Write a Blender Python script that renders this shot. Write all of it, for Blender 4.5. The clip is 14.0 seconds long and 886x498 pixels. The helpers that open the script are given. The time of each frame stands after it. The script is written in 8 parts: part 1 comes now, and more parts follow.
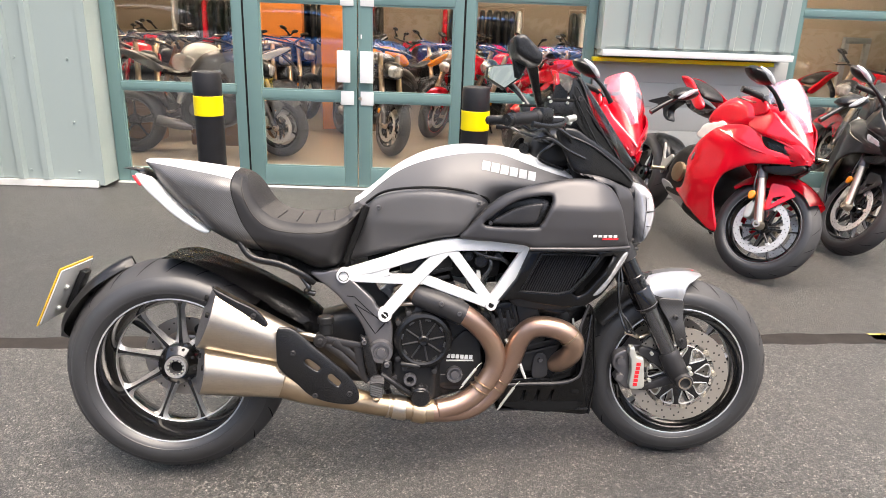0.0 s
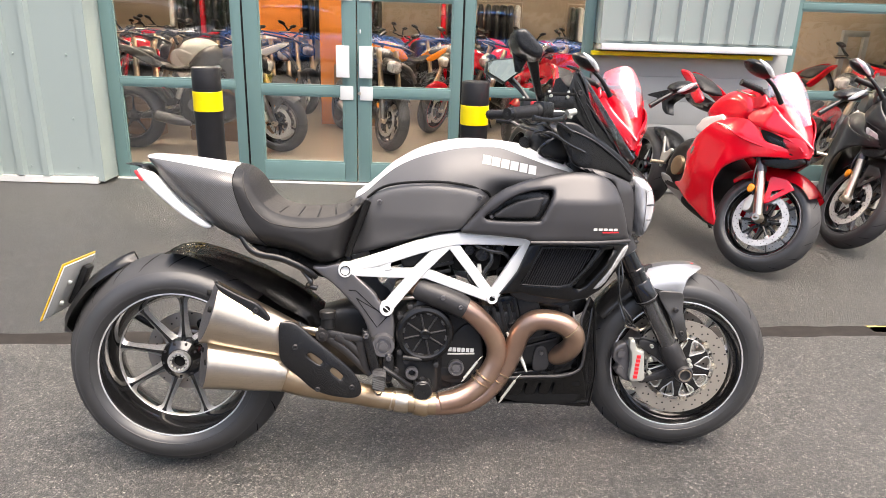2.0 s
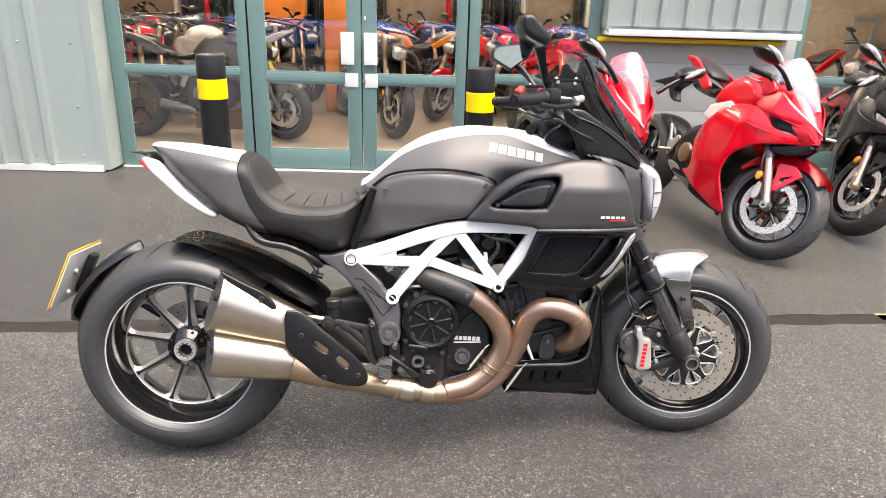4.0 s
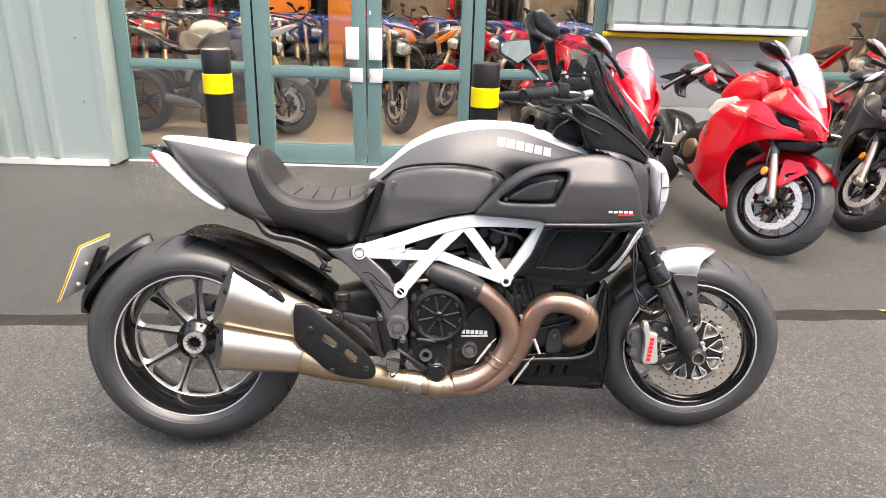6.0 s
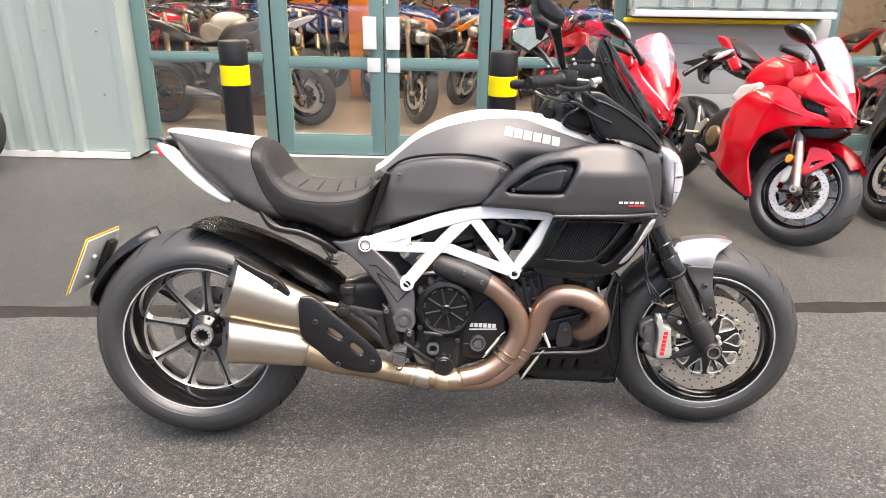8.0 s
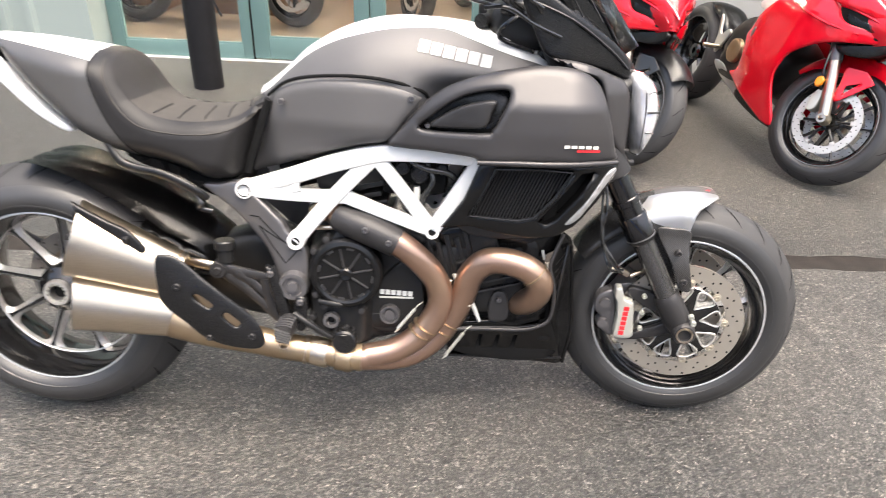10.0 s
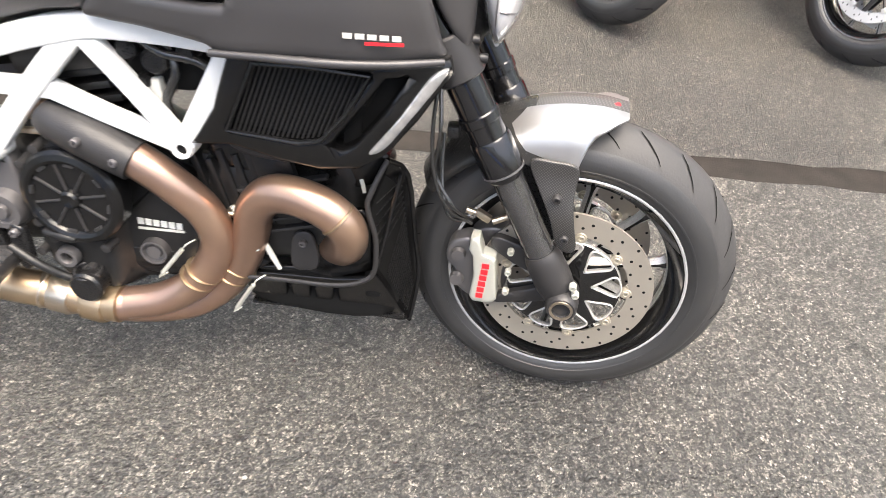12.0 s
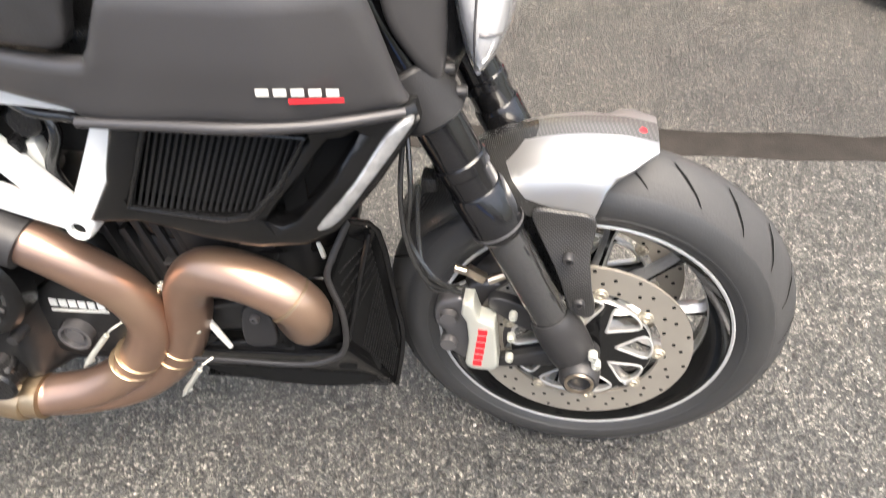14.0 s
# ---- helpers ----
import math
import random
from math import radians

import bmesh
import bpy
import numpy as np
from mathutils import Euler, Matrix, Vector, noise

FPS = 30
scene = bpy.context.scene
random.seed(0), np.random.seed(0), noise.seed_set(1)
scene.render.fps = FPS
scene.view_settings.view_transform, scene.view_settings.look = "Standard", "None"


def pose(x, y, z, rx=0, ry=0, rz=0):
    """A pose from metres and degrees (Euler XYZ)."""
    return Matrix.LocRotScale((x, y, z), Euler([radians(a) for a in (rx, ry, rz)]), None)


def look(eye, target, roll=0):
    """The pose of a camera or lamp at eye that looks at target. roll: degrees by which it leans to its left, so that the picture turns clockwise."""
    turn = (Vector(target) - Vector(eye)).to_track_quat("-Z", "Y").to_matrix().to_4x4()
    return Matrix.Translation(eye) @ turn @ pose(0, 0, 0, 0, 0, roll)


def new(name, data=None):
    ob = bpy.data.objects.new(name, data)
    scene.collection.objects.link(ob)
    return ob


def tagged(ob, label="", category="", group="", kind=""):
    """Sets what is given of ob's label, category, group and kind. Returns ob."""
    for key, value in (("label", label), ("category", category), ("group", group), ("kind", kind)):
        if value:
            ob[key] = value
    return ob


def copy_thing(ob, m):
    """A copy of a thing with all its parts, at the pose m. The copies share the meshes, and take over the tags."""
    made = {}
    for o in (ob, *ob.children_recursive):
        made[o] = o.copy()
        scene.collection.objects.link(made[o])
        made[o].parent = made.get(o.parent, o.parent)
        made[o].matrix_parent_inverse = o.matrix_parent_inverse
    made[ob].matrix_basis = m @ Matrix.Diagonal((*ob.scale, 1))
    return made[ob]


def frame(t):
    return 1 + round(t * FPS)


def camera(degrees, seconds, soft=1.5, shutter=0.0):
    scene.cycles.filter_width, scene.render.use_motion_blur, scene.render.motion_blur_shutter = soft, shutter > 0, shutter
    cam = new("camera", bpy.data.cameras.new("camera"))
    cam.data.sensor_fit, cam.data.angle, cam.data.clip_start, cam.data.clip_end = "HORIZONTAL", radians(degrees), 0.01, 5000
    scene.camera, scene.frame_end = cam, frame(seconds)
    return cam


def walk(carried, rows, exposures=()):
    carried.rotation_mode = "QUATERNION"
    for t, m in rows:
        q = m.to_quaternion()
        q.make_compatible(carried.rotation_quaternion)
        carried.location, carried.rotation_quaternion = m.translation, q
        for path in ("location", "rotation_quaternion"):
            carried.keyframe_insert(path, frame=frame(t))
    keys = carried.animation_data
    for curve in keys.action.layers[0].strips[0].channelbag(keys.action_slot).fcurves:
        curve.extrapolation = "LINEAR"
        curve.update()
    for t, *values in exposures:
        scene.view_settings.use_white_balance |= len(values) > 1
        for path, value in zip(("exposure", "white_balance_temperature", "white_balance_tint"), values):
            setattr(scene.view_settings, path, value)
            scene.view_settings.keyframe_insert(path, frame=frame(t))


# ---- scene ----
from mathutils.bvhtree import BVHTree
cam = camera(66.0, 14.0, soft=0.6, shutter=0.4)
PATH = [
    (0, (0.795, 0.359, 1.369), (0.832, 2.256, 0.737), 2.1),
    (0.5, (0.795, 0.361, 1.369), (0.84, 2.259, 0.739), 2.5),
    (1, (0.791, 0.355, 1.366), (0.837, 2.247, 0.718), 2.4),
    (1.5, (0.79, 0.35, 1.368), (0.834, 2.244, 0.727), 2.2),
    (2, (0.789, 0.349, 1.369), (0.829, 2.242, 0.723), 1.9),
    (2.5, (0.787, 0.353, 1.369), (0.821, 2.246, 0.723), 1.8),
    (3, (0.787, 0.358, 1.369), (0.818, 2.247, 0.712), 1.9),
    (5.5, (0.783, 0.357, 1.365), (0.798, 2.233, 0.673), 1.3),
    (6, (0.769, 0.349, 1.365), (0.789, 2.225, 0.673), 1.8),
    (6.5, (0.774, 0.346, 1.365), (0.791, 2.224, 0.678), 1.6),
    (7, (0.777, 0.353, 1.363), (0.797, 2.226, 0.663), 1.4),
    (9.3, (1.001, 0.548, 1.353), (0.8, 2.361, 0.533), -1.4),
    (9.5, (1.039, 0.603, 1.338), (0.842, 2.394, 0.471), -2.3),
    (10, (1.1, 0.841, 1.3), (0.985, 2.589, 0.335), 1.7),
    (10.5, (1.172, 0.971, 1.299), (1.199, 2.677, 0.256), 2.6),
    (11, (1.304, 1.061, 1.277), (1.059, 2.714, 0.178), -0.3),
    (11.5, (1.461, 1.204, 1.255), (1.08, 2.748, 0.043), -0.8),
    (12, (1.503, 1.429, 1.198), (1.318, 2.883, -0.163), 3.4),
    (12.5, (1.542, 1.598, 1.153), (1.272, 2.944, -0.302), 1.8),
    (13, (1.535, 1.715, 1.103), (1.222, 2.937, -0.449), 1.3),
    (13.5, (1.5, 1.733, 1.113), (1.339, 2.958, -0.459), 1.8),
    (14, (1.497, 1.731, 1.157), (1.302, 3.064, -0.321), -0.7),
]
walk(cam, [(t, look(eye, target, roll)) for t, eye, target, roll in PATH], [(0.0, 2.05, 6950, 12), (7.2, 2.07, 6950, 12), (9.5, 2.11, 6950, 11), (10.2, 2.26, 6950, 10), (11.5, 2.28, 6950, 9), (12.0, 2.40, 6950, 9), (13.0, 2.36, 6950, 8), (14.0, 2.42, 6950, 8)])

sun = new("sun", bpy.data.lights.new("sun", "SUN"))
sun.data.energy, sun.data.angle, sun.data.color = 1.5, radians(55), (1.0, 0.97, 0.93)
sun.matrix_world = look((1.9, -2.0, 9.0), (0, 0, 0))
world = bpy.data.worlds.new("overcast_sky")
scene.world = world
world.use_nodes = True
sky = world.node_tree.nodes.new("ShaderNodeTexSky")
sky.sky_type, sky.sun_disc = "NISHITA", False
sky.sun_elevation, sky.sun_rotation = radians(73), radians(136)
sky.air_density, sky.dust_density, sky.ozone_density = 1.0, 6.0, 1.0
world.node_tree.links.new(sky.outputs[0], world.node_tree.nodes["Background"].inputs[0])
world.node_tree.nodes["Background"].inputs[1].default_value = 0.11


# ---- materials ----
def material(name, colour, rough=0.5, metal=0.0, second=None, scale=20.0, amount=0.5, bump=0.0, bump_scale=200.0, coat=0.0, stretch=(1, 1, 1), rough_var=0.1, detail=6.0, gloss=0.5):
    """A surface with two scales of variation: broad patches of a second colour and fine grain, with relief."""
    m = bpy.data.materials.new(name)
    m.use_nodes = True
    nt = m.node_tree
    n, l = nt.nodes, nt.links
    p = n["Principled BSDF"]
    p.inputs["Metallic"].default_value = metal
    p.inputs["Coat Weight"].default_value = coat
    p.inputs["Specular IOR Level"].default_value = gloss
    p.inputs["Coat Roughness"].default_value = 0.06
    tc = n.new("ShaderNodeTexCoord")
    mp = n.new("ShaderNodeMapping")
    mp.inputs["Scale"].default_value = stretch
    l.new(tc.outputs["Object"], mp.inputs[0])
    big, fine = n.new("ShaderNodeTexNoise"), n.new("ShaderNodeTexNoise")
    big.inputs["Scale"].default_value, big.inputs["Detail"].default_value = scale, detail
    fine.inputs["Scale"].default_value, fine.inputs["Detail"].default_value = bump_scale, 3
    l.new(mp.outputs[0], big.inputs[0])
    l.new(mp.outputs[0], fine.inputs[0])
    ramp = n.new("ShaderNodeValToRGB")
    second = second or tuple(c * 0.75 for c in colour)
    ramp.color_ramp.elements[0].position, ramp.color_ramp.elements[1].position = 0.5 - 0.25 / max(amount, 0.1), 0.5 + 0.25 / max(amount, 0.1)
    ramp.color_ramp.elements[0].color, ramp.color_ramp.elements[1].color = (*second, 1), (*colour, 1)
    if ramp.color_ramp.elements[0].position < 0:
        ramp.color_ramp.elements[0].position, ramp.color_ramp.elements[1].position = 0.1, 0.65
    l.new(big.outputs[0], ramp.inputs[0])
    l.new(ramp.outputs[0], p.inputs["Base Color"])
    rr = n.new("ShaderNodeMapRange")
    rr.inputs["To Min"].default_value, rr.inputs["To Max"].default_value = max(rough - rough_var, 0.02), min(rough + rough_var, 1)
    l.new(fine.outputs[0], rr.inputs[0])
    l.new(rr.outputs[0], p.inputs["Roughness"])
    if bump:
        bp = n.new("ShaderNodeBump")
        bp.inputs["Strength"].default_value, bp.inputs["Distance"].default_value = bump, 0.002
        l.new(fine.outputs[0], bp.inputs["Height"])
        l.new(bp.outputs[0], p.inputs["Normal"])
    return m


def asphalt_material():
    """Bitumen-coated chippings, damp: dark stones of uneven size with a wet sheen, a few worn pale, greyer where it has dried."""
    m = bpy.data.materials.new("asphalt")
    m.use_nodes = True
    nt = m.node_tree
    n, l = nt.nodes, nt.links
    p = n["Principled BSDF"]
    tc = n.new("ShaderNodeTexCoord")

    def noise_node(scale, detail=4.0, rough=0.5, vector=None):
        t = n.new("ShaderNodeTexNoise")
        t.inputs["Scale"].default_value, t.inputs["Detail"].default_value, t.inputs["Roughness"].default_value = scale, detail, rough
        l.new(vector or tc.outputs["Object"], t.inputs["Vector"])
        return t

    def ramp_node(source, *stops):
        r = n.new("ShaderNodeValToRGB")
        e = r.color_ramp.elements
        e[0].position, e[0].color = stops[0][0], (*stops[0][1], 1)
        e[1].position, e[1].color = stops[-1][0], (*stops[-1][1], 1)
        for pos, c in stops[1:-1]:
            e.new(pos).color = (*c, 1)
        l.new(source, r.inputs[0])
        return r.outputs[0]

    def mixed(kind, fac, a, b):
        x = n.new("ShaderNodeMix")
        x.data_type, x.blend_type = "RGBA", kind
        for socket, value in ((x.inputs[0], fac), (x.inputs[6], a), (x.inputs[7], b)):
            if isinstance(value, (int, float, tuple)):
                socket.default_value = value
            else:
                l.new(value, socket)
        return x.outputs[2]

    def math_node(op, a, b, c=0.0):
        x = n.new("ShaderNodeMath")
        x.operation = op
        for k, value in enumerate((a, b, c)):
            if isinstance(value, (int, float)):
                x.inputs[k].default_value = value
            else:
                l.new(value, x.inputs[k])
        return x.outputs[0]

    # uneven stones: cells in bent coordinates, of two sizes
    bend = noise_node(90, 2)
    bent = n.new("ShaderNodeVectorMath")
    bent.operation = "MULTIPLY_ADD"
    bent.inputs[1].default_value = (0.011, 0.011, 0.011)
    l.new(bend.outputs["Color"], bent.inputs[0])
    l.new(tc.outputs["Object"], bent.inputs[2])
    cells = []
    for scale in (205, 115, 400):
        v = n.new("ShaderNodeTexVoronoi")
        v.inputs["Scale"].default_value = scale
        l.new(bent.outputs[0], v.inputs["Vector"])
        cells.append(v)
    small, large, grit = cells
    tone = n.new("ShaderNodeSeparateColor")
    l.new(small.outputs["Color"], tone.inputs[0])
    tone2 = n.new("ShaderNodeSeparateColor")
    l.new(large.outputs["Color"], tone2.inputs[0])
    tone3 = n.new("ShaderNodeSeparateColor")
    l.new(grit.outputs["Color"], tone3.inputs[0])
    stone = ramp_node(tone.outputs[0], (0.0, (0.042, 0.041, 0.039)), (0.45, (0.088, 0.0845, 0.079)), (0.82, (0.145, 0.138, 0.128)), (1.0, (0.25, 0.237, 0.218)))
    stone = mixed("MULTIPLY", 1.0, stone, ramp_node(tone2.outputs[1], (0.0, (0.36, 0.36, 0.36)), (0.6, (0.98, 0.98, 0.97)), (1.0, (1.80, 1.77, 1.70))))
    stone = mixed("MULTIPLY", 0.8, stone, ramp_node(tone3.outputs[2], (0.0, (0.35, 0.35, 0.35)), (0.70, (1.05, 1.05, 1.04)), (1.0, (1.65, 1.62, 1.56))))
    gap = n.new("ShaderNodeMapRange")
    gap.inputs["From Min"].default_value, gap.inputs["From Max"].default_value = 0.42, 0.80
    l.new(small.outputs["Distance"], gap.inputs[0])
    colour = mixed("MIX", gap.outputs[0], stone, (0.022, 0.0215, 0.021, 1))
    # dry and damp areas, hand-sized blotches
    big = noise_node(0.75, 7)
    blot = noise_node(8, 7, 0.62)
    colour = mixed("MULTIPLY", 1.0, colour, ramp_node(big.outputs[0], (0.34, (0.90, 0.90, 0.905)), (0.62, (1.32, 1.31, 1.285))))
    colour = mixed("MULTIPLY", 1.0, colour, ramp_node(blot.outputs[0], (0.34, (0.80, 0.80, 0.80)), (0.47, (0.97, 0.97, 0.97)), (0.66, (1.12, 1.115, 1.10))))
    # the older surface beyond the joint is finer and darker; its wet reflection, weaker to the left, is put into the
    # colour
    xyz = n.new("ShaderNodeSeparateXYZ")
    l.new(tc.outputs["Object"], xyz.inputs[0])
    across = math_node("MULTIPLY_ADD", xyz.outputs[0], -0.075, xyz.outputs[1])
    far = n.new("ShaderNodeMapRange")
    far.inputs["From Min"].default_value, far.inputs["From Max"].default_value = 3.05, 3.12
    l.new(across, far.inputs[0])
    # painted reflection: darker towards -x, paler towards +x, with a noisy edge
    damp_sheen = n.new("ShaderNodeMapRange")
    damp_sheen.inputs["From Min"].default_value, damp_sheen.inputs["From Max"].default_value = -0.6, 2.6
    l.new(math_node("MULTIPLY_ADD", big.outputs[0], 1.6, math_node("MULTIPLY_ADD", xyz.outputs[0], 1.0, -0.8)), damp_sheen.inputs[0])
    older = mixed("MULTIPLY", 1.0, colour, mixed("MIX", damp_sheen.outputs[0], (0.42, 0.42, 0.43, 1), (0.80, 0.775, 0.75, 1)))
    colour = mixed("MIX", far.outputs[0], colour, older)
    l.new(colour, p.inputs["Base Color"])
    wet = n.new("ShaderNodeMapRange")
    wet.inputs["From Min"].default_value, wet.inputs["From Max"].default_value = 0.35, 0.62
    wet.inputs["To Min"].default_value, wet.inputs["To Max"].default_value = 0.31, 0.38
    l.new(blot.outputs[0], wet.inputs[0])
    l.new(wet.outputs[0], p.inputs["Roughness"])
    p.inputs["Specular IOR Level"].default_value = 0.95
    # relief: stones stand proud by their own height, with broken faces
    rise = math_node("MULTIPLY_ADD", small.outputs["Distance"], -0.9, math_node("MULTIPLY", tone.outputs[1], 0.55))
    rise = math_node("MULTIPLY_ADD", large.outputs["Distance"], -0.7, rise)
    rise = math_node("MULTIPLY_ADD", noise_node(210, 4, 0.6).outputs[0], 0.9, rise)
    b = n.new("ShaderNodeBump")
    b.inputs["Strength"].default_value, b.inputs["Distance"].default_value = 1.0, 0.0065
    l.new(rise, b.inputs["Height"])
    l.new(b.outputs[0], p.inputs["Normal"])
    return m


def weave_material(name, colour, rough, dark, scale=260.0, strength=0.5, metal=0.25):
    """Matt carbon cloth: a twill of two tones under satin lacquer."""
    m = material(name, colour, rough, 0.0, dark, 6.0, 0.6, 0.0, 300.0, 0.0)
    n, l = m.node_tree.nodes, m.node_tree.links
    p = n["Principled BSDF"]
    tc = n.new("ShaderNodeTexCoord")
    w1, w2 = n.new("ShaderNodeTexWave"), n.new("ShaderNodeTexWave")
    w1.bands_direction, w2.bands_direction = "X", "Z"
    mp = n.new("ShaderNodeMapping")
    mp.inputs["Rotation"].default_value = (radians(32), radians(45), radians(18))
    l.new(tc.outputs["Object"], mp.inputs[0])
    for w in (w1, w2):
        w.inputs["Scale"].default_value = scale
        l.new(mp.outputs[0], w.inputs[0])
    mul = n.new("ShaderNodeMath")
    mul.operation = "MULTIPLY"
    l.new(w1.outputs["Fac"], mul.inputs[0])
    l.new(w2.outputs["Fac"], mul.inputs[1])
    old = p.inputs["Base Color"].links[0].from_socket
    mix = n.new("ShaderNodeMix")
    mix.data_type, mix.blend_type = "RGBA", "MULTIPLY"
    mix.inputs[0].default_value = 1
    rng = n.new("ShaderNodeMapRange")
    rng.inputs["To Min"].default_value, rng.inputs["To Max"].default_value = 1 - strength, 1 + strength
    l.new(mul.outputs[0], rng.inputs[0])
    l.new(old, mix.inputs[6])
    l.new(rng.outputs[0], mix.inputs[7])
    l.new(mix.outputs[2], p.inputs["Base Color"])
    p.inputs["Metallic"].default_value = metal
    return m


def pipe_material():
    """Heated steel: copper brown with straw and violet tints along the run."""
    m = material("heated_steel", (0.52, 0.335, 0.235), 0.29, 0.85, (0.28, 0.182, 0.145), 14, 0.8, 0.0, 400, 0, (1, 1, 1), 0.01)
    n, l = m.node_tree.nodes, m.node_tree.links
    p = n["Principled BSDF"]
    tc = n.new("ShaderNodeTexCoord")
    no = n.new("ShaderNodeTexNoise")
    no.inputs["Scale"].default_value = 5
    l.new(tc.outputs["Object"], no.inputs[0])
    r = n.new("ShaderNodeValToRGB")
    e = r.color_ramp.elements
    e[0].position, e[0].color = 0.3, (0.32, 0.222, 0.178, 1)
    e[1].position, e[1].color = 0.72, (0.54, 0.40, 0.27, 1)
    k = e.new(0.5)
    k.color = (0.405, 0.265, 0.198, 1)
    l.new(no.outputs[0], r.inputs[0])
    mix = n.new("ShaderNodeMix")
    mix.data_type = "RGBA"
    mix.inputs[0].default_value = 0.6
    l.new(p.inputs["Base Color"].links[0].from_socket, mix.inputs[6])
    l.new(r.outputs[0], mix.inputs[7])
    l.new(mix.outputs[2], p.inputs["Base Color"])
    return m


def glass_material(name, tint=(1, 1, 1), rough=0.0, ior=1.5):
    m = bpy.data.materials.new(name)
    m.use_nodes = True
    p = m.node_tree.nodes["Principled BSDF"]
    p.inputs["Base Color"].default_value = (*tint, 1)
    p.inputs["Transmission Weight"].default_value, p.inputs["Roughness"].default_value, p.inputs["IOR"].default_value = 1.0, rough, ior
    return m


ASPHALT = asphalt_material()
TAR = material("tar", (0.013, 0.0115, 0.0105), 0.75, 0, (0.030, 0.026, 0.023), 14, 0.8, 0.5, 160, gloss=0.12)
YELLOW_LINE = material("road_paint", (0.62, 0.5, 0.08), 0.7, 0, (0.2, 0.18, 0.1), 40, 0.9, 0.4, 200)
CLADDING = material("cladding", (0.290, 0.343, 0.327), 0.42, 0, (0.262, 0.315, 0.299), 1.5, 0.6, 0.08, 60, 0, (1, 1, 0.3))
WALL_PAINT = material("grey_paint", (0.40, 0.41, 0.395), 0.65, 0, (0.35, 0.36, 0.345), 3, 0.7, 0.4, 90)
FRAME_PAINT = material("teal_powder_coat", (0.135, 0.225, 0.22), 0.4, 0, (0.115, 0.2, 0.195), 4, 0.6, 0.05, 300)
WHITE_TRIM = material("white_trim", (0.72, 0.73, 0.72), 0.4, 0, (0.55, 0.56, 0.54), 6, 0.6, 0.05, 100)
YELLOW = material("yellow_vinyl", (0.85, 0.68, 0.0), 0.35, 0, (0.75, 0.58, 0.0), 7, 0.5, 0.03, 150)
BLACK_VINYL = material("black_vinyl", (0.008, 0.008, 0.009), 0.45, 0, (0.014, 0.014, 0.016), 12, 0.6, 0.08, 120, gloss=0.25)
GLASS = glass_material("window_glass", (1, 1, 1), 0.0, 1.75)
CLEAR = glass_material("clear_plastic", (1, 1, 1), 0.06, 1.8)
SMOKE = glass_material("smoked_plastic", (0.12, 0.12, 0.13), 0.03, 1.45)
BEIGE = material("showroom_floor", (0.30, 0.255, 0.205), 0.3, 0, (0.25, 0.215, 0.17), 2, 0.6, 0.03, 50, 0, (1, 1, 1), 0.05)
INNER_WALL = material("showroom_wall", (0.45, 0.37, 0.28), 0.7, 0, (0.38, 0.31, 0.235), 1.2, 0.6, 0.1, 40)
ORANGE = material("orange_paint", (0.75, 0.24, 0.03), 0.5, 0, (0.62, 0.19, 0.025), 3, 0.6, 0.05, 60)
CEILING = material("ceiling_board", (0.7, 0.68, 0.64), 0.8, 0, (0.62, 0.6, 0.57), 4, 0.6, 0.1, 60)

CARBON = weave_material("matt_carbon", (0.165, 0.160, 0.156), 0.42, (0.14, 0.136, 0.133), 85, 0.30, 0.6)
STAY_CARBON = weave_material("satin_carbon", (0.062, 0.060, 0.059), 0.36, (0.050, 0.049, 0.048), 95, 0.6, 0.3)
GLOSS_CARBON = weave_material("gloss_carbon", (0.060, 0.059, 0.058), 0.24, (0.048, 0.047, 0.046), 130, 0.40, 0.4)
MATT_GREY = material("matt_graphite", (0.118, 0.115, 0.115), 0.52, 0.25, (0.106, 0.103, 0.103), 8, 0.5, 0.05, 500, 0, (1, 1, 1), 0.03, gloss=0.45)
MATT_DARK = material("matt_dark_carbon", (0.070, 0.068, 0.070), 0.40, 0.45, (0.060, 0.058, 0.060), 8, 0.5, 0.05, 500, 0, (1, 1, 1), 0.03, gloss=0.4)
DARK_CAST = material("dark_cast", (0.045, 0.044, 0.045), 0.42, 0.4, (0.033, 0.032, 0.033), 25, 0.6, 0.2, 500, gloss=0.4)
MIRROR = material("mirror", (0.92, 0.93, 0.94), 0.03, 1.0, (0.90, 0.91, 0.92), 10, 0.3, 0, 100, 0, (1, 1, 1), 0.01)
SIGNAL = material("signal_lens", (0.50, 0.50, 0.50), 0.12, 0.5, (0.24, 0.24, 0.24), 60, 0.9, 0.3, 160, 0.5, (1, 1, 1), 0.02)
BIKE_FRAME = material("bike_frame_grey", (0.16, 0.16, 0.16), 0.4, 0.5, (0.13, 0.13, 0.13), 12, 0.5, 0.1, 300)
WHITE_PAINT = material("white_paint", (0.74, 0.75, 0.745), 0.33, 0, (0.70, 0.71, 0.705), 9, 0.5, 0.02, 200, 0.2)
PIVOT_GREY = material("cast_grey", (0.165, 0.160, 0.164), 0.40, 0.65, (0.135, 0.131, 0.134), 18, 0.6, 0.15, 500)
ENGINE_BLACK = material("engine_black", (0.0085, 0.0085, 0.009), 0.36, 0.0, (0.017, 0.017, 0.017), 22, 0.6, 0.2, 380, 0, (1, 1, 1), 0.06, gloss=0.35)
PLASTIC = material("black_plastic", (0.0070, 0.0070, 0.0074), 0.28, 0, (0.0105, 0.0105, 0.011), 14, 0.6, 0.04, 450, 0, (1, 1, 1), 0.04, gloss=0.40)
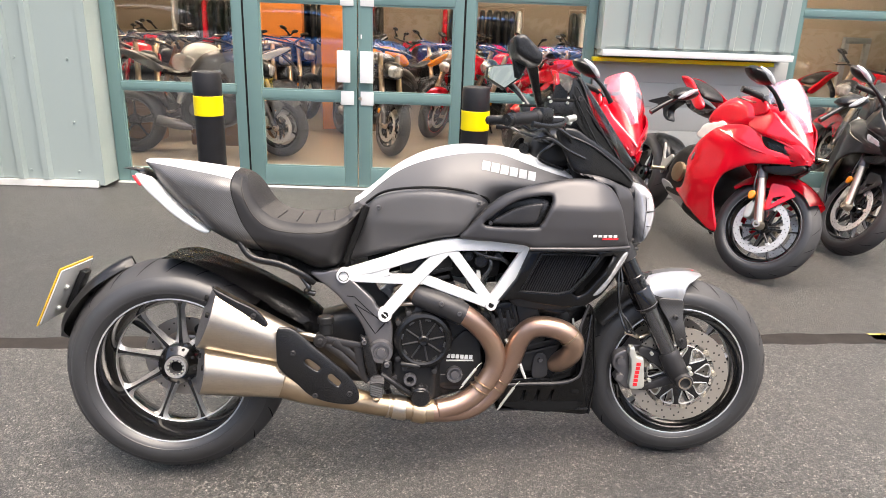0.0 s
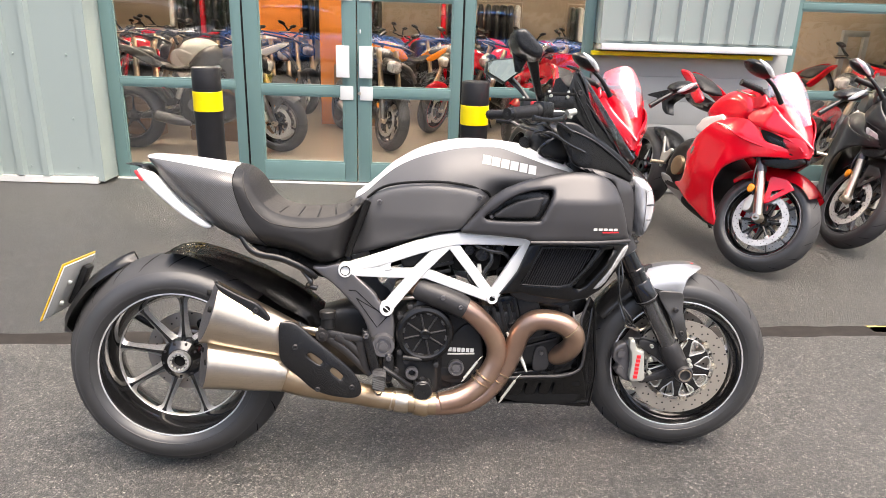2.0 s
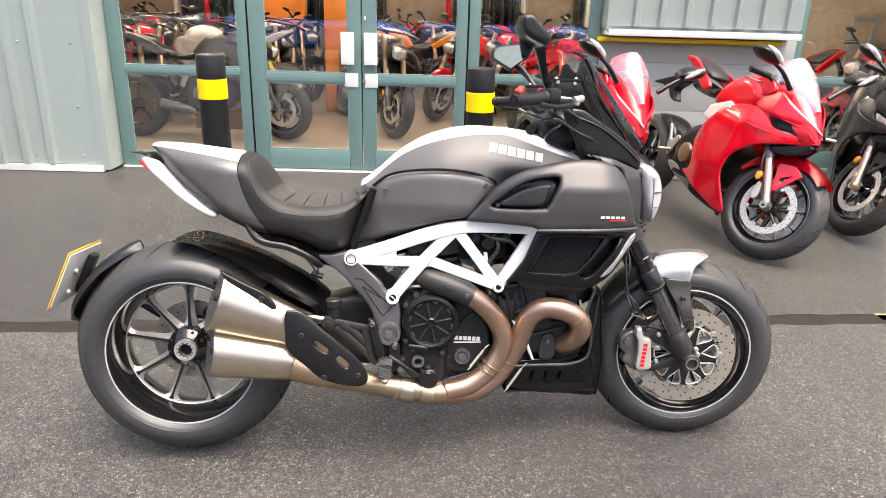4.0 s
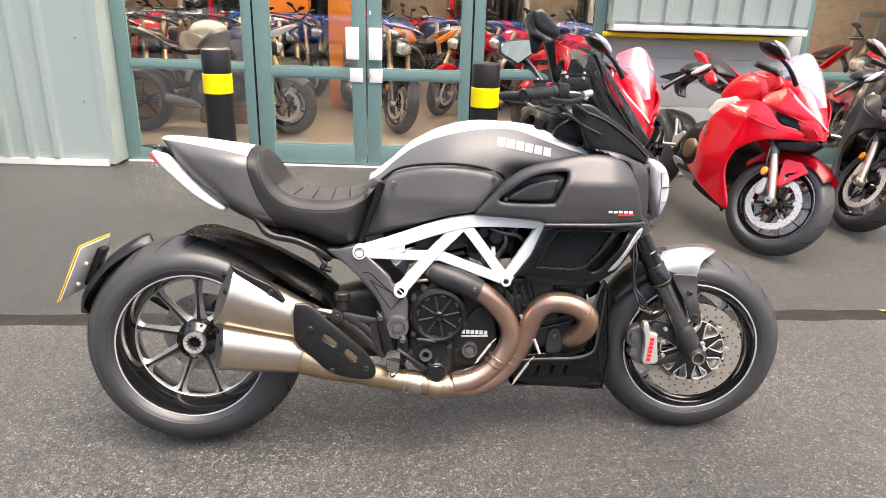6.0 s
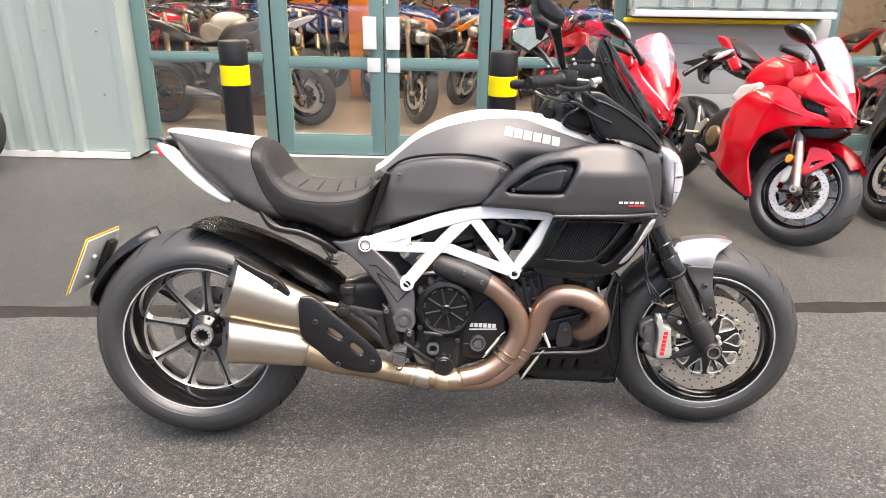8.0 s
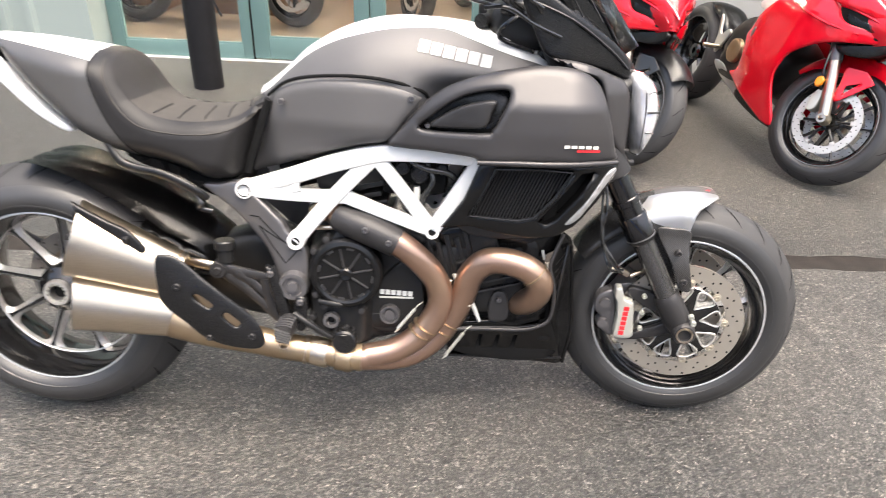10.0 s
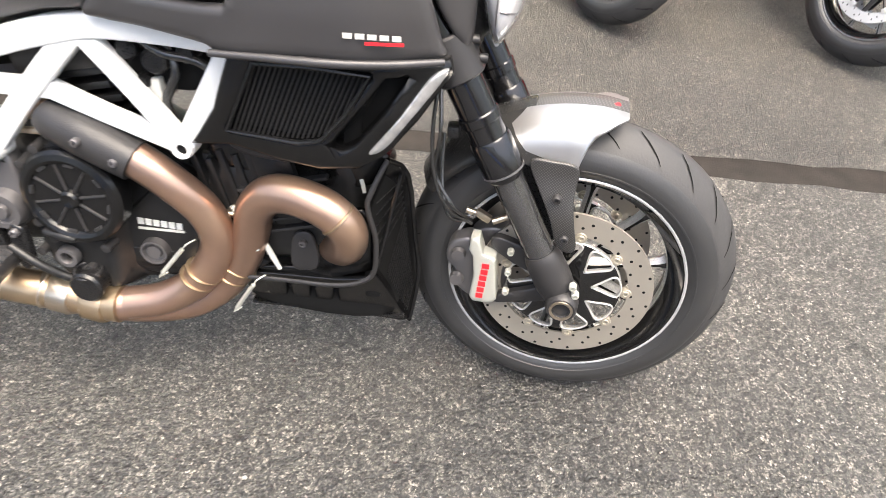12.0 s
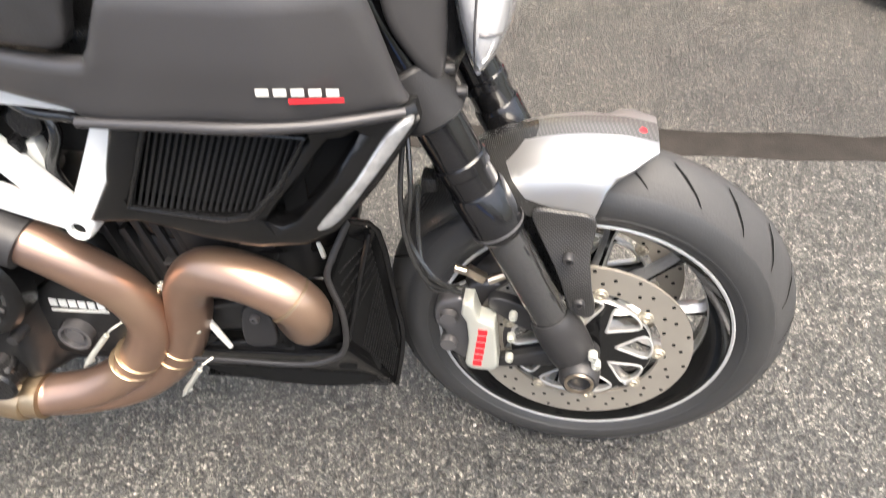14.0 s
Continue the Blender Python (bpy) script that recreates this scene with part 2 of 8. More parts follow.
PAN_BLACK = material("pan_black", (0.006, 0.006, 0.0063), 0.24, 0, (0.0045, 0.0045, 0.0048), 6, 0.6, 0.03, 400, 0, (1, 1, 1), 0.04, gloss=0.42)
SATIN = material("satin_black", (0.027, 0.027, 0.0275), 0.30, 0, (0.016, 0.016, 0.0165), 6, 0.6, 0.05, 400, 0, (1, 1, 1), 0.03, gloss=0.75)
DEEP_BLACK = material("deep_black", (0.006, 0.006, 0.006), 0.7, 0, (0.009, 0.009, 0.009), 14, 0.6, 0.1, 450, gloss=0.15)
SEAT_MAT = material("seat_vinyl", (0.021, 0.0205, 0.021), 0.42, 0, (0.016, 0.0155, 0.016), 30, 0.6, 0.25, 900, 0, (1, 1, 1), 0.06, gloss=0.24)
SEAT_PAD = material("seat_pad", (0.022, 0.0212, 0.0208), 0.6, 0, (0.017, 0.0162, 0.016), 30, 0.6, 0.35, 900, gloss=0.25)
SEAT_TOP = material("seat_suede", (0.052, 0.048, 0.043), 0.72, 0, (0.038, 0.035, 0.032), 40, 0.7, 0.4, 900, gloss=0.3)
RUBBER = material("tyre_rubber", (0.024, 0.0245, 0.0255), 0.40, 0, (0.034, 0.034, 0.035), 9, 0.7, 0.1, 300, 0, (1, 1, 1), 0.05, gloss=0.6)
TREAD_RUBBER = material("tread_rubber", (0.034, 0.034, 0.035), 0.62, 0, (0.046, 0.045, 0.045), 12, 0.8, 0.15, 250, 0, (1, 1, 1), 0.05, gloss=0.4)
GROOVE = material("tyre_groove", (0.006, 0.006, 0.006), 0.9, 0, None, 20, 0.5, gloss=0.1)
RIM_BLACK = material("rim_black", (0.005, 0.005, 0.0055), 0.10, 0.0, (0.008, 0.008, 0.008), 20, 0.5, 0.0, 300, 0, (1, 1, 1), 0.03, gloss=0.75)
MACHINED = material("machined_aluminium", (0.60, 0.59, 0.575), 0.30, 0.7, (0.48, 0.47, 0.46), 60, 0.6, 0.05, 700, 0, (1, 1, 6))
STRIPE = material("rim_stripe", (0.56, 0.56, 0.56), 0.24, 0.45, (0.50, 0.50, 0.50), 6, 0.4, 0.0, 300, 0, (1, 1, 1), 0.02)
STEEL = material("brushed_steel", (0.66, 0.57, 0.46), 0.30, 1.0, (0.56, 0.475, 0.37), 30, 0.7, 0.05, 600, 0, (1, 12, 12), 0.06)
DISC_STEEL = material("disc_steel", (0.39, 0.362, 0.315), 0.33, 0.55, (0.34, 0.31, 0.27), 25, 0.7, 0.06, 500)
BRIGHT_DISC = material("bright_disc", (0.58, 0.57, 0.55), 0.35, 0.45, (0.46, 0.45, 0.43), 25, 0.7, 0.05, 500)
CALIPER = material("caliper_silver", (0.52, 0.525, 0.475), 0.34, 0.45, (0.47, 0.475, 0.43), 14, 0.6, 0.0, 500)
BOBBIN = material("bobbin_steel", (0.50, 0.46, 0.38), 0.34, 0.6, (0.40, 0.36, 0.29), 40, 0.6, 0.0, 500)
PIPE = pipe_material()
PIPE_TAN = material("straw_steel", (0.46, 0.36, 0.24), 0.34, 0.9, (0.34, 0.24, 0.155), 12, 0.9, 0.05, 400, 0, (1, 1, 1), 0.06)
RED = material("red_gloss", (0.70, 0.004, 0.020), 0.12, 0, (0.64, 0.004, 0.017), 3, 0.5, 0.0, 200, 0.5, (1, 1, 1), 0.02, gloss=0.65)
RED_MARK = material("red_mark", (0.7, 0.02, 0.03), 0.4, 0, None, 30, 0.4)
AMBER = material("amber_lens", (0.85, 0.28, 0.01), 0.2, 0, (0.7, 0.2, 0.01), 30, 0.6, 0.1, 300, 0.6)
LENS = material("headlight_reflector", (0.80, 0.80, 0.81), 0.14, 0.40, (0.30, 0.30, 0.31), 30, 1.6, 0.25, 60, 1.0, (1, 1, 0.25), 0.03)
PLATE_BACK = material("plate_back", (0.62, 0.62, 0.58), 0.45, 0, (0.52, 0.52, 0.49), 20, 0.6, 0.1, 200)
PLATE_YELLOW = material("plate_yellow", (0.80, 0.5, 0.02), 0.4, 0, None, 20, 0.5)
FORK_BLACK = material("fork_black", (0.006, 0.006, 0.007), 0.12, 0.0, (0.009, 0.009, 0.010), 20, 0.5, 0.02, 300, 0.3, (1, 1, 1), 0.03, gloss=0.5)
FORK_GREY = material("fork_grey", (0.15, 0.15, 0.154), 0.16, 0.85, (0.13, 0.13, 0.133), 20, 0.5, 0.0, 300, 0, (1, 1, 1), 0.02)
SILVER_FLASH = material("silver_flash", (0.46, 0.455, 0.45), 0.30, 0.8, (0.42, 0.415, 0.41), 12, 0.6, 0.0, 300, 0.2, (1, 1, 1), 0.02)
CABLE = material("cable_black", (0.016, 0.016, 0.016), 0.22, 0, None, 30, 0.4, gloss=0.9)
GREY_BIKE = material("dark_satin", (0.018, 0.018, 0.019), 0.30, 0.0, (0.014, 0.014, 0.015), 8, 0.5, 0, 200, 0, (1, 1, 1), 0.03, gloss=0.5)
BLUE = material("blue_paint", (0.03, 0.22, 0.70), 0.25, 0.0, (0.028, 0.19, 0.62), 3, 0.5, 0, 100, 0.6, (1, 1, 1), 0.01)
SILVER = material("silver_paint", (0.45, 0.46, 0.47), 0.28, 0.6, (0.4, 0.41, 0.42), 3, 0.5, 0, 100, 0.5, (1, 1, 1), 0.01)
HEDGE = material("hedge_leaf", (0.05, 0.09, 0.03), 0.6, 0, (0.03, 0.055, 0.02), 8, 0.8, 0.6, 60)
DRY_LEAF = material("dry_leaf", (0.20, 0.11, 0.05), 0.8, 0, (0.32, 0.22, 0.10), 30, 0.8, 0.2, 200)
PEBBLE = material("pale_stone", (0.42, 0.41, 0.38), 0.8, 0, (0.30, 0.29, 0.27), 60, 0.8, 0.3, 300)
BOX_BROWN = material("brown_crate", (0.24, 0.13, 0.06), 0.6, 0, (0.18, 0.1, 0.05), 12, 0.7, 0.2, 80)


# ---- shape helpers ----
def part(name, bm, mat, parent=None, label="", sharp=38):
    """One mesh object under a thing or a part; mat may be a list, by face index."""
    bmesh.ops.recalc_face_normals(bm, faces=bm.faces)
    me = bpy.data.meshes.new(name)
    bm.to_mesh(me)
    bm.free()
    for k in (mat if isinstance(mat, (list, tuple)) else [mat]):
        me.materials.append(k)
    for f in me.polygons:
        f.use_smooth = True
    me.set_sharp_from_angle(angle=radians(sharp))
    ob = new(name, me)
    ob.parent = parent
    return tagged(ob, label)


def thing(name, m, label, category, group="", kind=""):
    ob = new(name)
    ob.empty_display_size = 0.1
    ob.matrix_world = m
    return tagged(ob, label, category, group, kind)


def spline(pts, n=8, closed=False):
    """A smooth line through the points (Catmull-Rom), n steps between two."""
    P = [np.array(p, float) for p in pts]
    k = len(P)
    out = []
    for i in range(k if closed else k - 1):
        a, b, c, d = (P[(i - 1) % k], P[i], P[(i + 1) % k], P[(i + 2) % k]) if closed else (P[max(i - 1, 0)], P[i], P[i + 1], P[min(i + 2, k - 1)])
        for s in range(n):
            t = s / n
            out.append(0.5 * (2 * b + (c - a) * t + (2 * a - 5 * b + 4 * c - d) * t * t + (3 * b - a - 3 * c + d) * t ** 3))
    if not closed:
        out.append(P[-1])
    return out


def mirror(bm):
    bmesh.ops.scale(bm, vec=(1, -1, 1), verts=bm.verts)
    bmesh.ops.reverse_faces(bm, faces=bm.faces)
    return bm


def box(size, at=(0, 0, 0), bevel=0.0, turn=None, bm=None, taper=1.0):
    own = bmesh.new()
    bmesh.ops.create_cube(own, size=1)
    for v in own.verts:
        s = taper if v.co.z > 0 else 1.0
        v.co = Vector((v.co.x * size[0] * s, v.co.y * size[1] * s, v.co.z * size[2]))
    if bevel:
        bmesh.ops.bevel(own, geom=own.edges[:], offset=bevel, segments=2, affect="EDGES", profile=0.6)
    m = Matrix.Translation(at) @ (turn.to_4x4() if turn else Matrix())
    own.transform(m)
    return join(bm, own)


def join(bm, own):
    if bm is None:
        return own
    me = bpy.data.meshes.new("join")
    own.to_mesh(me)
    own.free()
    bm.from_mesh(me)
    bpy.data.meshes.remove(me)
    return bm


def tube(pts, r, seg=12, n=6, smooth=True, bm=None, ratio=1.0, closed=False, power=2.0):
    """A round (or flattened) bar along a smooth line; r: one radius or one for each point."""
    rs = r if isinstance(r, (list, tuple)) else [r] * len(pts)
    full = spline([(*p, q) for p, q in zip(pts, rs)], n, closed) if smooth else [np.array((*p, q), float) for p, q in zip(pts, rs)]
    bm = bm or bmesh.new()
    P = [Vector(p[:3]) for p in full]
    rings, side = [], None
    count = len(P)
    for i, p in enumerate(P):
        a, b = (P[i - 1], P[(i + 1) % count]) if closed else (P[max(i - 1, 0)], P[min(i + 1, count - 1)])
        d = (b - a).normalized()
        if side is None:
            ref = Vector((0, 1, 0)) if abs(d.y) < 0.9 else Vector((1, 0, 0))
            side = (ref - d * ref.dot(d)).normalized()
        else:
            side = (side - d * side.dot(d)).normalized()
        up = d.cross(side)
        ring = []
        for k in range(seg):
            t = 2 * math.pi * k / seg
            c, s = math.cos(t), math.sin(t)
            c, s = math.copysign(abs(c) ** (2 / power), c), math.copysign(abs(s) ** (2 / power), s)
            ring.append(bm.verts.new(p + side * (c * full[i][3] * ratio) + up * (s * full[i][3])))
        rings.append(ring)
    for i in range(count if closed else count - 1):
        A, B = rings[i], rings[(i + 1) % count]
        for k in range(seg):
            bm.faces.new((A[k], A[(k + 1) % seg], B[(k + 1) % seg], B[k]))
    if not closed:
        bm.faces.new(rings[0][::-1])
        bm.faces.new(rings[-1])
    return bm


def rod(a, b, r, seg=12, bm=None, r2=None):
    return tube([a, b], [r, r if r2 is None else r2], seg, 1, False, bm)


def revolve(profile, centre=(0, 0, 0), axis=(0, 1, 0), seg=48, bm=None, closed=True, caps=True):
    """A turned body: profile of (along the axis, radius); closed: the profile is a loop."""
    bm = bm or bmesh.new()
    ax = Vector(axis).normalized()
    e1 = ax.orthogonal().normalized()
    if abs(ax.y) > 0.99:
        e1 = Vector((1, 0, 0))
    e2 = ax.cross(e1)
    c = Vector(centre)
    rings = []
    for k in range(seg):
        t = 2 * math.pi * k / seg
        rings.append([bm.verts.new(c + ax * a + (e1 * math.cos(t) + e2 * math.sin(t)) * r) for a, r in profile])
    n = len(profile)
    for k in range(seg):
        A, B = rings[k], rings[(k + 1) % seg]
        for i in range(n if closed else n - 1):
            j = (i + 1) % n
            bm.faces.new((A[i], A[j], B[j], B[i]))
    if not closed and caps:
        for i in (0, n - 1):
            if profile[i][1] > 1e-5:
                bm.faces.new([R[i] for R in rings])
    return bm


def inside(poly, X, Y):
    res = np.zeros(X.shape, bool)
    n = len(poly)
    for i in range(n):
        (x1, y1), (x2, y2) = poly[i], poly[i - 1]
        with np.errstate(divide="ignore", invalid="ignore"):
            hit = ((y1 > Y) != (y2 > Y)) & (X < (x2 - x1) * (Y - y1) / (y2 - y1 + 1e-12) + x1)
        res ^= hit
    return res


def distance(poly, X, Y, closed=True):
    best = np.full(X.shape, 9.0)
    n = len(poly)
    for i in range(n if closed else n - 1):
        a, b = np.array(poly[i]), np.array(poly[(i + 1) % n])
        d = b - a
        t = np.clip(((X - a[0]) * d[0] + (Y - a[1]) * d[1]) / max(d @ d, 1e-12), 0, 1)
        best = np.minimum(best, np.hypot(X - a[0] - t * d[0], Y - a[1] - t * d[1]))
    return best


def resample(pts, step, closed=True):
    out = []
    n = len(pts)
    for i in range(n if closed else n - 1):
        a, b = np.array(pts[i], float), np.array(pts[(i + 1) % n], float)
        k = max(1, int(np.hypot(*(b - a)) / step))
        out += [tuple(a + (b - a) * s / k) for s in range(k)]
    return out if closed else out + [tuple(pts[-1])]


def sheet(outline, step, holes=(), lines=(), smooth=True, rings=()):
    """Triangles that fill a closed outline in the plane, with holes and inner lines kept as edges."""
    from mathutils import geometry
    loops = [resample([tuple(p) for p in spline(o, 6, True)] if smooth else o, step) for o in (outline, *holes)]
    V, E = [], []
    for lp in loops:
        k = len(V)
        V += lp
        E += [(k + i, k + (i + 1) % len(lp)) for i in range(len(lp))]
    for ln in lines:
        ln = resample([tuple(p) for p in spline(ln, 6)], step, False)
        X, Y = np.array(ln).T
        ok = inside(loops[0], X, Y) & (distance(loops[0], X, Y) > step * 0.3)
        ln = [p for p, q in zip(ln, ok) if q]
        k = len(V)
        V += ln
        E += [(k + i, k + i + 1) for i in range(len(ln) - 1)]
    # rows of points alongside the edges, so that their rounding is even
    for number, lp in enumerate(loops):
        C = np.array(lp)
        T = np.roll(C, -1, 0) - np.roll(C, 1, 0)
        N = np.stack([-T[:, 1], T[:, 0]], 1) / np.maximum(np.hypot(T[:, 0], T[:, 1]), 1e-9)[:, None]
        probe = C + N * 1e-4
        flip = np.where(inside(lp, probe[:, 0], probe[:, 1]) == (number == 0), 1.0, -1.0)
        for d in rings:
            Q = C + N * flip[:, None] * d
            near = np.minimum.reduce([distance(o, Q[:, 0], Q[:, 1]) for o in loops])
            good = (near > d * 0.93) & inside(loops[0], Q[:, 0], Q[:, 1])
            for o in loops[1:]:
                good &= ~inside(o, Q[:, 0], Q[:, 1])
            V += [tuple(q) for q in Q[good]]
    margin = max([step * 0.6, *[d + step * 0.45 for d in rings]])
    A = np.array(loops[0])
    gx, gy = np.meshgrid(np.arange(A[:, 0].min(), A[:, 0].max(), step), np.arange(A[:, 1].min(), A[:, 1].max(), step))
    gx = gx + (np.arange(gx.shape[0]) % 2)[:, None] * step * 0.5
    gx, gy = gx.ravel(), gy.ravel()
    ok = inside(loops[0], gx, gy) & (distance(loops[0], gx, gy) > margin)
    for lp in loops[1:]:
        ok &= ~inside(lp, gx, gy) & (distance(lp, gx, gy) > margin)
    V += list(zip(gx[ok], gy[ok]))
    rv, _, rf, _, _, _ = geometry.delaunay_2d_cdt([Vector((float(x), float(y))) for x, y in V], E, [], 0, 1e-6)
    P = np.array([(v.x, v.y) for v in rv])
    T = np.array([tuple(f) for f in rf])
    C = P[T].mean(1)
    ok = inside(loops[0], C[:, 0], C[:, 1])
    for lp in loops[1:]:
        ok &= ~inside(lp, C[:, 0], C[:, 1])
    T = T[ok]
    D = np.minimum.reduce([distance(lp, P[:, 0], P[:, 1]) for lp in loops])
    return P, T, D


def puff(outline, depth, thick=0.012, edge=0.012, step=0.014, holes=(), smooth=True, lines=(), keep=None):
    """A panel cut to an outline in (x, z), with rounded edges and a thickness; depth(x, z): its outer face in y (outwards is -y)."""
    P, T, D = sheet(outline, step, holes, lines, smooth, [edge * f for f in (0.12, 0.42, 1.0)])
    if keep is not None:
        C = P[T].mean(1)
        T = T[keep(C[:, 0], C[:, 1])]
    q = 1 - np.clip(D / edge, 0, 1)
    base = depth(P[:, 0], P[:, 1]) * np.ones(len(P)) if callable(depth) else np.full(len(P), depth)
    front = base + edge * (1 - np.sqrt(np.clip(1 - q * q, 0, 1)))
    back = base + max(thick, edge * 1.02)
    bm = bmesh.new()
    used = np.unique(T)
    F = {i: bm.verts.new((P[i, 0], front[i], P[i, 1])) for i in used}
    B = {i: bm.verts.new((P[i, 0], back[i], P[i, 1])) for i in used}
    count = {}
    for a, b, c in T:
        bm.faces.new((F[a], F[b], F[c]))
        bm.faces.new((B[c], B[b], B[a]))
        for e in ((a, b), (b, c), (c, a)):
            count[e] = 1
    for a, b in list(count):
        if (b, a) not in count:
            bm.faces.new((F[b], F[a], B[a], B[b]))
    return bm


def body(outline, half, radius, step=0.014, power=2.0, lines=(), keep=None, grow=0.0, smooth=True, mid=None):
    """A closed, rounded body with the given side outline, half(x, z) wide to each side."""
    P, T, D = sheet(outline, step, (), lines, smooth, [radius * f for f in (0.03, 0.11, 0.25, 0.45)])
    edge = D < 1e-6
    if keep is not None:
        C = P[T].mean(1)
        T = T[keep(C[:, 0], C[:, 1])]
    q = 1 - np.clip(D / radius, 0, 1)
    H = (half(P[:, 0], P[:, 1]) + grow) * np.clip(1 - q ** power, 0, 1) ** (1 / power)
    M0 = mid(P[:, 0], P[:, 1]) if mid else np.zeros(len(P))
    bm = bmesh.new()
    A, B = {}, {}
    for i in np.unique(T):
        A[i] = bm.verts.new((P[i, 0], M0[i] - H[i], P[i, 1]))
        B[i] = A[i] if edge[i] else bm.verts.new((P[i, 0], M0[i] + H[i], P[i, 1]))
    for a, b, c in T:
        bm.faces.new((A[a], A[b], A[c]))
        if len({B[a], B[b], B[c]} | {A[a], A[b], A[c]}) > 3:
            bm.faces.new((B[c], B[b], B[a]))
    return bm


def ramp(x, a, b):
    """0 before a, 1 after b, smooth between."""
    t = np.clip((x - a) / (b - a), 0, 1)
    return t * t * (3 - 2 * t)


def bolt(parent, at, r=0.008, mat=None, axis=(0, 1, 0), name="bolt", depth=0.006):
    """A socket-head screw with a hollow in its head; it faces -axis."""
    pr = [(depth, r), (-depth * 0.6, r), (-depth, r * 0.8), (-depth, r * 0.45), (-depth * 0.3, r * 0.4), (-depth * 0.3, 0.0001)]
    return part(name, revolve(pr, at, axis, 14, closed=False), mat or STEEL, parent)


# ---- the yard and the building ----
def structure(name, bm, mat, label, category="structure", sharp=30):
    return tagged(part(name, bm, mat, None, label, sharp), "", category, "", "structure")


def slab(x0, x1, y0, y1, z0, z1, bm=None, bevel=0.0):
    return box((x1 - x0, y1 - y0, z1 - z0), ((x0 + x1) / 2, (y0 + y1) / 2, (z0 + z1) / 2), bevel, None, bm)


g = bmesh.new()
gv = [g.verts.new(p) for p in ((-400, -400, 0), (400, -400, 0), (400, 400, 0), (-400, 400, 0))]
g.faces.new(gv)
structure("ground", g, ASPHALT, "damp worn grey asphalt yard with pale chippings", "ground")

# tar joint, an uneven thin strip
joint = bmesh.new()
rng = random.Random(4)
row = []
for i in range(361):
    x = -18 + i * 0.1
    y = 3.09 + 0.075 * x
    w = 0.055 + rng.uniform(-0.008, 0.008)
    row.append([joint.verts.new((x, y - w, 0.0005)), joint.verts.new((x, y - w * 0.6, 0.004)), joint.verts.new((x, y + w * 0.6, 0.004)), joint.verts.new((x, y + w, 0.0005))])
for a, b in zip(row, row[1:]):
    for k in range(3):
        joint.faces.new((a[k], b[k], b[k + 1], a[k + 1]))
structure("tar_joint", joint, TAR, "dark tar joint between two strips of asphalt", "road joint")
structure("road_marking", slab(2.93, 3.9, 3.29, 3.36, 0.0, 0.004), YELLOW_LINE, "worn yellow paint line on the asphalt", "road marking")


def ribbed(x0, x1, z0, z1, y, ribs, rib=0.028, width=0.055, thick=0.02):
    """Metal sheet with upright trapezoid ribs that stand proud of its face towards -y."""
    xs = [(x0, y)]
    for c in ribs:
        xs += [(c - width * 0.75, y), (c - width * 0.4, y - rib), (c + width * 0.4, y - rib), (c + width * 0.75, y)]
    xs.append((x1, y))
    bm = bmesh.new()
    low = [bm.verts.new((a, b, z0)) for a, b in xs]
    top = [bm.verts.new((a, b, z1)) for a, b in xs]
    lowb = [bm.verts.new((a, y + thick, z0)) for a, b in xs]
    topb = [bm.verts.new((a, y + thick, z1)) for a, b in xs]
    for i in range(len(xs) - 1):
        bm.faces.new((low[i], low[i + 1], top[i + 1], top[i]))
        bm.faces.new((lowb[i + 1], lowb[i], topb[i], topb[i + 1]))
        bm.faces.new((low[i + 1], low[i], lowb[i], lowb[i + 1]))
        bm.faces.new((top[i], top[i + 1], topb[i + 1], topb[i]))
    bm.faces.new((low[0], top[0], topb[0], lowb[0]))
    bm.faces.new((low[-1], lowb[-1], topb[-1], top[-1]))
    return bm


wall_left = structure("wall_left", slab(-9, -1.93, 5.80, 6.1, 0, 3.3), CLADDING, "pale grey green wall of the showroom", "wall")
part("metal_sheet", ribbed(-9, -1.90, 0.06, 3.3, 5.775, [-8.69 + 0.2 * i for i in range(33)], 0.034), CLADDING, wall_left, "pale green ribbed cladding sheet", 20)
part("corner_flashing", slab(-1.91, -1.84, 5.765, 6.02, 0.02, 3.3), CLADDING, wall_left)
part("foot_flashing", slab(-9, -1.89, 5.745, 5.79, 0.005, 0.055), WHITE_TRIM, wall_left, "dirty white foot trim")
for x, z in ((-2.02, 1.0), (-2.03, 0.52), (-2.04, 0.13), (-2.42, 0.13), (-2.42, 1.0)):
    bolt(wall_left, (x, 5.774, z), 0.009, CLADDING, name="rivet")

wall_mid = structure("wall_mid", slab(2.06, 3.62, 6.0, 6.2, 0, 1.2), WALL_PAINT, "grey painted blockwork under the cladding", "wall")
for i in range(6):
    part("block_course", slab(2.062, 3.618, 5.988, 5.999, 0.012 + i * 0.19, 0.2 + i * 0.19, None, 0.002), WALL_PAINT, wall_mid)
wall_over = structure("wall_over", slab(2.09, 3.55, 5.845, 6.2, 1.21, 3.3), CLADDING, "pale green cladding over the low wall", "wall")
part("metal_sheet", ribbed(2.09, 3.555, 1.235, 3.3, 5.83, [2.28 + 0.1945 * i for i in range(7)], 0.03, 0.045), CLADDING, wall_over, "", 20)
part("corner_flashing", slab(2.055, 2.089, 5.80, 6.2, 1.21, 3.3), CLADDING, wall_over)
part("drip_sill", slab(2.07, 3.55, 5.79, 5.99, 1.165, 1.212, None, 0.004), WHITE_TRIM, wall_over, "white metal drip sill")
part("yellow_strip", slab(2.03, 3.46, 5.90, 5.985, 1.118, 1.15, None, 0.004), YELLOW, wall_over, "yellow strip under the sill")
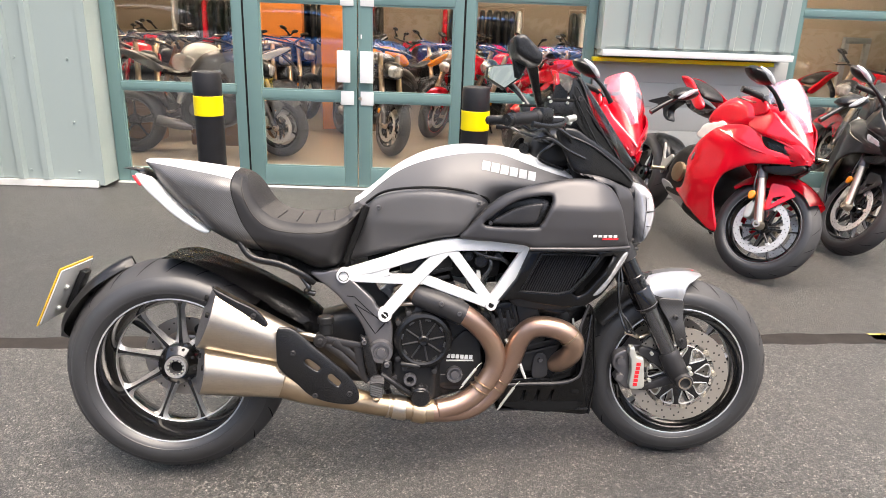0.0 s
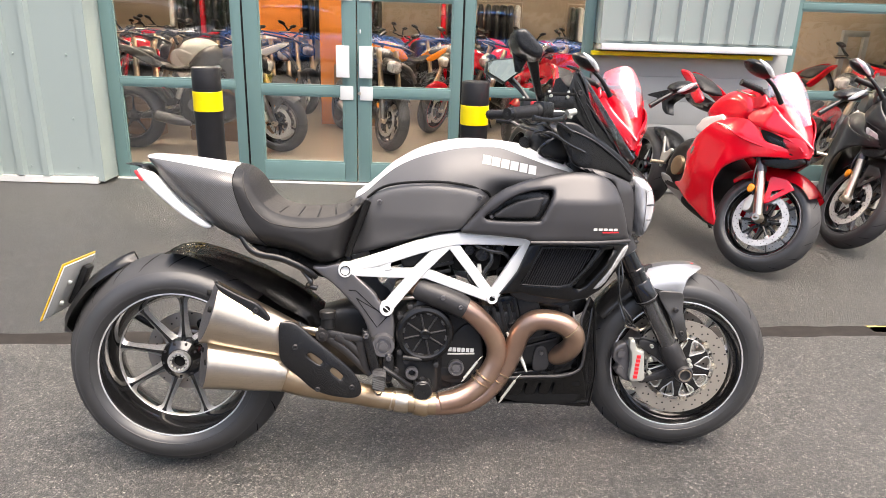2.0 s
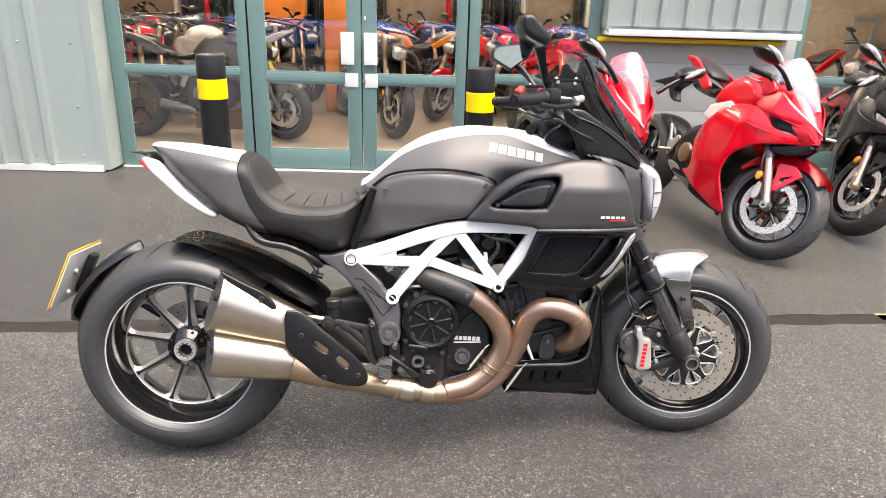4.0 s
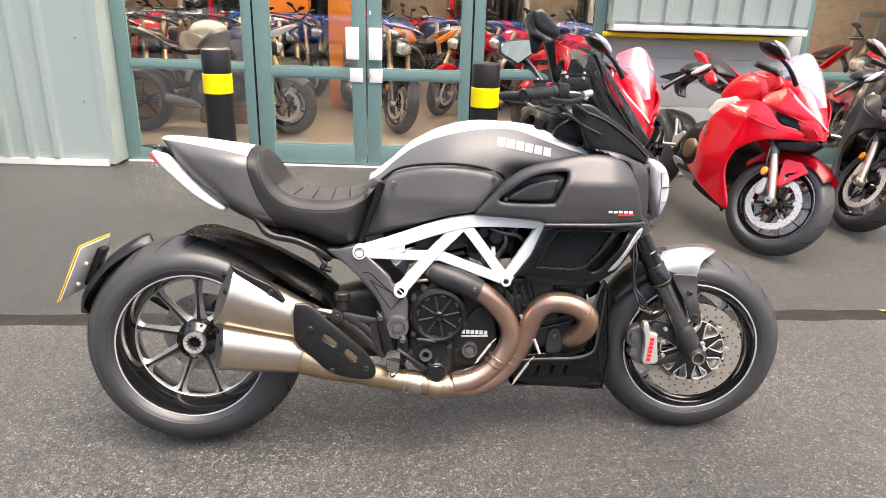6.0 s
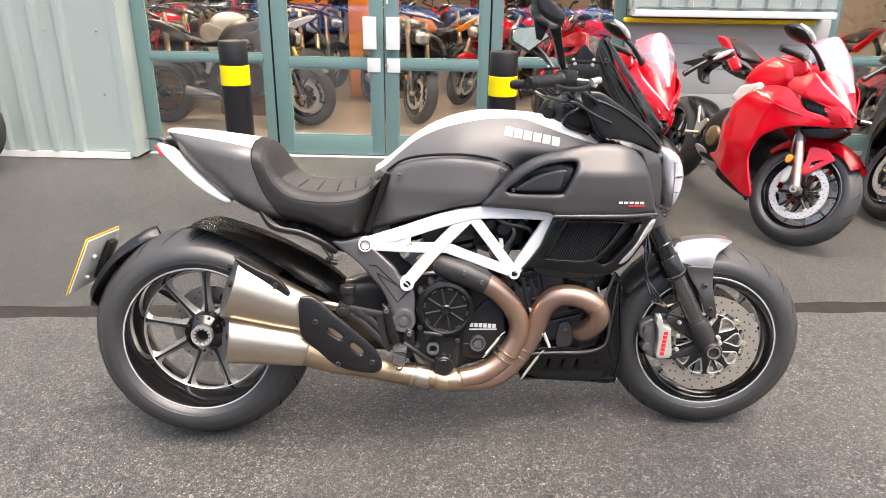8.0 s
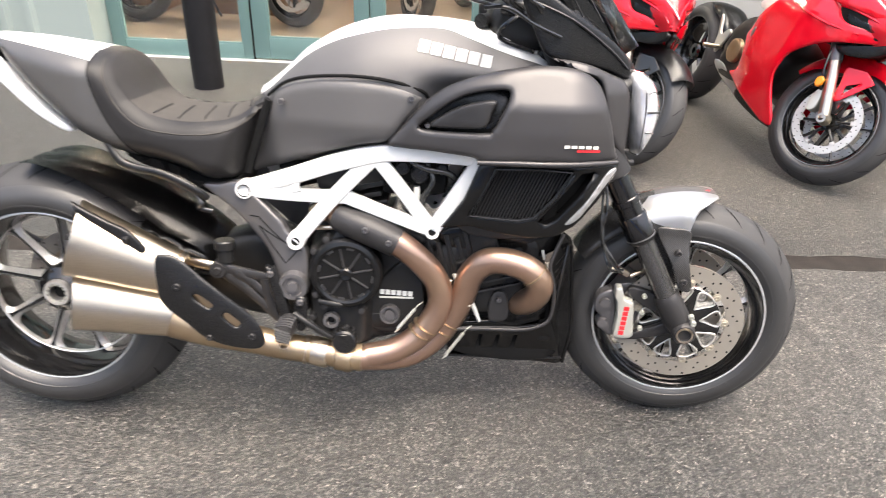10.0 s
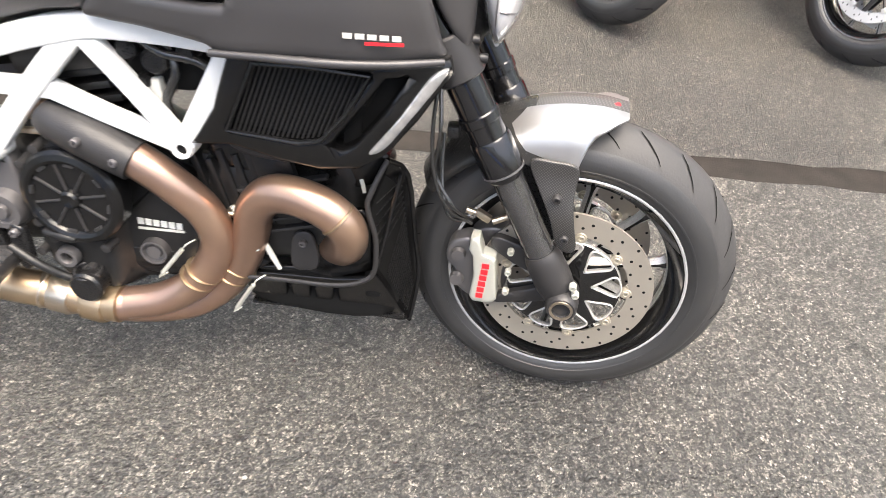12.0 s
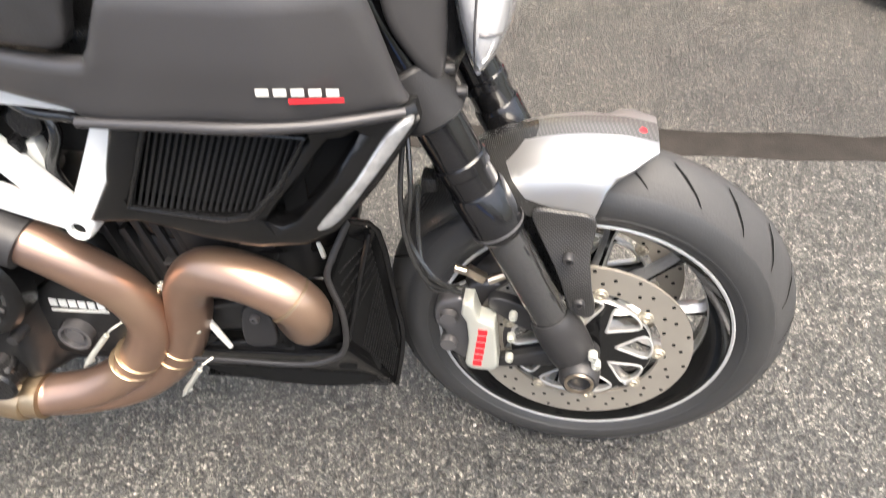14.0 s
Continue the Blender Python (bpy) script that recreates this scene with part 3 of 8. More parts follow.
structure("wall_right", slab(5.4, 9, 5.95, 6.2, 0, 3.3), CLADDING, "pale green showroom wall", "wall")
structure("wall_top", slab(-1.9, 2.06, 5.95, 6.2, 2.5, 3.3), CLADDING, "cladding above the entrance", "wall")
structure("wall_top_right", slab(3.62, 5.4, 5.95, 6.2, 2.5, 3.3), CLADDING, "cladding above the shop window", "wall")


def glazed(name, x0, x1, z0, z1, rails, label, category, stile=(0.09, 0.09), foot=0.13, depth=0.06, y=6.03, kind="structure"):
    """A metal frame with its rails and panes: x from x0 to x1; rails: (z, height)."""
    root = part(name, slab(x0, x0 + stile[0], y - depth / 2, y + depth / 2, z0, z1, None, 0.004), FRAME_PAINT, None, label)
    tagged(root, "", category, "", kind)
    part("stile", slab(x1 - stile[1], x1, y - depth / 2, y + depth / 2, z0, z1, None, 0.004), FRAME_PAINT, root)
    a, b = x0 + stile[0] + 0.001, x1 - stile[1] - 0.001
    bars = [(z0 + foot / 2, foot), *rails, (z1 - 0.05, 0.1)]
    for z, h in bars:
        part("rail", slab(a, b, y - depth / 2, y + depth / 2, z - h / 2, z + h / 2, None, 0.004), FRAME_PAINT, root)
    for (p, ph), (q, qh) in zip(bars, bars[1:]):
        lo, hi = p + ph / 2 + 0.001, q - qh / 2 - 0.001
        pane = part("pane", slab(a, b, y - 0.003, y + 0.003, lo, hi), GLASS, root, "clear glass pane")
        pane.visible_shadow = False
        bead = slab(a, a + 0.012, y - depth / 2 + 0.006, y - 0.004, lo, hi)
        slab(b - 0.012, b, y - depth / 2 + 0.006, y - 0.004, lo, hi, bead)
        slab(a + 0.012, b - 0.012, y - depth / 2 + 0.006, y - 0.004, lo, lo + 0.012, bead)
        slab(a + 0.012, b - 0.012, y - depth / 2 + 0.006, y - 0.004, hi - 0.012, hi, bead)
        part("gasket", bead, FRAME_PAINT, root)
    return root


glazed("window_1", -1.835, -0.735, 0.01, 2.5, [(0.795, 0.055), (1.55, 0.07)], "teal framed side window of the entrance", "window", (0.1, 0.07), 0.11)
door_1 = glazed("door_1", -0.72, 0.165, 0.02, 2.45, [(0.765, 0.07), (1.52, 0.09)], "closed glazed entrance door with teal frame", "door", (0.115, 0.10), 0.155)
door_2 = glazed("door_2", 0.175, 1.005, 0.02, 2.45, [(0.765, 0.07), (1.52, 0.09)], "closed glazed entrance door with teal frame", "door", (0.10, 0.075), 0.155)
glazed("window_2", 1.02, 2.05, 0.01, 2.5, [(0.795, 0.055), (1.57, 0.07)], "teal framed side window of the entrance", "window", (0.075, 0.075), 0.11)
glazed("window_3", 3.62, 5.4, 0.14, 2.5, [(0.85, 0.05), (1.53, 0.05)], "teal framed shop window", "window", (0.05, 0.1), 0.12)
structure("window_wall_3", slab(3.62, 5.4, 5.98, 6.2, 0, 0.139), WALL_PAINT, "low plinth under the shop window", "wall")
structure("door_sill", slab(-1.83, 2.05, 5.97, 6.1, 0, 0.0095), WHITE_TRIM, "pale metal threshold of the entrance", "threshold")
structure("door_jamb", slab(-0.734, -0.721, 6.0, 6.06, 0.01, 2.5), DEEP_BLACK, "dark joint between door and window", "door frame")
structure("door_jamb_2", slab(1.006, 1.019, 6.0, 6.06, 0.01, 2.5), DEEP_BLACK, "dark joint between door and window", "door frame")
structure("door_head", slab(-0.72, 1.005, 5.99, 6.07, 2.452, 2.5), FRAME_PAINT, "teal head of the door frame", "door frame")
for door, x in ((door_1, 0.06), (door_2, 0.2425)):
    part("push_plate", slab(x - 0.05, x + 0.055, 5.955, 5.967, 0.88, 1.125, None, 0.004), WHITE_PAINT, door, "white push plate")
    part("plate_stem", slab(x - 0.015, x + 0.015, 5.967, 5.999, 0.95, 1.06), STEEL, door)
    for z in (0.755, 1.515):
        part("lock_plate", slab(x - 0.045 + (0.02 if x < 0.1 else -0.005), x + 0.06 + (0.02 if x < 0.1 else -0.005), 5.992, 5.9995, z - 0.055, z + 0.055, None, 0.003), WHITE_TRIM, door, "worn white lock plate")
part("key_barrel", revolve([(0.0, 0.014), (-0.008, 0.014), (-0.008, 0.0001)], (0.19, 5.992, 0.755), (0, 1, 0), 16, closed=False), STEEL, door_2)
part("key_slot", slab(0.195, 0.205, 5.99, 5.9995, 1.22, 1.25), WHITE_PAINT, door_2)

# the showroom
structure("showroom_floor", slab(-9, 9, 6.1, 14, -0.05, 0.02), BEIGE, "smooth beige showroom floor", "floor")
structure("showroom_back_wall", slab(-9, 9, 14, 14.2, 0, 3.3), INNER_WALL, "warm cream wall behind the motorcycles", "wall")
structure("showroom_side_wall_1", slab(-9.2, -9, 6.1, 14.2, 0, 3.3), INNER_WALL, "warm cream side wall", "wall")
structure("showroom_side_wall_2", slab(9, 9.2, 6.1, 14.2, 0, 3.3), INNER_WALL, "warm cream side wall", "wall")
structure("showroom_ceiling", slab(-9.2, 9.2, 5.9, 14.2, 3.3, 3.5), CEILING, "pale ceiling of the showroom", "ceiling")
GLOW = bpy.data.materials.new("lamp_diffuser")
GLOW.use_nodes = True
GLOW.node_tree.nodes["Principled BSDF"].inputs["Emission Color"].default_value = (1, 0.85, 0.66, 1)
GLOW.node_tree.nodes["Principled BSDF"].inputs["Emission Strength"].default_value = 19.0
for x in (-3.0, 0.5, 4.0):
    for y in (7.6, 10.6):
        lamp = thing("ceiling_light", Matrix.Translation((x, y, 3.3)), "long ceiling light panel with a warm diffuser", "ceiling light", "showroom lights")
        part("housing", slab(-0.65, 0.65, -0.2, 0.2, -0.05, -0.001), WHITE_TRIM, lamp)
        part("diffuser", slab(-0.62, 0.62, -0.17, 0.17, -0.058, -0.051), GLOW, lamp)
structure("partition_wall", slab(4.3, 8.99, 8.9, 9.0, 0.02, 3.29), INNER_WALL, "cream partition wall in the showroom", "wall")
structure("orange_column", slab(-0.62, -0.28, 9.1, 9.4, 0.02, 3.3, None, 0.01), ORANGE, "orange painted column in the showroom", "column")
structure("orange_panel", slab(-2.1, -1.3, 11.5, 11.7, 0.02, 3.3), ORANGE, "orange display wall panel", "panel")


def bollard(x, y, h):
    """A sleeve over a steel post: ribbed black plastic with a yellow band and a rounded cap."""
    post = thing("bollard", Matrix.Translation((x, y, 0)), "black plastic bollard sleeve with a yellow band", "bollard", "bollards")
    r = 0.098
    part("sleeve", revolve([(0, r), (h - 0.19, r)], (0, 0, 0), (0, 0, 1), 40, closed=False), BLACK_VINYL, post)
    part("band", revolve([(h - 0.30, r + 0.001), (h - 0.298, r + 0.003), (h - 0.166, r + 0.003), (h - 0.164, r + 0.001)], (0, 0, 0), (0, 0, 1), 40, closed=False), YELLOW, post, "yellow reflective band")
    part("cap", revolve([(h - 0.164, r), (h - 0.012, r), (h - 0.003, r - 0.006), (h, r - 0.016), (h - 0.004, 0.03), (h - 0.004, 0.0001)], (0, 0, 0), (0, 0, 1), 40, closed=False), BLACK_VINYL, post)
    return post


bollard(-0.80, 5.26, 0.985)
bollard(1.085, 5.26, 0.945)

# dry leaves against the wall and loose stones on the yard
litter_rng = random.Random(3)
litter = bmesh.new()
for k in range(90):
    x, y = -1.95 - abs(litter_rng.gauss(0, 0.35)), 5.86 - abs(litter_rng.gauss(0, 0.07))
    if litter_rng.random() < 0.3:
        x, y = litter_rng.uniform(-1.9, 2.0), 5.93 - abs(litter_rng.gauss(0, 0.05))
    a, r = litter_rng.uniform(0, 6.3), litter_rng.uniform(0.008, 0.022)
    ring = [(1, 0), (0.45, 0.42), (-0.5, 0.35), (-1, 0), (-0.5, -0.35), (0.45, -0.42)]
    tip = litter_rng.uniform(-0.5, 0.5)
    litter.faces.new([litter.verts.new((x + r * (p * math.cos(a) - q * math.sin(a)), y + r * (p * math.sin(a) + q * math.cos(a)), 0.005 + 0.006 * abs(p) * (1 + tip))) for p, q in ring])
tagged(part("leaf_litter", litter, DRY_LEAF, None, "dry brown leaves along the foot of the wall"), "", "leaves", "", "stuff")
stones = bmesh.new()
for k in range(260):
    x, y = litter_rng.uniform(-4.5, 6.5), litter_rng.uniform(0.4, 5.8)
    r = litter_rng.uniform(0.0015, 0.0045)
    bmesh.ops.create_icosphere(stones, subdivisions=1, radius=r, matrix=Matrix.Translation((x, y, r * 0.5)) @ Matrix.Diagonal((litter_rng.uniform(0.8, 1.4), 1, 0.7, 1)))
tagged(part("loose_stones", stones, PEBBLE, None, "small pale loose stones on the asphalt"), "", "stones", "", "stuff")


# ---- wheels, shared by all motorcycles ----
def tyre_profile(R, width, rim):
    """Cross-section of a tyre on its rim, as (along the axle, radius)."""
    h = width / 2
    half = [(0.80, -0.03), (0.93, 0.08), (0.985, 0.19), (1.0, 0.31), (0.965, 0.45), (0.84, 0.61), (0.63, 0.795), (0.37, 0.932), (0.16, 0.988)]
    side = [(-a * h, rim + (R - rim) * f) for a, f in half]
    return side + [(0, R)] + [(-a, r) for a, r in side[::-1]]


def tread(R, width, rim, centre, count, lean=1, bm=None):
    """Curved sipes from the crown to the shoulder, as thin dark strips in the surface."""
    bm = bm or bmesh.new()
    prof = tyre_profile(R, width, rim)[3:16]
    ax = np.array([p[0] for p in prof])
    ra = np.array([p[1] for p in prof])
    for k in range(count):
        for side in (-1, 1):
            t0 = 2 * math.pi * (k + (0.5 if side > 0 else 0)) / count
            pts = []
            for i in range(9):
                f = i / 8
                a = side * width / 2 * (0.16 + 0.58 * f)
                r = float(np.interp(a, ax, ra)) + 0.0012
                t = t0 - lean * 0.17 * f ** 1.25
                pts.append((a, r, t, 0.0019 * math.sin(math.pi * (0.06 + 0.92 * f)) + 0.0006))
            left, right = [], []
            for a, r, t, w in pts:
                for lst, s in ((left, -1), (right, 1)):
                    q = t + s * w / r
                    lst.append(bm.verts.new((centre[0] + r * math.cos(q), centre[1] + a, centre[2] + r * math.sin(q))))
            for i in range(8):
                bm.faces.new((left[i], left[i + 1], right[i + 1], right[i]))
    return bm


def wheel(name, parent, centre, R, width, rim, spokes, phase, hub=0.05, dish=0.0, stripe=None, sipes=18, spoke_side=None, spoke_w=0.026, lean=1):
    """Tyre, rim and spokes round an axle along y."""
    spoke_side = spoke_side or MACHINED
    stripe = stripe or STRIPE
    casing = revolve(tyre_profile(R, width, rim), centre, (0, 1, 0), 72, closed=False, caps=False)
    for f in casing.faces:
        c_ = f.calc_center_median() - Vector(centre)
        f.material_index = 1 if math.hypot(c_.x, c_.z) > rim + (R - rim) * 0.66 else 0
    root = part(name, casing, [RUBBER, TREAD_RUBBER], parent, "worn black tyre on a dark alloy wheel", 60)
    tagged(part("tread_groove", tread(R, width, rim, centre, sipes, lean), GROOVE, root), kind="stuff")
    for s in (-1, 1):
        a = s * width * 0.5
        part("sidewall_ring", revolve([(a * 0.955, rim + (R - rim) * 0.15), (a * 0.985, rim + (R - rim) * 0.17), (a * 0.99, rim + (R - rim) * 0.20), (a * 0.96, rim + (R - rim) * 0.22)], centre, (0, 1, 0), 72), RUBBER, root)
    h = width * 0.40
    barrel = [(-h, rim + 0.006), (-h - 0.004, rim + 0.002), (-h - 0.003, rim - 0.006), (-h + 0.008, rim - 0.011), (-h * 0.55, rim - 0.022), (-0.02, rim - 0.030), (0.02, rim - 0.030),
              (h * 0.55, rim - 0.022), (h - 0.008, rim - 0.011), (h + 0.003, rim - 0.006), (h + 0.004, rim + 0.002), (h, rim + 0.006)]
    part("rim", revolve(barrel + [(0.0, rim - 0.012)], centre, (0, 1, 0), 72), RIM_BLACK, root, "gloss black rim")
    for s in (-1, 1):
        part("rim_stripe", revolve([(s * (h + 0.0055), rim + 0.0015), (s * (h + 0.0066), rim - 0.001), (s * (h + 0.0055), rim - 0.0038), (s * (h + 0.001), rim - 0.001)], centre, (0, 1, 0), 72), stripe, root, "bright line round the rim")
    part("hub", revolve([(-0.045 + dish, hub), (-0.03 + dish, hub + 0.012), (0.03 + dish, hub + 0.012), (0.045 + dish, hub), (0.045 + dish, 0.02), (-0.045 + dish, 0.02)], centre, (0, 1, 0), 40), RIM_BLACK, root)
    web = hub + 0.012
    part("hub_flange", revolve([(-0.024 + dish, hub + 0.004), (-0.020 + dish, web), (-0.006 + dish, web), (-0.004 + dish, hub)], centre, (0, 1, 0), 40), RIM_BLACK, root, "black hub flange", 25)
    part("rim_ledge", revolve([(-0.014, rim - 0.032), (-0.017, rim - 0.028), (-0.010, rim - 0.024), (0.0, rim - 0.027), (0.0, rim - 0.032)], centre, (0, 1, 0), 72), spoke_side, root, "machined ledge inside the rim", 25)
    for k in range(spokes):
        t = radians(phase) + 2 * math.pi * k / spokes
        bm = bmesh.new()
        rows = []
        r1 = rim - 0.028
        for f, wd, dp in ((0.0, spoke_w * 1.5, 0.036), (0.10, spoke_w * 1.2, 0.034), (0.26, spoke_w * 0.85, 0.030), (0.55, spoke_w * 0.66, 0.025), (0.80, spoke_w * 0.62, 0.022), (0.90, spoke_w * 0.85, 0.022), (0.96, spoke_w * 1.4, 0.021), (1.0, spoke_w * 2.3, 0.020)):
            r = hub + (r1 - hub) * f
            yc = dish * (1 - f) * 0.8
            ring = []
            for sx, sy in ((-0.30, -1), (0.30, -1), (1, -0.10), (1, 0.3), (0.7, 1), (-0.7, 1), (-1, 0.3), (-1, -0.10)):
                ring.append(bm.verts.new((r, yc + sy * dp * 0.5, sx * wd * 0.5)))
            rows.append(ring)
        for A, B in zip(rows, rows[1:]):
            for i in range(8):
                f = bm.faces.new((A[i], A[(i + 1) % 8], B[(i + 1) % 8], B[i]))
                f.material_index = 1 if i in (1, 2, 3, 6, 7) else 0
        bm.faces.new(rows[0])
        bm.faces.new(rows[-1])
        bm.transform(Matrix.Translation(centre) @ Matrix.Rotation(-t, 4, "Y"))
        part("spoke", bm, [RIM_BLACK, spoke_side], root, "black spoke with bright machined edges", 20)
    return root


def brake_disc(parent, centre, r, inner, y, carrier=True, drill=60, steel=None):
    """A drilled floating disc on its carrier; y: its plane along the axle."""
    c = (centre[0], centre[1] + y, centre[2])
    disc = part("brake_disc", revolve([(-0.0025, r), (0.0025, r), (0.0025, inner), (-0.0025, inner)], c, (0, 1, 0), 72), steel or DISC_STEEL, parent, "drilled steel brake disc", 30)
    dots = bmesh.new()
    for k in range(drill):
        t = 2 * math.pi * k / drill
        q = inner + (r - inner) * (0.14, 0.62, 0.38, 0.86)[k % 4]
        p = Vector((centre[0] + q * math.cos(t), c[1], centre[2] + q * math.sin(t)))
        revolve([(-0.0029, 0.0001), (-0.0029, 0.0029), (0.0029, 0.0029), (0.0029, 0.0001)], p, (0, 1, 0), 8, dots, False)
    tagged(part("drilling", dots, DEEP_BLACK, disc), kind="stuff")
    if carrier:
        n = 9
        ring = [(centre[0] + (inner - 0.012) * math.cos(t), centre[2] + (inner - 0.012) * math.sin(t)) for t in np.linspace(0, 2 * math.pi, 36, endpoint=False)]
        holes = []
        for k in range(n):
            t = 2 * math.pi * k / n + 0.2
            wide = 0.27 if k % 2 else 0.24
            tri = [(inner * 0.46, 0.0), (inner * 0.58, wide * 0.55), (inner * 0.80, wide), (inner * 0.87, wide * 0.7), (inner * 0.89, 0.0), (inner * 0.87, -wide * 0.7), (inner * 0.80, -wide), (inner * 0.58, -wide * 0.55)]
            holes.append([(centre[0] + a * math.cos(t + b), centre[2] + a * math.sin(t + b)) for a, b in tri])
        car = puff(ring, c[1] - 0.006, 0.010, 0.0036, 0.0075, holes)
        car.normal_update()
        for f in car.faces:
            f.material_index = 1 if abs(f.normal.y) < 0.95 else 0
        part("disc_carrier", car, [RIM_BLACK, MACHINED], disc, "black disc carrier with bright edged cut-outs", 30)
        for hole in holes:
            part("cutout_edge", tube([(a, c[1] - 0.0055, b) for a, b in hole], 0.0021, 6, 3, True, None, 1.0, True), BRIGHT_DISC, disc)
        for k in range(n):
            t = 2 * math.pi * k / n + 0.05
            q = inner - 0.004
            part("bobbin", revolve([(-0.004, 0.0030), (-0.007, 0.0042), (-0.007, 0.0060), (-0.005, 0.0070), (-0.005, 0.0100), (-0.003, 0.0108), (0.005, 0.0105), (0.006, 0.004)], (centre[0] + q * math.cos(t), c[1], centre[2] + q * math.sin(t)), (0, 1, 0), 14, closed=False), BOBBIN, disc, "tan steel bobbin")
    return disc


# ---- the main motorcycle ----
# Its own axes: x forwards, y to its left, z up in its middle plane; it leans on its side stand.
main = thing("motorcycle", Matrix.Translation((0.014, 2.231, 0)) @ pose(0, 0, 0, -9, 0, 3.7), "matt grey and white muscle cruiser motorcycle leaning on its stand", "motorcycle")
REAR, FRONT = (0.016, 0, 0.335), (1.600, 0, 0.308)

rear = wheel("rear_wheel", main, REAR, 0.334, 0.230, 0.224, 9, 9, hub=0.050, dish=0.016, sipes=22, spoke_w=0.036, lean=-1)
part("axle_nut", revolve([(-0.061, 0.025), (-0.066, 0.0265), (-0.066, 0.032), (-0.060, 0.0345), (-0.045, 0.0350), (-0.045, 0.025)], REAR, (0, 1, 0), 36), MACHINED, rear, "large bright axle nut", 25)
part("hub_boss", revolve([(-0.050, 0.024), (-0.052, 0.038), (-0.048, 0.044), (-0.036, 0.060), (-0.02, 0.064), (-0.02, 0.024)], REAR, (0, 1, 0), 36), RIM_BLACK, rear, "black wheel hub", 25)
part("nut_core", revolve([(-0.055, 0.018), (-0.060, 0.0195), (-0.060, 0.0235), (-0.053, 0.0255), (-0.02, 0.0255), (-0.02, 0.018)], REAR, (0, 1, 0), 36), PIVOT_GREY, rear, "grey castellated nut core", 25)
for k_ in range(12):
    t = 2 * math.pi * k_ / 12
    part("nut_castle", box((0.007, 0.004, 0.006), (REAR[0] + 0.0240 * math.cos(t), -0.063, REAR[2] + 0.0240 * math.sin(t)), 0.001, Matrix.Rotation(-t, 3, "Y")), CALIPER, rear)
for k_ in range(9):
    t = 2 * math.pi * (k_ + 0.5) / 9 + radians(9)
    part("hub_bolt", revolve([(-0.045, 0.0001), (-0.045, 0.004), (-0.02, 0.004)], (REAR[0] + 0.052 * math.cos(t), 0, REAR[2] + 0.054 * math.sin(t)), (0, 1, 0), 8, closed=False), DARK_CAST, rear)
part("axle_bore", revolve([(-0.045, 0.0001), (-0.045, 0.0185), (0.06, 0.0185), (0.06, 0.0001)], REAR, (0, 1, 0), 24, closed=False), DEEP_BLACK, rear)
brake_disc(rear, REAR, 0.130, 0.085, 0.055, False, 30)
part("sprocket", revolve([(0.085, 0.105), (0.091, 0.105), (0.091, 0.06), (0.085, 0.06)], REAR, (0, 1, 0), 40), STEEL, rear)
rear_cal = puff([(0.045, 0.43), (0.095, 0.455), (0.135, 0.43), (0.13, 0.385), (0.08, 0.38)], 0.035, 0.05, 0.008, 0.02)
part("rear_caliper", rear_cal, PLASTIC, main, "black rear brake caliper")

front = wheel("front_wheel", main, FRONT, 0.305, 0.124, 0.217, 10, 11, hub=0.03, sipes=24, spoke_w=0.026)
brake_disc(front, FRONT, 0.160, 0.116, -0.072)
brake_disc(front, FRONT, 0.160, 0.116, 0.072)
part("axle", rod((1.6, -0.10, 0.308), (1.6, 0.10, 0.308), 0.013), STEEL, front)


def fork_at(z):
    """Middle of a fork leg at that height."""
    return 1.592 - (z - 0.317) * 0.535


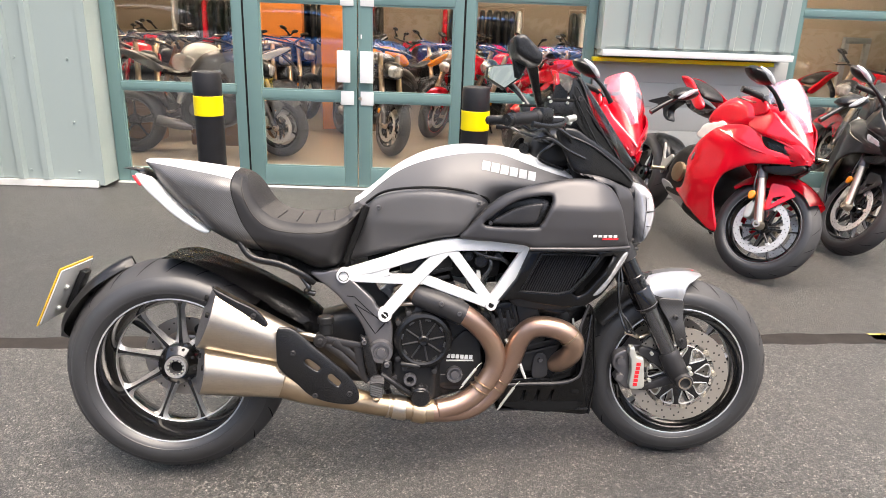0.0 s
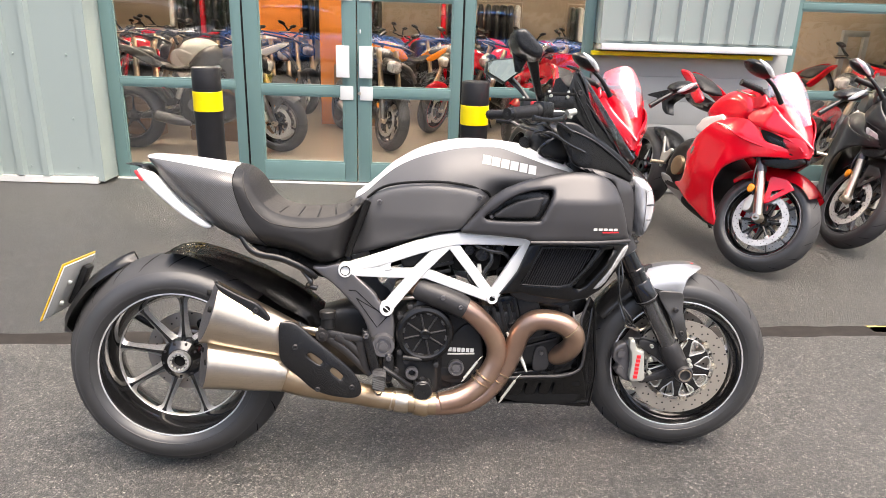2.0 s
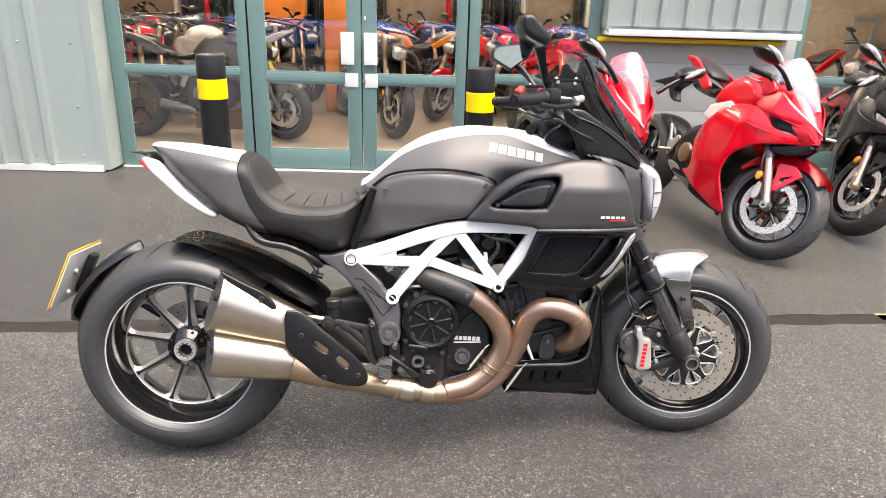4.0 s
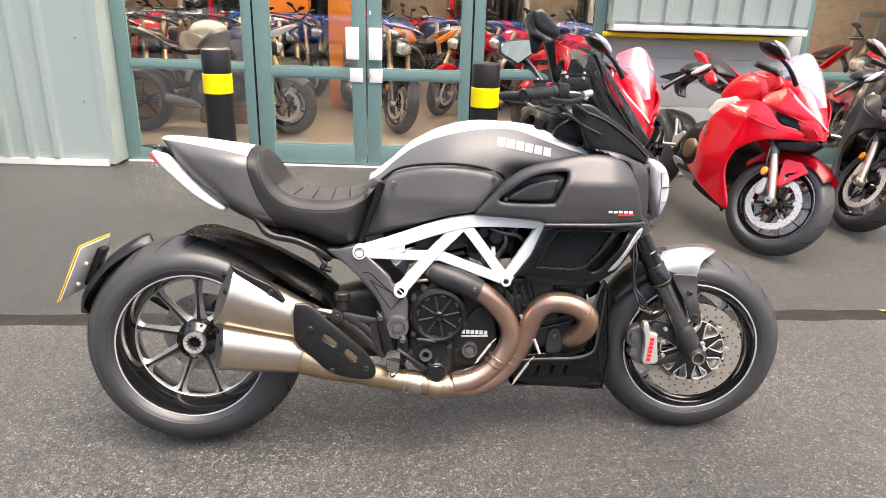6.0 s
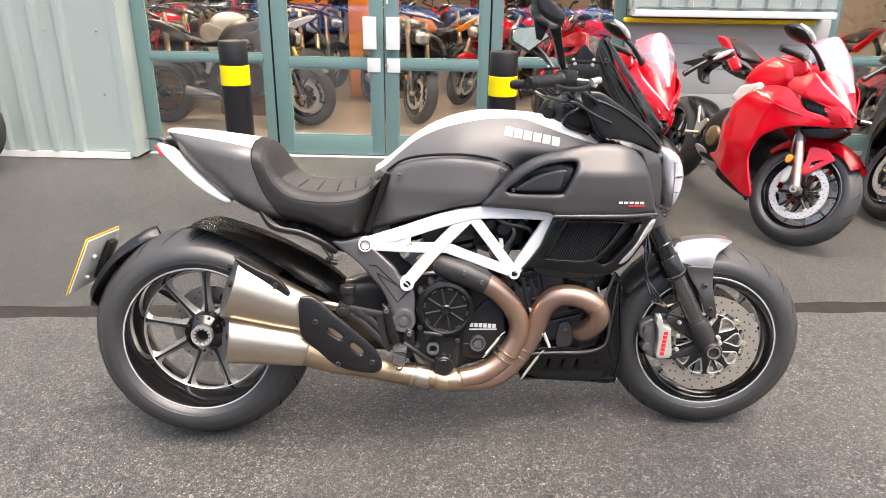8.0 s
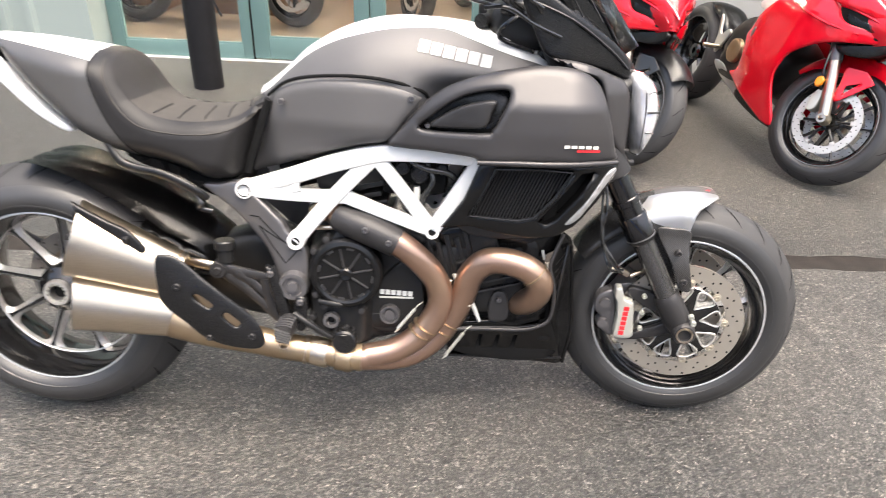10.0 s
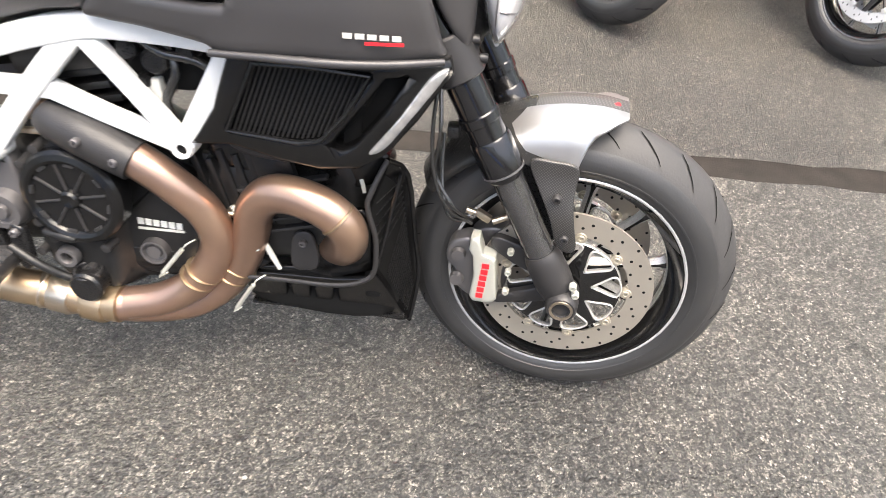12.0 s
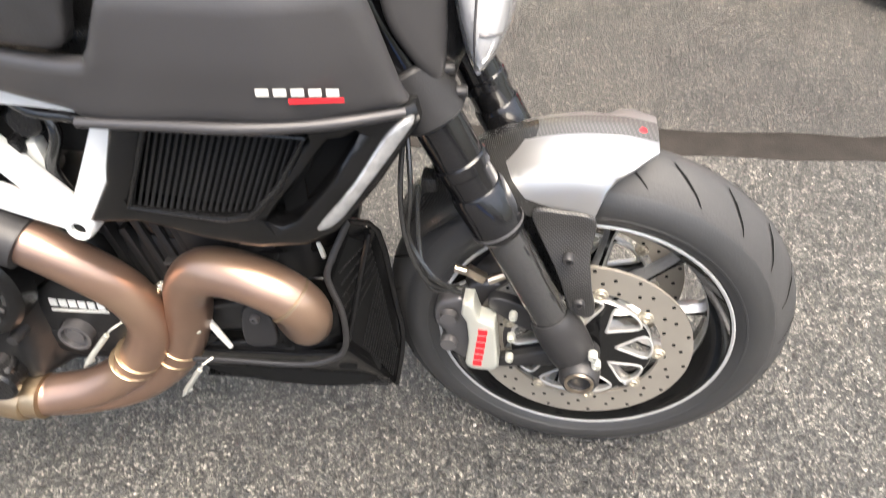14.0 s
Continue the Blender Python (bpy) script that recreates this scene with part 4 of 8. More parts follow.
for s in (-1, 1):
    y = s * 0.103
    fk = part("fork_leg", tube([(fork_at(z), y, z) for z in (0.36, 0.45, 0.55)], 0.0265, 20, 3), FORK_GREY, main, "dark coated fork leg")
    part("outer_tube", tube([(fork_at(z), y, z) for z in (0.548, 0.552, 0.62, 0.80, 1.02)], [0.0315, 0.0315, 0.0305, 0.0305, 0.0305], 24, 3), FORK_BLACK, fk, "gloss black outer fork tube")
    part("dust_seal", tube([(fork_at(z), y, z) for z in (0.538, 0.545, 0.552, 0.60, 0.604)], [0.030, 0.0345, 0.035, 0.0345, 0.032], 24, 1, False), FORK_BLACK, fk)
    part("collar_ring", tube([(fork_at(z), y, z) for z in (0.628, 0.630, 0.642, 0.644)], [0.0315, 0.0335, 0.0335, 0.0315], 24, 1, False), FORK_BLACK, fk)
    part("seal_ring", tube([(fork_at(z), y, z) for z in (0.548, 0.551)], [0.0357, 0.0357], 24, 1, False), PIVOT_GREY, fk)
    foot = tube([(fork_at(0.40), y, 0.40), (fork_at(0.385), y, 0.385), (fork_at(0.335), y, 0.335), (fork_at(0.30), y, 0.30)], [0.029, 0.033, 0.034, 0.026], 20, 3)
    part("axle_clamp", foot, DARK_CAST, fk, "dark cast axle clamp")
    lug = revolve([(-0.020, 0.026), (0.02, 0.03), (0.02, 0.0001)], (1.600, y, 0.308), (0, s * -1.0, 0), 24, closed=False)
    revolve([(-0.040, 0.015), (-0.042, 0.018), (-0.042, 0.024), (-0.036, 0.028), (-0.015, 0.030), (-0.015, 0.015)], (1.600, y, 0.308), (0, s * -1.0, 0), 24, lug)
    part("axle_lug", lug, DARK_CAST, fk)
    part("axle_cap", revolve([(-0.044, 0.0165), (-0.0445, 0.0205), (-0.038, 0.022), (-0.036, 0.0165)], (1.600, y, 0.308), (0, s * -1.0, 0), 24), STEEL, fk, "bright axle ring")
    part("axle_bore", revolve([(-0.036, 0.0160), (-0.036, 0.0001), (0.0, 0.0001), (0.0, 0.0160)], (1.600, y, 0.308), (0, s * -1.0, 0), 20), DARK_CAST, fk)
    for z in (0.335, 0.352):
        bolt(fk, (1.622 - (z - 0.33) * 0.4, y + s * 0.026, z), 0.007, CALIPER, (0, -s, 0))
    # caliper and its bracket
    arm = puff([(1.592, 0.335), (1.56, 0.375), (1.475, 0.405), (1.462, 0.385), (1.50, 0.355), (1.565, 0.318), (1.478, 0.272), (1.485, 0.256), (1.598, 0.29)], -0.092, 0.016, 0.004, 0.012)
    cal = puff([(1.408, 0.395), (1.410, 0.420), (1.424, 0.420), (1.434, 0.388), (1.456, 0.382), (1.466, 0.290), (1.458, 0.280), (1.422, 0.278), (1.416, 0.290), (1.420, 0.34), (1.416, 0.38)], -0.110, 0.03, 0.004, 0.006, (), False)
    step = puff([(1.367, 0.378), (1.385, 0.395), (1.412, 0.392), (1.420, 0.275), (1.385, 0.290), (1.374, 0.305), (1.382, 0.325), (1.366, 0.345)], -0.085, 0.035, 0.006, 0.008)
    step = join(step, puff([(1.405, 0.39), (1.475, 0.40), (1.472, 0.268), (1.41, 0.268)], -0.055, 0.075, 0.006, 0.02))
    pad = [revolve([(-0.010, 0.0001), (-0.010, 0.012), (0.0, 0.014)], (1.388, -0.088, z), (0, 1, 0), 16, closed=False) for z in (0.368, 0.312)]
    for c_ in pad:
        step = join(step, c_)
    for k_ in range(6):
        bar_ = box((0.013, 0.0016, 0.0105), (1.4515 + 0.0012 * k_, -0.1145, 0.286 + 0.0138 * k_), 0.0)
        part("caliper_mark", bar_ if s < 0 else mirror(bar_), RED_MARK, main, "red marking bar")
    fit_ = box((0.03, 0.012, 0.014), (1.425, -0.085, 0.455), 0.003, Matrix.Rotation(0.5, 3, "Y"))
    rod((1.425, -0.085, 0.455), (1.395, -0.085, 0.462), 0.006, 10, fit_)
    rod((1.442, -0.085, 0.445), (1.475, -0.075, 0.458), 0.006, 10, fit_)
    for bm in (cal, step, fit_):
        bmesh.ops.translate(bm, vec=(0.017, -0.004, -0.010), verts=bm.verts)
    pieces = (("caliper_bracket", arm, DARK_CAST, ""), ("caliper", cal, CALIPER, "silver brake caliper with red marking"), ("caliper_rear", step, PIVOT_GREY, ""), ("banjo_fitting", fit_, STEEL, ""))
    for nm, bm, mt, lb in pieces:
        part(nm, mirror(bm) if s > 0 else bm, mt, main, lb)
    for z in (0.30, 0.345, 0.39):
        bolt(main, (1.498, s * 0.108, z), 0.006, CALIPER, (0, -s, 0))
    for z in (0.725, 0.97):
        clamp = tube([(fork_at(z - 0.03), y, z - 0.03), (fork_at(z - 0.027), y, z - 0.027), (fork_at(z + 0.03), y, z + 0.03), (fork_at(z + 0.033), y, z + 0.033)], [0.036, 0.040, 0.040, 0.037], 24, 1, False)
        part("fork_clamp", clamp, ENGINE_BLACK if z > 0.9 else DARK_CAST, main, "grey cast fork clamp")
        for d in (-0.012, 0.014):
            bolt(main, (fork_at(z + d) + 0.04, y * 0.82, z + d + 0.008), 0.007, DARK_CAST, (-1, 0, 0))
for z in (0.725, 0.97):
    part("fork_yoke", box((0.09, 0.20, 0.035), (fork_at(z) - 0.01, 0, z), 0.01, Matrix.Rotation(radians(-28), 3, "Y")), PLASTIC, main)

# front mudguard, a saddle over the tyre with stays to the forks
mud = bmesh.new()
rows = []
for i in range(43):
    t = 148 - 67 * i / 42
    low = float(np.interp(t, [81, 84, 87, 90, 92, 94, 100, 106, 112, 118, 126, 156], [0.328, 0.322, 0.312, 0.298, 0.268, 0.242, 0.238, 0.246, 0.264, 0.284, 0.290, 0.298]))
    half = float(np.interp(t, [81, 86, 95, 120, 156], [0.040, 0.066, 0.080, 0.075, 0.066]))
    crown = float(np.interp(t, [81, 90, 120, 156], [0.331, 0.336, 0.337, 0.328]))
    line = []
    for k in range(25):
        g_ = -1 + k / 12
        a = abs(g_)
        drop = max(crown - low, 0.003)
        ay = half * float(np.interp(a, [0, 0.3, 0.6, 0.72, 1.0], [0, 0.36, 0.90, 1.0, 1.06]))
        shoulder = min(drop, 0.052)
        r = crown - float(np.interp(a, [0, 0.3, 0.6, 0.72, 1.0], [0, 0.10 * shoulder, 0.55 * shoulder, shoulder * 0.9, drop]))
        line.append(mud.verts.new((FRONT[0] + r * math.cos(radians(t)), math.copysign(ay, g_) if g_ else 0.0, FRONT[2] + r * math.sin(radians(t)))))
    rows.append(line)
for A, B in zip(rows, rows[1:]):
    for k in range(24):
        mud.faces.new((A[k], A[k + 1], B[k + 1], B[k]))
# the silver flank ends behind at the fork, below at the side plate, above at the crown
CUTS = [((1.56, 0, 0.560), (0.25, 0, 1)), ((1.470, 0, 0.602), (0.7, 0, -0.7)), ((0, 0.022, 0), (0, 1, 0)), ((0, -0.022, 0), (0, 1, 0)), ((1.47, 0, 0.602), (0.047, 0, 0.050)), ((1.50, 0, 0.62), (0.8, 0, -0.45))]
for co, no in CUTS:
    bmesh.ops.bisect_plane(mud, geom=mud.verts[:] + mud.edges[:] + mud.faces[:], plane_co=co, plane_no=no, dist=1e-5)
for f in mud.faces:
    c_ = f.calc_center_median()
    ahead = (c_ - Vector(CUTS[1][0])).dot(Vector(CUTS[1][1])) > 0
    above = all((c_ - Vector(CUTS[k][0])).dot(Vector(CUTS[k][1])) > 0 for k in (0, 4))
    # forward crown takes the paler carbon, in place of sky reflected in its gloss
    front_crown = (c_ - Vector(CUTS[5][0])).dot(Vector(CUTS[5][1])) > 0
    f.material_index = (2 if front_crown else 0) if abs(c_.y) < 0.022 else 1 if ahead and above else 0
bmesh.ops.solidify(mud, geom=mud.faces[:], thickness=0.003)
guard = part("front_mudguard", mud, [GLOSS_CARBON, SILVER_FLASH, CARBON], main, "glossy carbon front mudguard with bright silver flanks", 50)
for s in (-1, 1):
    stay = puff([(1.508, 0.560), (1.548, 0.568), (1.587, 0.560), (1.588, 0.51), (1.596, 0.465), (1.605, 0.426), (1.596, 0.412), (1.572, 0.424), (1.552, 0.478)], lambda u, w: -0.092 - 0.024 * ramp(0.56 - w, 0, 0.10), 0.006, 0.003, 0.010)
    part("mudguard_stay", stay if s < 0 else mirror(stay), STAY_CARBON, guard, "carbon side plate of the mudguard")
    for p in ((1.560, 0.515), (1.583, 0.440)):
        bolt(guard, (p[0], s * 0.117, p[1]), 0.008, DARK_CAST, (0, -s, 0))
    part("guard_mark", box((0.030, 0.0012, 0.008), (1.560, s * 0.0905, 0.546), 0, Matrix.Rotation(0.05, 3, "Y")), BIKE_FRAME, guard, "small grey marking bar")
    inner = puff([(1.475, 0.585), (1.52, 0.56), (1.575, 0.425), (1.555, 0.415), (1.505, 0.52)], -0.075, 0.004, 0.003, 0.012)
    part("inner_stay", inner if s < 0 else mirror(inner), PLASTIC, guard)
badge = part("badge", revolve([(0.0, 0.0065), (0.0015, 0.0055), (0.0015, 0.0001)], (0, 0, 0), (0, 0, 1), 24, closed=False), RED_MARK, guard, "small red badge")
badge.matrix_local = Matrix.Translation((FRONT[0] + 0.3345 * math.cos(radians(84.5)), -0.004, FRONT[2] + 0.3345 * math.sin(radians(84.5)))) @ Matrix.Rotation(radians(5), 4, "Y")

# tank, with a white band along its top
def tank_half(u, w):
    return 0.095 + 0.075 * ramp(u, 0.55, 0.82) - 0.045 * ramp(u, 1.05, 1.27) - 0.06 * ramp(u, 0.90, 1.0) * ramp(0.92 - w, 0, 0.06)


TANK = [(0.552, 0.847), (0.575, 0.872), (0.618, 0.907), (0.670, 0.953), (0.739, 0.993), (0.808, 1.017), (0.877, 1.028), (0.947, 1.027), (1.018, 1.021), (1.107, 1.005), (1.180, 0.980), (1.25, 0.946),
        (1.262, 0.88), (1.22, 0.75), (1.0, 0.72), (0.75, 0.70), (0.60, 0.68), (0.555, 0.76)]
BAND = [(0.50, 0.80), (0.566, 0.850), (0.589, 0.866), (0.635, 0.907), (0.685, 0.944), (0.751, 0.974), (0.834, 0.995), (0.900, 1.003), (0.980, 1.003), (1.035, 0.986), (1.090, 0.966), (1.145, 0.948), (1.206, 0.930), (1.30, 0.89)]
bx, bz = np.array(spline(BAND, 6)).T


def above(u, w):
    return w > np.interp(u, bx, bz)


tank_skin = body(TANK, tank_half, 0.165, 0.012, 2.0, [BAND], lambda u, w: ~above(u, w))
tank_tree = BVHTree.FromBMesh(tank_skin)
part("tank", tank_skin, MATT_GREY, main, "matt grey fuel tank", 50)
part("tank_band", body(TANK, tank_half, 0.165, 0.012, 2.0, [BAND], above, 0.0015), WHITE_PAINT, main, "white band along the top of the tank", 50)
seam = tube([(u, -tank_half(u, w) * 0.985 - 0.002, w) for u, w in ((0.592, 0.851), (0.636, 0.883), (0.700, 0.899), (0.797, 0.905), (0.879, 0.896), (0.937, 0.877), (0.95, 0.862))], 0.0038, 8, 5)
part("tank_seam", seam, DEEP_BLACK, main)

for s in (-1, 1):
    side = lambda bm: bm if s < 0 else mirror(bm)
    cover = puff([(0.592, 0.846), (0.636, 0.876), (0.700, 0.891), (0.797, 0.897), (0.879, 0.888), (0.932, 0.870), (0.942, 0.858), (0.900, 0.812), (0.866, 0.768), (0.800, 0.756), (0.734, 0.735), (0.636, 0.698), (0.545, 0.664), (0.527, 0.668), (0.560, 0.75)],
                 lambda u, w: -(tank_half(u, w) + 0.006) + 0.30 * np.maximum(0, 0.80 - w) + 0.03 * ramp(u, 0.62, 0.54), 0.035, 0.017, 0.011)
    cov = part("tank_side_cover", side(cover), MATT_GREY, main, "matt grey side cover under the tank", 50)
    part("gap_seal", side(tube([(0.532, -0.084, 0.672), (0.545, -0.09, 0.71), (0.566, -0.096, 0.765), (0.594, -0.102, 0.842)], 0.010, 8, 4)), DEEP_BLACK, cov)
    for p in ((0.628, 0.842, 0.130), (0.916, 0.862, 0.174)):
        bolt(cov, (p[0], s * p[2], p[1]), 0.007, PIVOT_GREY, (0, -s, 0))
    INTAKE = [(0.938, 0.800), (0.963, 0.830), (1.002, 0.861), (1.049, 0.881), (1.112, 0.889), (1.122, 0.875), (1.105, 0.835), (1.090, 0.808), (1.070, 0.800)]

    def shroud_depth(u, w):
        return -(0.172 + 0.050 * ramp(u, 0.86, 1.12)) + 0.05 * ramp(u, 1.24, 1.40) + 0.55 * np.maximum(0, w - 0.855) * (0.35 + ramp(u, 0.95, 1.2) * 0.65) + 0.12 * np.maximum(0, 0.80 - w) * ramp(u, 1.0, 1.2) - 0.005 * np.exp(-(distance(INTAKE, u, w) / 0.016) ** 2)

    shroud = puff([(0.864, 0.764), (0.909, 0.818), (0.956, 0.866), (1.003, 0.896), (1.083, 0.922), (1.180, 0.937), (1.262, 0.932), (1.312, 0.905), (1.335, 0.854), (1.362, 0.766), (1.366, 0.742), (1.30, 0.737), (1.18, 0.737), (1.075, 0.737), (1.045, 0.746), (0.960, 0.752), (0.90, 0.754)],
                  shroud_depth, 0.02, 0.014, 0.012, [INTAKE])
    sh = part("side_shroud", side(shroud), MATT_DARK, main, "matt grey side shroud with an air intake", 50)
    part("intake_floor", side(puff([(0.93, 0.79), (1.0, 0.87), (1.12, 0.897), (1.13, 0.87), (1.09, 0.79)], lambda u, w: shroud_depth(u, w) + 0.042, 0.006, 0.004, 0.014)), PLASTIC, sh)
    part("intake_vane", side(puff([(0.958, 0.808), (1.002, 0.843), (1.050, 0.862), (1.093, 0.868), (1.086, 0.845), (1.074, 0.815), (1.04, 0.808)], lambda u, w: -0.190 - 0.03 * ramp(u, 0.95, 1.09), 0.02, 0.006, 0.01)), DARK_CAST, sh)
    bolt(sh, (0.952, s * 0.170, 0.806), 0.006, PIVOT_GREY, (0, -s, 0))
    lipl = tube([(u, -0.215 + 0.05 * float(ramp(np.array(u), 1.24, 1.40)), 0.738) for u in (1.06, 1.14, 1.22, 1.30, 1.368)], [0.005, 0.006, 0.0065, 0.0065, 0.005], 10, 4)
    part("shroud_lip", side(lipl), MATT_DARK, sh)
    nac = puff([(1.205, 0.955), (1.285, 0.942), (1.346, 0.920), (1.385, 0.90), (1.402, 0.847), (1.402, 0.752), (1.385, 0.745), (1.350, 0.80), (1.338, 0.85), (1.322, 0.905), (1.27, 0.925)], lambda u, w: -0.165 + 0.55 * np.maximum(0, u - 1.29) + 0.35 * np.maximum(0, w - 0.88), 0.016, 0.012, 0.012)
    part("headlight_cowl", side(nac), MATT_DARK, sh, "grey cowl behind the headlight", 50)
    for k in range(5):
        part("model_mark", side(box((0.0115, 0.0012, 0.0065), (1.247 + k * 0.0155, -0.2200 + 0.0021 * max(0, k), 0.778 - 0.0004 * k), 0, Matrix.Rotation(radians(8), 3, "Z"))), PLATE_BACK, sh, "silver marking block")
    part("model_underline", side(box((0.050, 0.0012, 0.0040), (1.294, -0.2140, 0.7690), 0, Matrix.Rotation(radians(8), 3, "Z"))), RED_MARK, sh, "red marking bar")

# headlight and instrument nose
LAMP = [(1.390, 0.908), (1.430, 0.922), (1.464, 0.898), (1.480, 0.845), (1.474, 0.790), (1.454, 0.745), (1.430, 0.730), (1.405, 0.80)]


def lamp_side(u, w):
    """Half width of the headlight's rounded lens at that place, with the sign of its right side."""
    lp = resample([tuple(p) for p in spline(LAMP, 6, True)], 0.006)
    q = 1 - min(float(distance(lp, np.array([u]), np.array([w]))[0]) / 0.030, 1)
    return -0.1125 * (1 - q * q) ** 0.5


part("headlight", body(LAMP, lambda u, w: 0.112 + 0 * u, 0.030, 0.007), LENS, main, "clear headlight with silver reflector")
for s in (-1, 1):
    for line, r, mt, nm in (([(1.424, 0.912), (1.430, 0.880), (1.433, 0.840), (1.432, 0.790), (1.434, 0.748)], 0.0014, PIVOT_GREY, "reflector_edge"), ([(1.436, 0.880), (1.447, 0.884), (1.457, 0.880)], 0.0018, PIVOT_GREY, "reflector_rib"),
                            ([(1.436, 0.838), (1.450, 0.840), (1.464, 0.838)], 0.0024, DARK_CAST, "reflector_rib"), ([(1.437, 0.795), (1.448, 0.794), (1.460, 0.790)], 0.0018, PIVOT_GREY, "reflector_rib")):
        part(nm, tube([(u, s * -lamp_side(u, w), w) for u, w in line], r, 6, 4), mt, main)
part("headlight_shell", body([(1.33, 0.92), (1.40, 0.93), (1.432, 0.905), (1.425, 0.83), (1.425, 0.745), (1.39, 0.725), (1.34, 0.74)], lambda u, w: 0.105 + 0 * u, 0.06, 0.012), PLASTIC, main, "black headlight shell")
part("nose_fairing", body([(1.195, 1.075), (1.20, 1.13), (1.225, 1.15), (1.26, 1.09), (1.33, 1.02), (1.40, 0.955), (1.42, 0.925), (1.38, 0.905), (1.29, 0.945), (1.235, 1.00)], lambda u, w: 0.085 + 0 * u, 0.04, 0.012), PLASTIC, main, "black instrument nose")
FLY = [(1.190, 1.222), (1.203, 1.225), (1.228, 1.190), (1.266, 1.104), (1.332, 1.038), (1.374, 0.980), (1.342, 0.978), (1.254, 1.045), (1.196, 1.105), (1.178, 1.175)]
for s in (-1, 1):
    scr = puff(FLY, lambda u, w: -0.115 + 0.5 * np.maximum(0, u - 1.19), 0.006, 0.003, 0.010, (), False)
    part("screen_side", scr if s < 0 else mirror(scr), PLASTIC, main, "black flyscreen side")
    rim_ = tube([(u, -0.118 + 0.5 * max(0, u - 1.19), w) for u, w in FLY[1:6]], 0.003, 6, 3)
    part("screen_edge", rim_ if s < 0 else mirror(rim_), DARK_CAST, main)
    bolt(main, (1.212, s * 0.112, 1.165), 0.009, DARK_CAST, (0, -s, 0))
    low_ = puff([(1.145, 1.072), (1.195, 1.080), (1.252, 1.046), (1.352, 0.985), (1.395, 0.940), (1.392, 0.905), (1.350, 0.922), (1.285, 0.938), (1.205, 0.955), (1.168, 1.015)], lambda u, w: -0.135 + 0.35 * np.maximum(0, u - 1.25), 0.02, 0.008, 0.010)
    part("cowl_side", low_ if s < 0 else mirror(low_), PLASTIC, main, "black cowl between bars and headlight")
    part("cowl_edge_line", (lambda b_: b_ if s < 0 else mirror(b_))(tube([(1.16, -0.137, 1.066), (1.25, -0.137, 1.030), (1.34, -0.105, 0.972), (1.388, -0.09, 0.930)], 0.003, 6, 4)), DARK_CAST, main)
screen = bmesh.new()
rows = []
for i in range(9):
    f = i / 8
    u, w = 1.205 + (1.40 - 1.205) * f, 1.222 + (0.955 - 1.222) * f
    hw = 0.115 - 0.5 * max(0, u - 1.17) + 0.03 * math.sin(math.pi * f)
    rows.append([screen.verts.new((u + 0.03 * (1 - (k / 4 - 1) ** 2), (k / 4 - 1) * hw, w + 0.02 * (1 - (k / 4 - 1) ** 2))) for k in range(9)])
for A, B in zip(rows, rows[1:]):
    for k in range(8):
        screen.faces.new((A[k], A[k + 1], B[k + 1], B[k]))
bmesh.ops.solidify(screen, geom=screen.faces[:], thickness=0.004)
part("flyscreen", screen, SMOKE, main, "smoked plastic flyscreen")

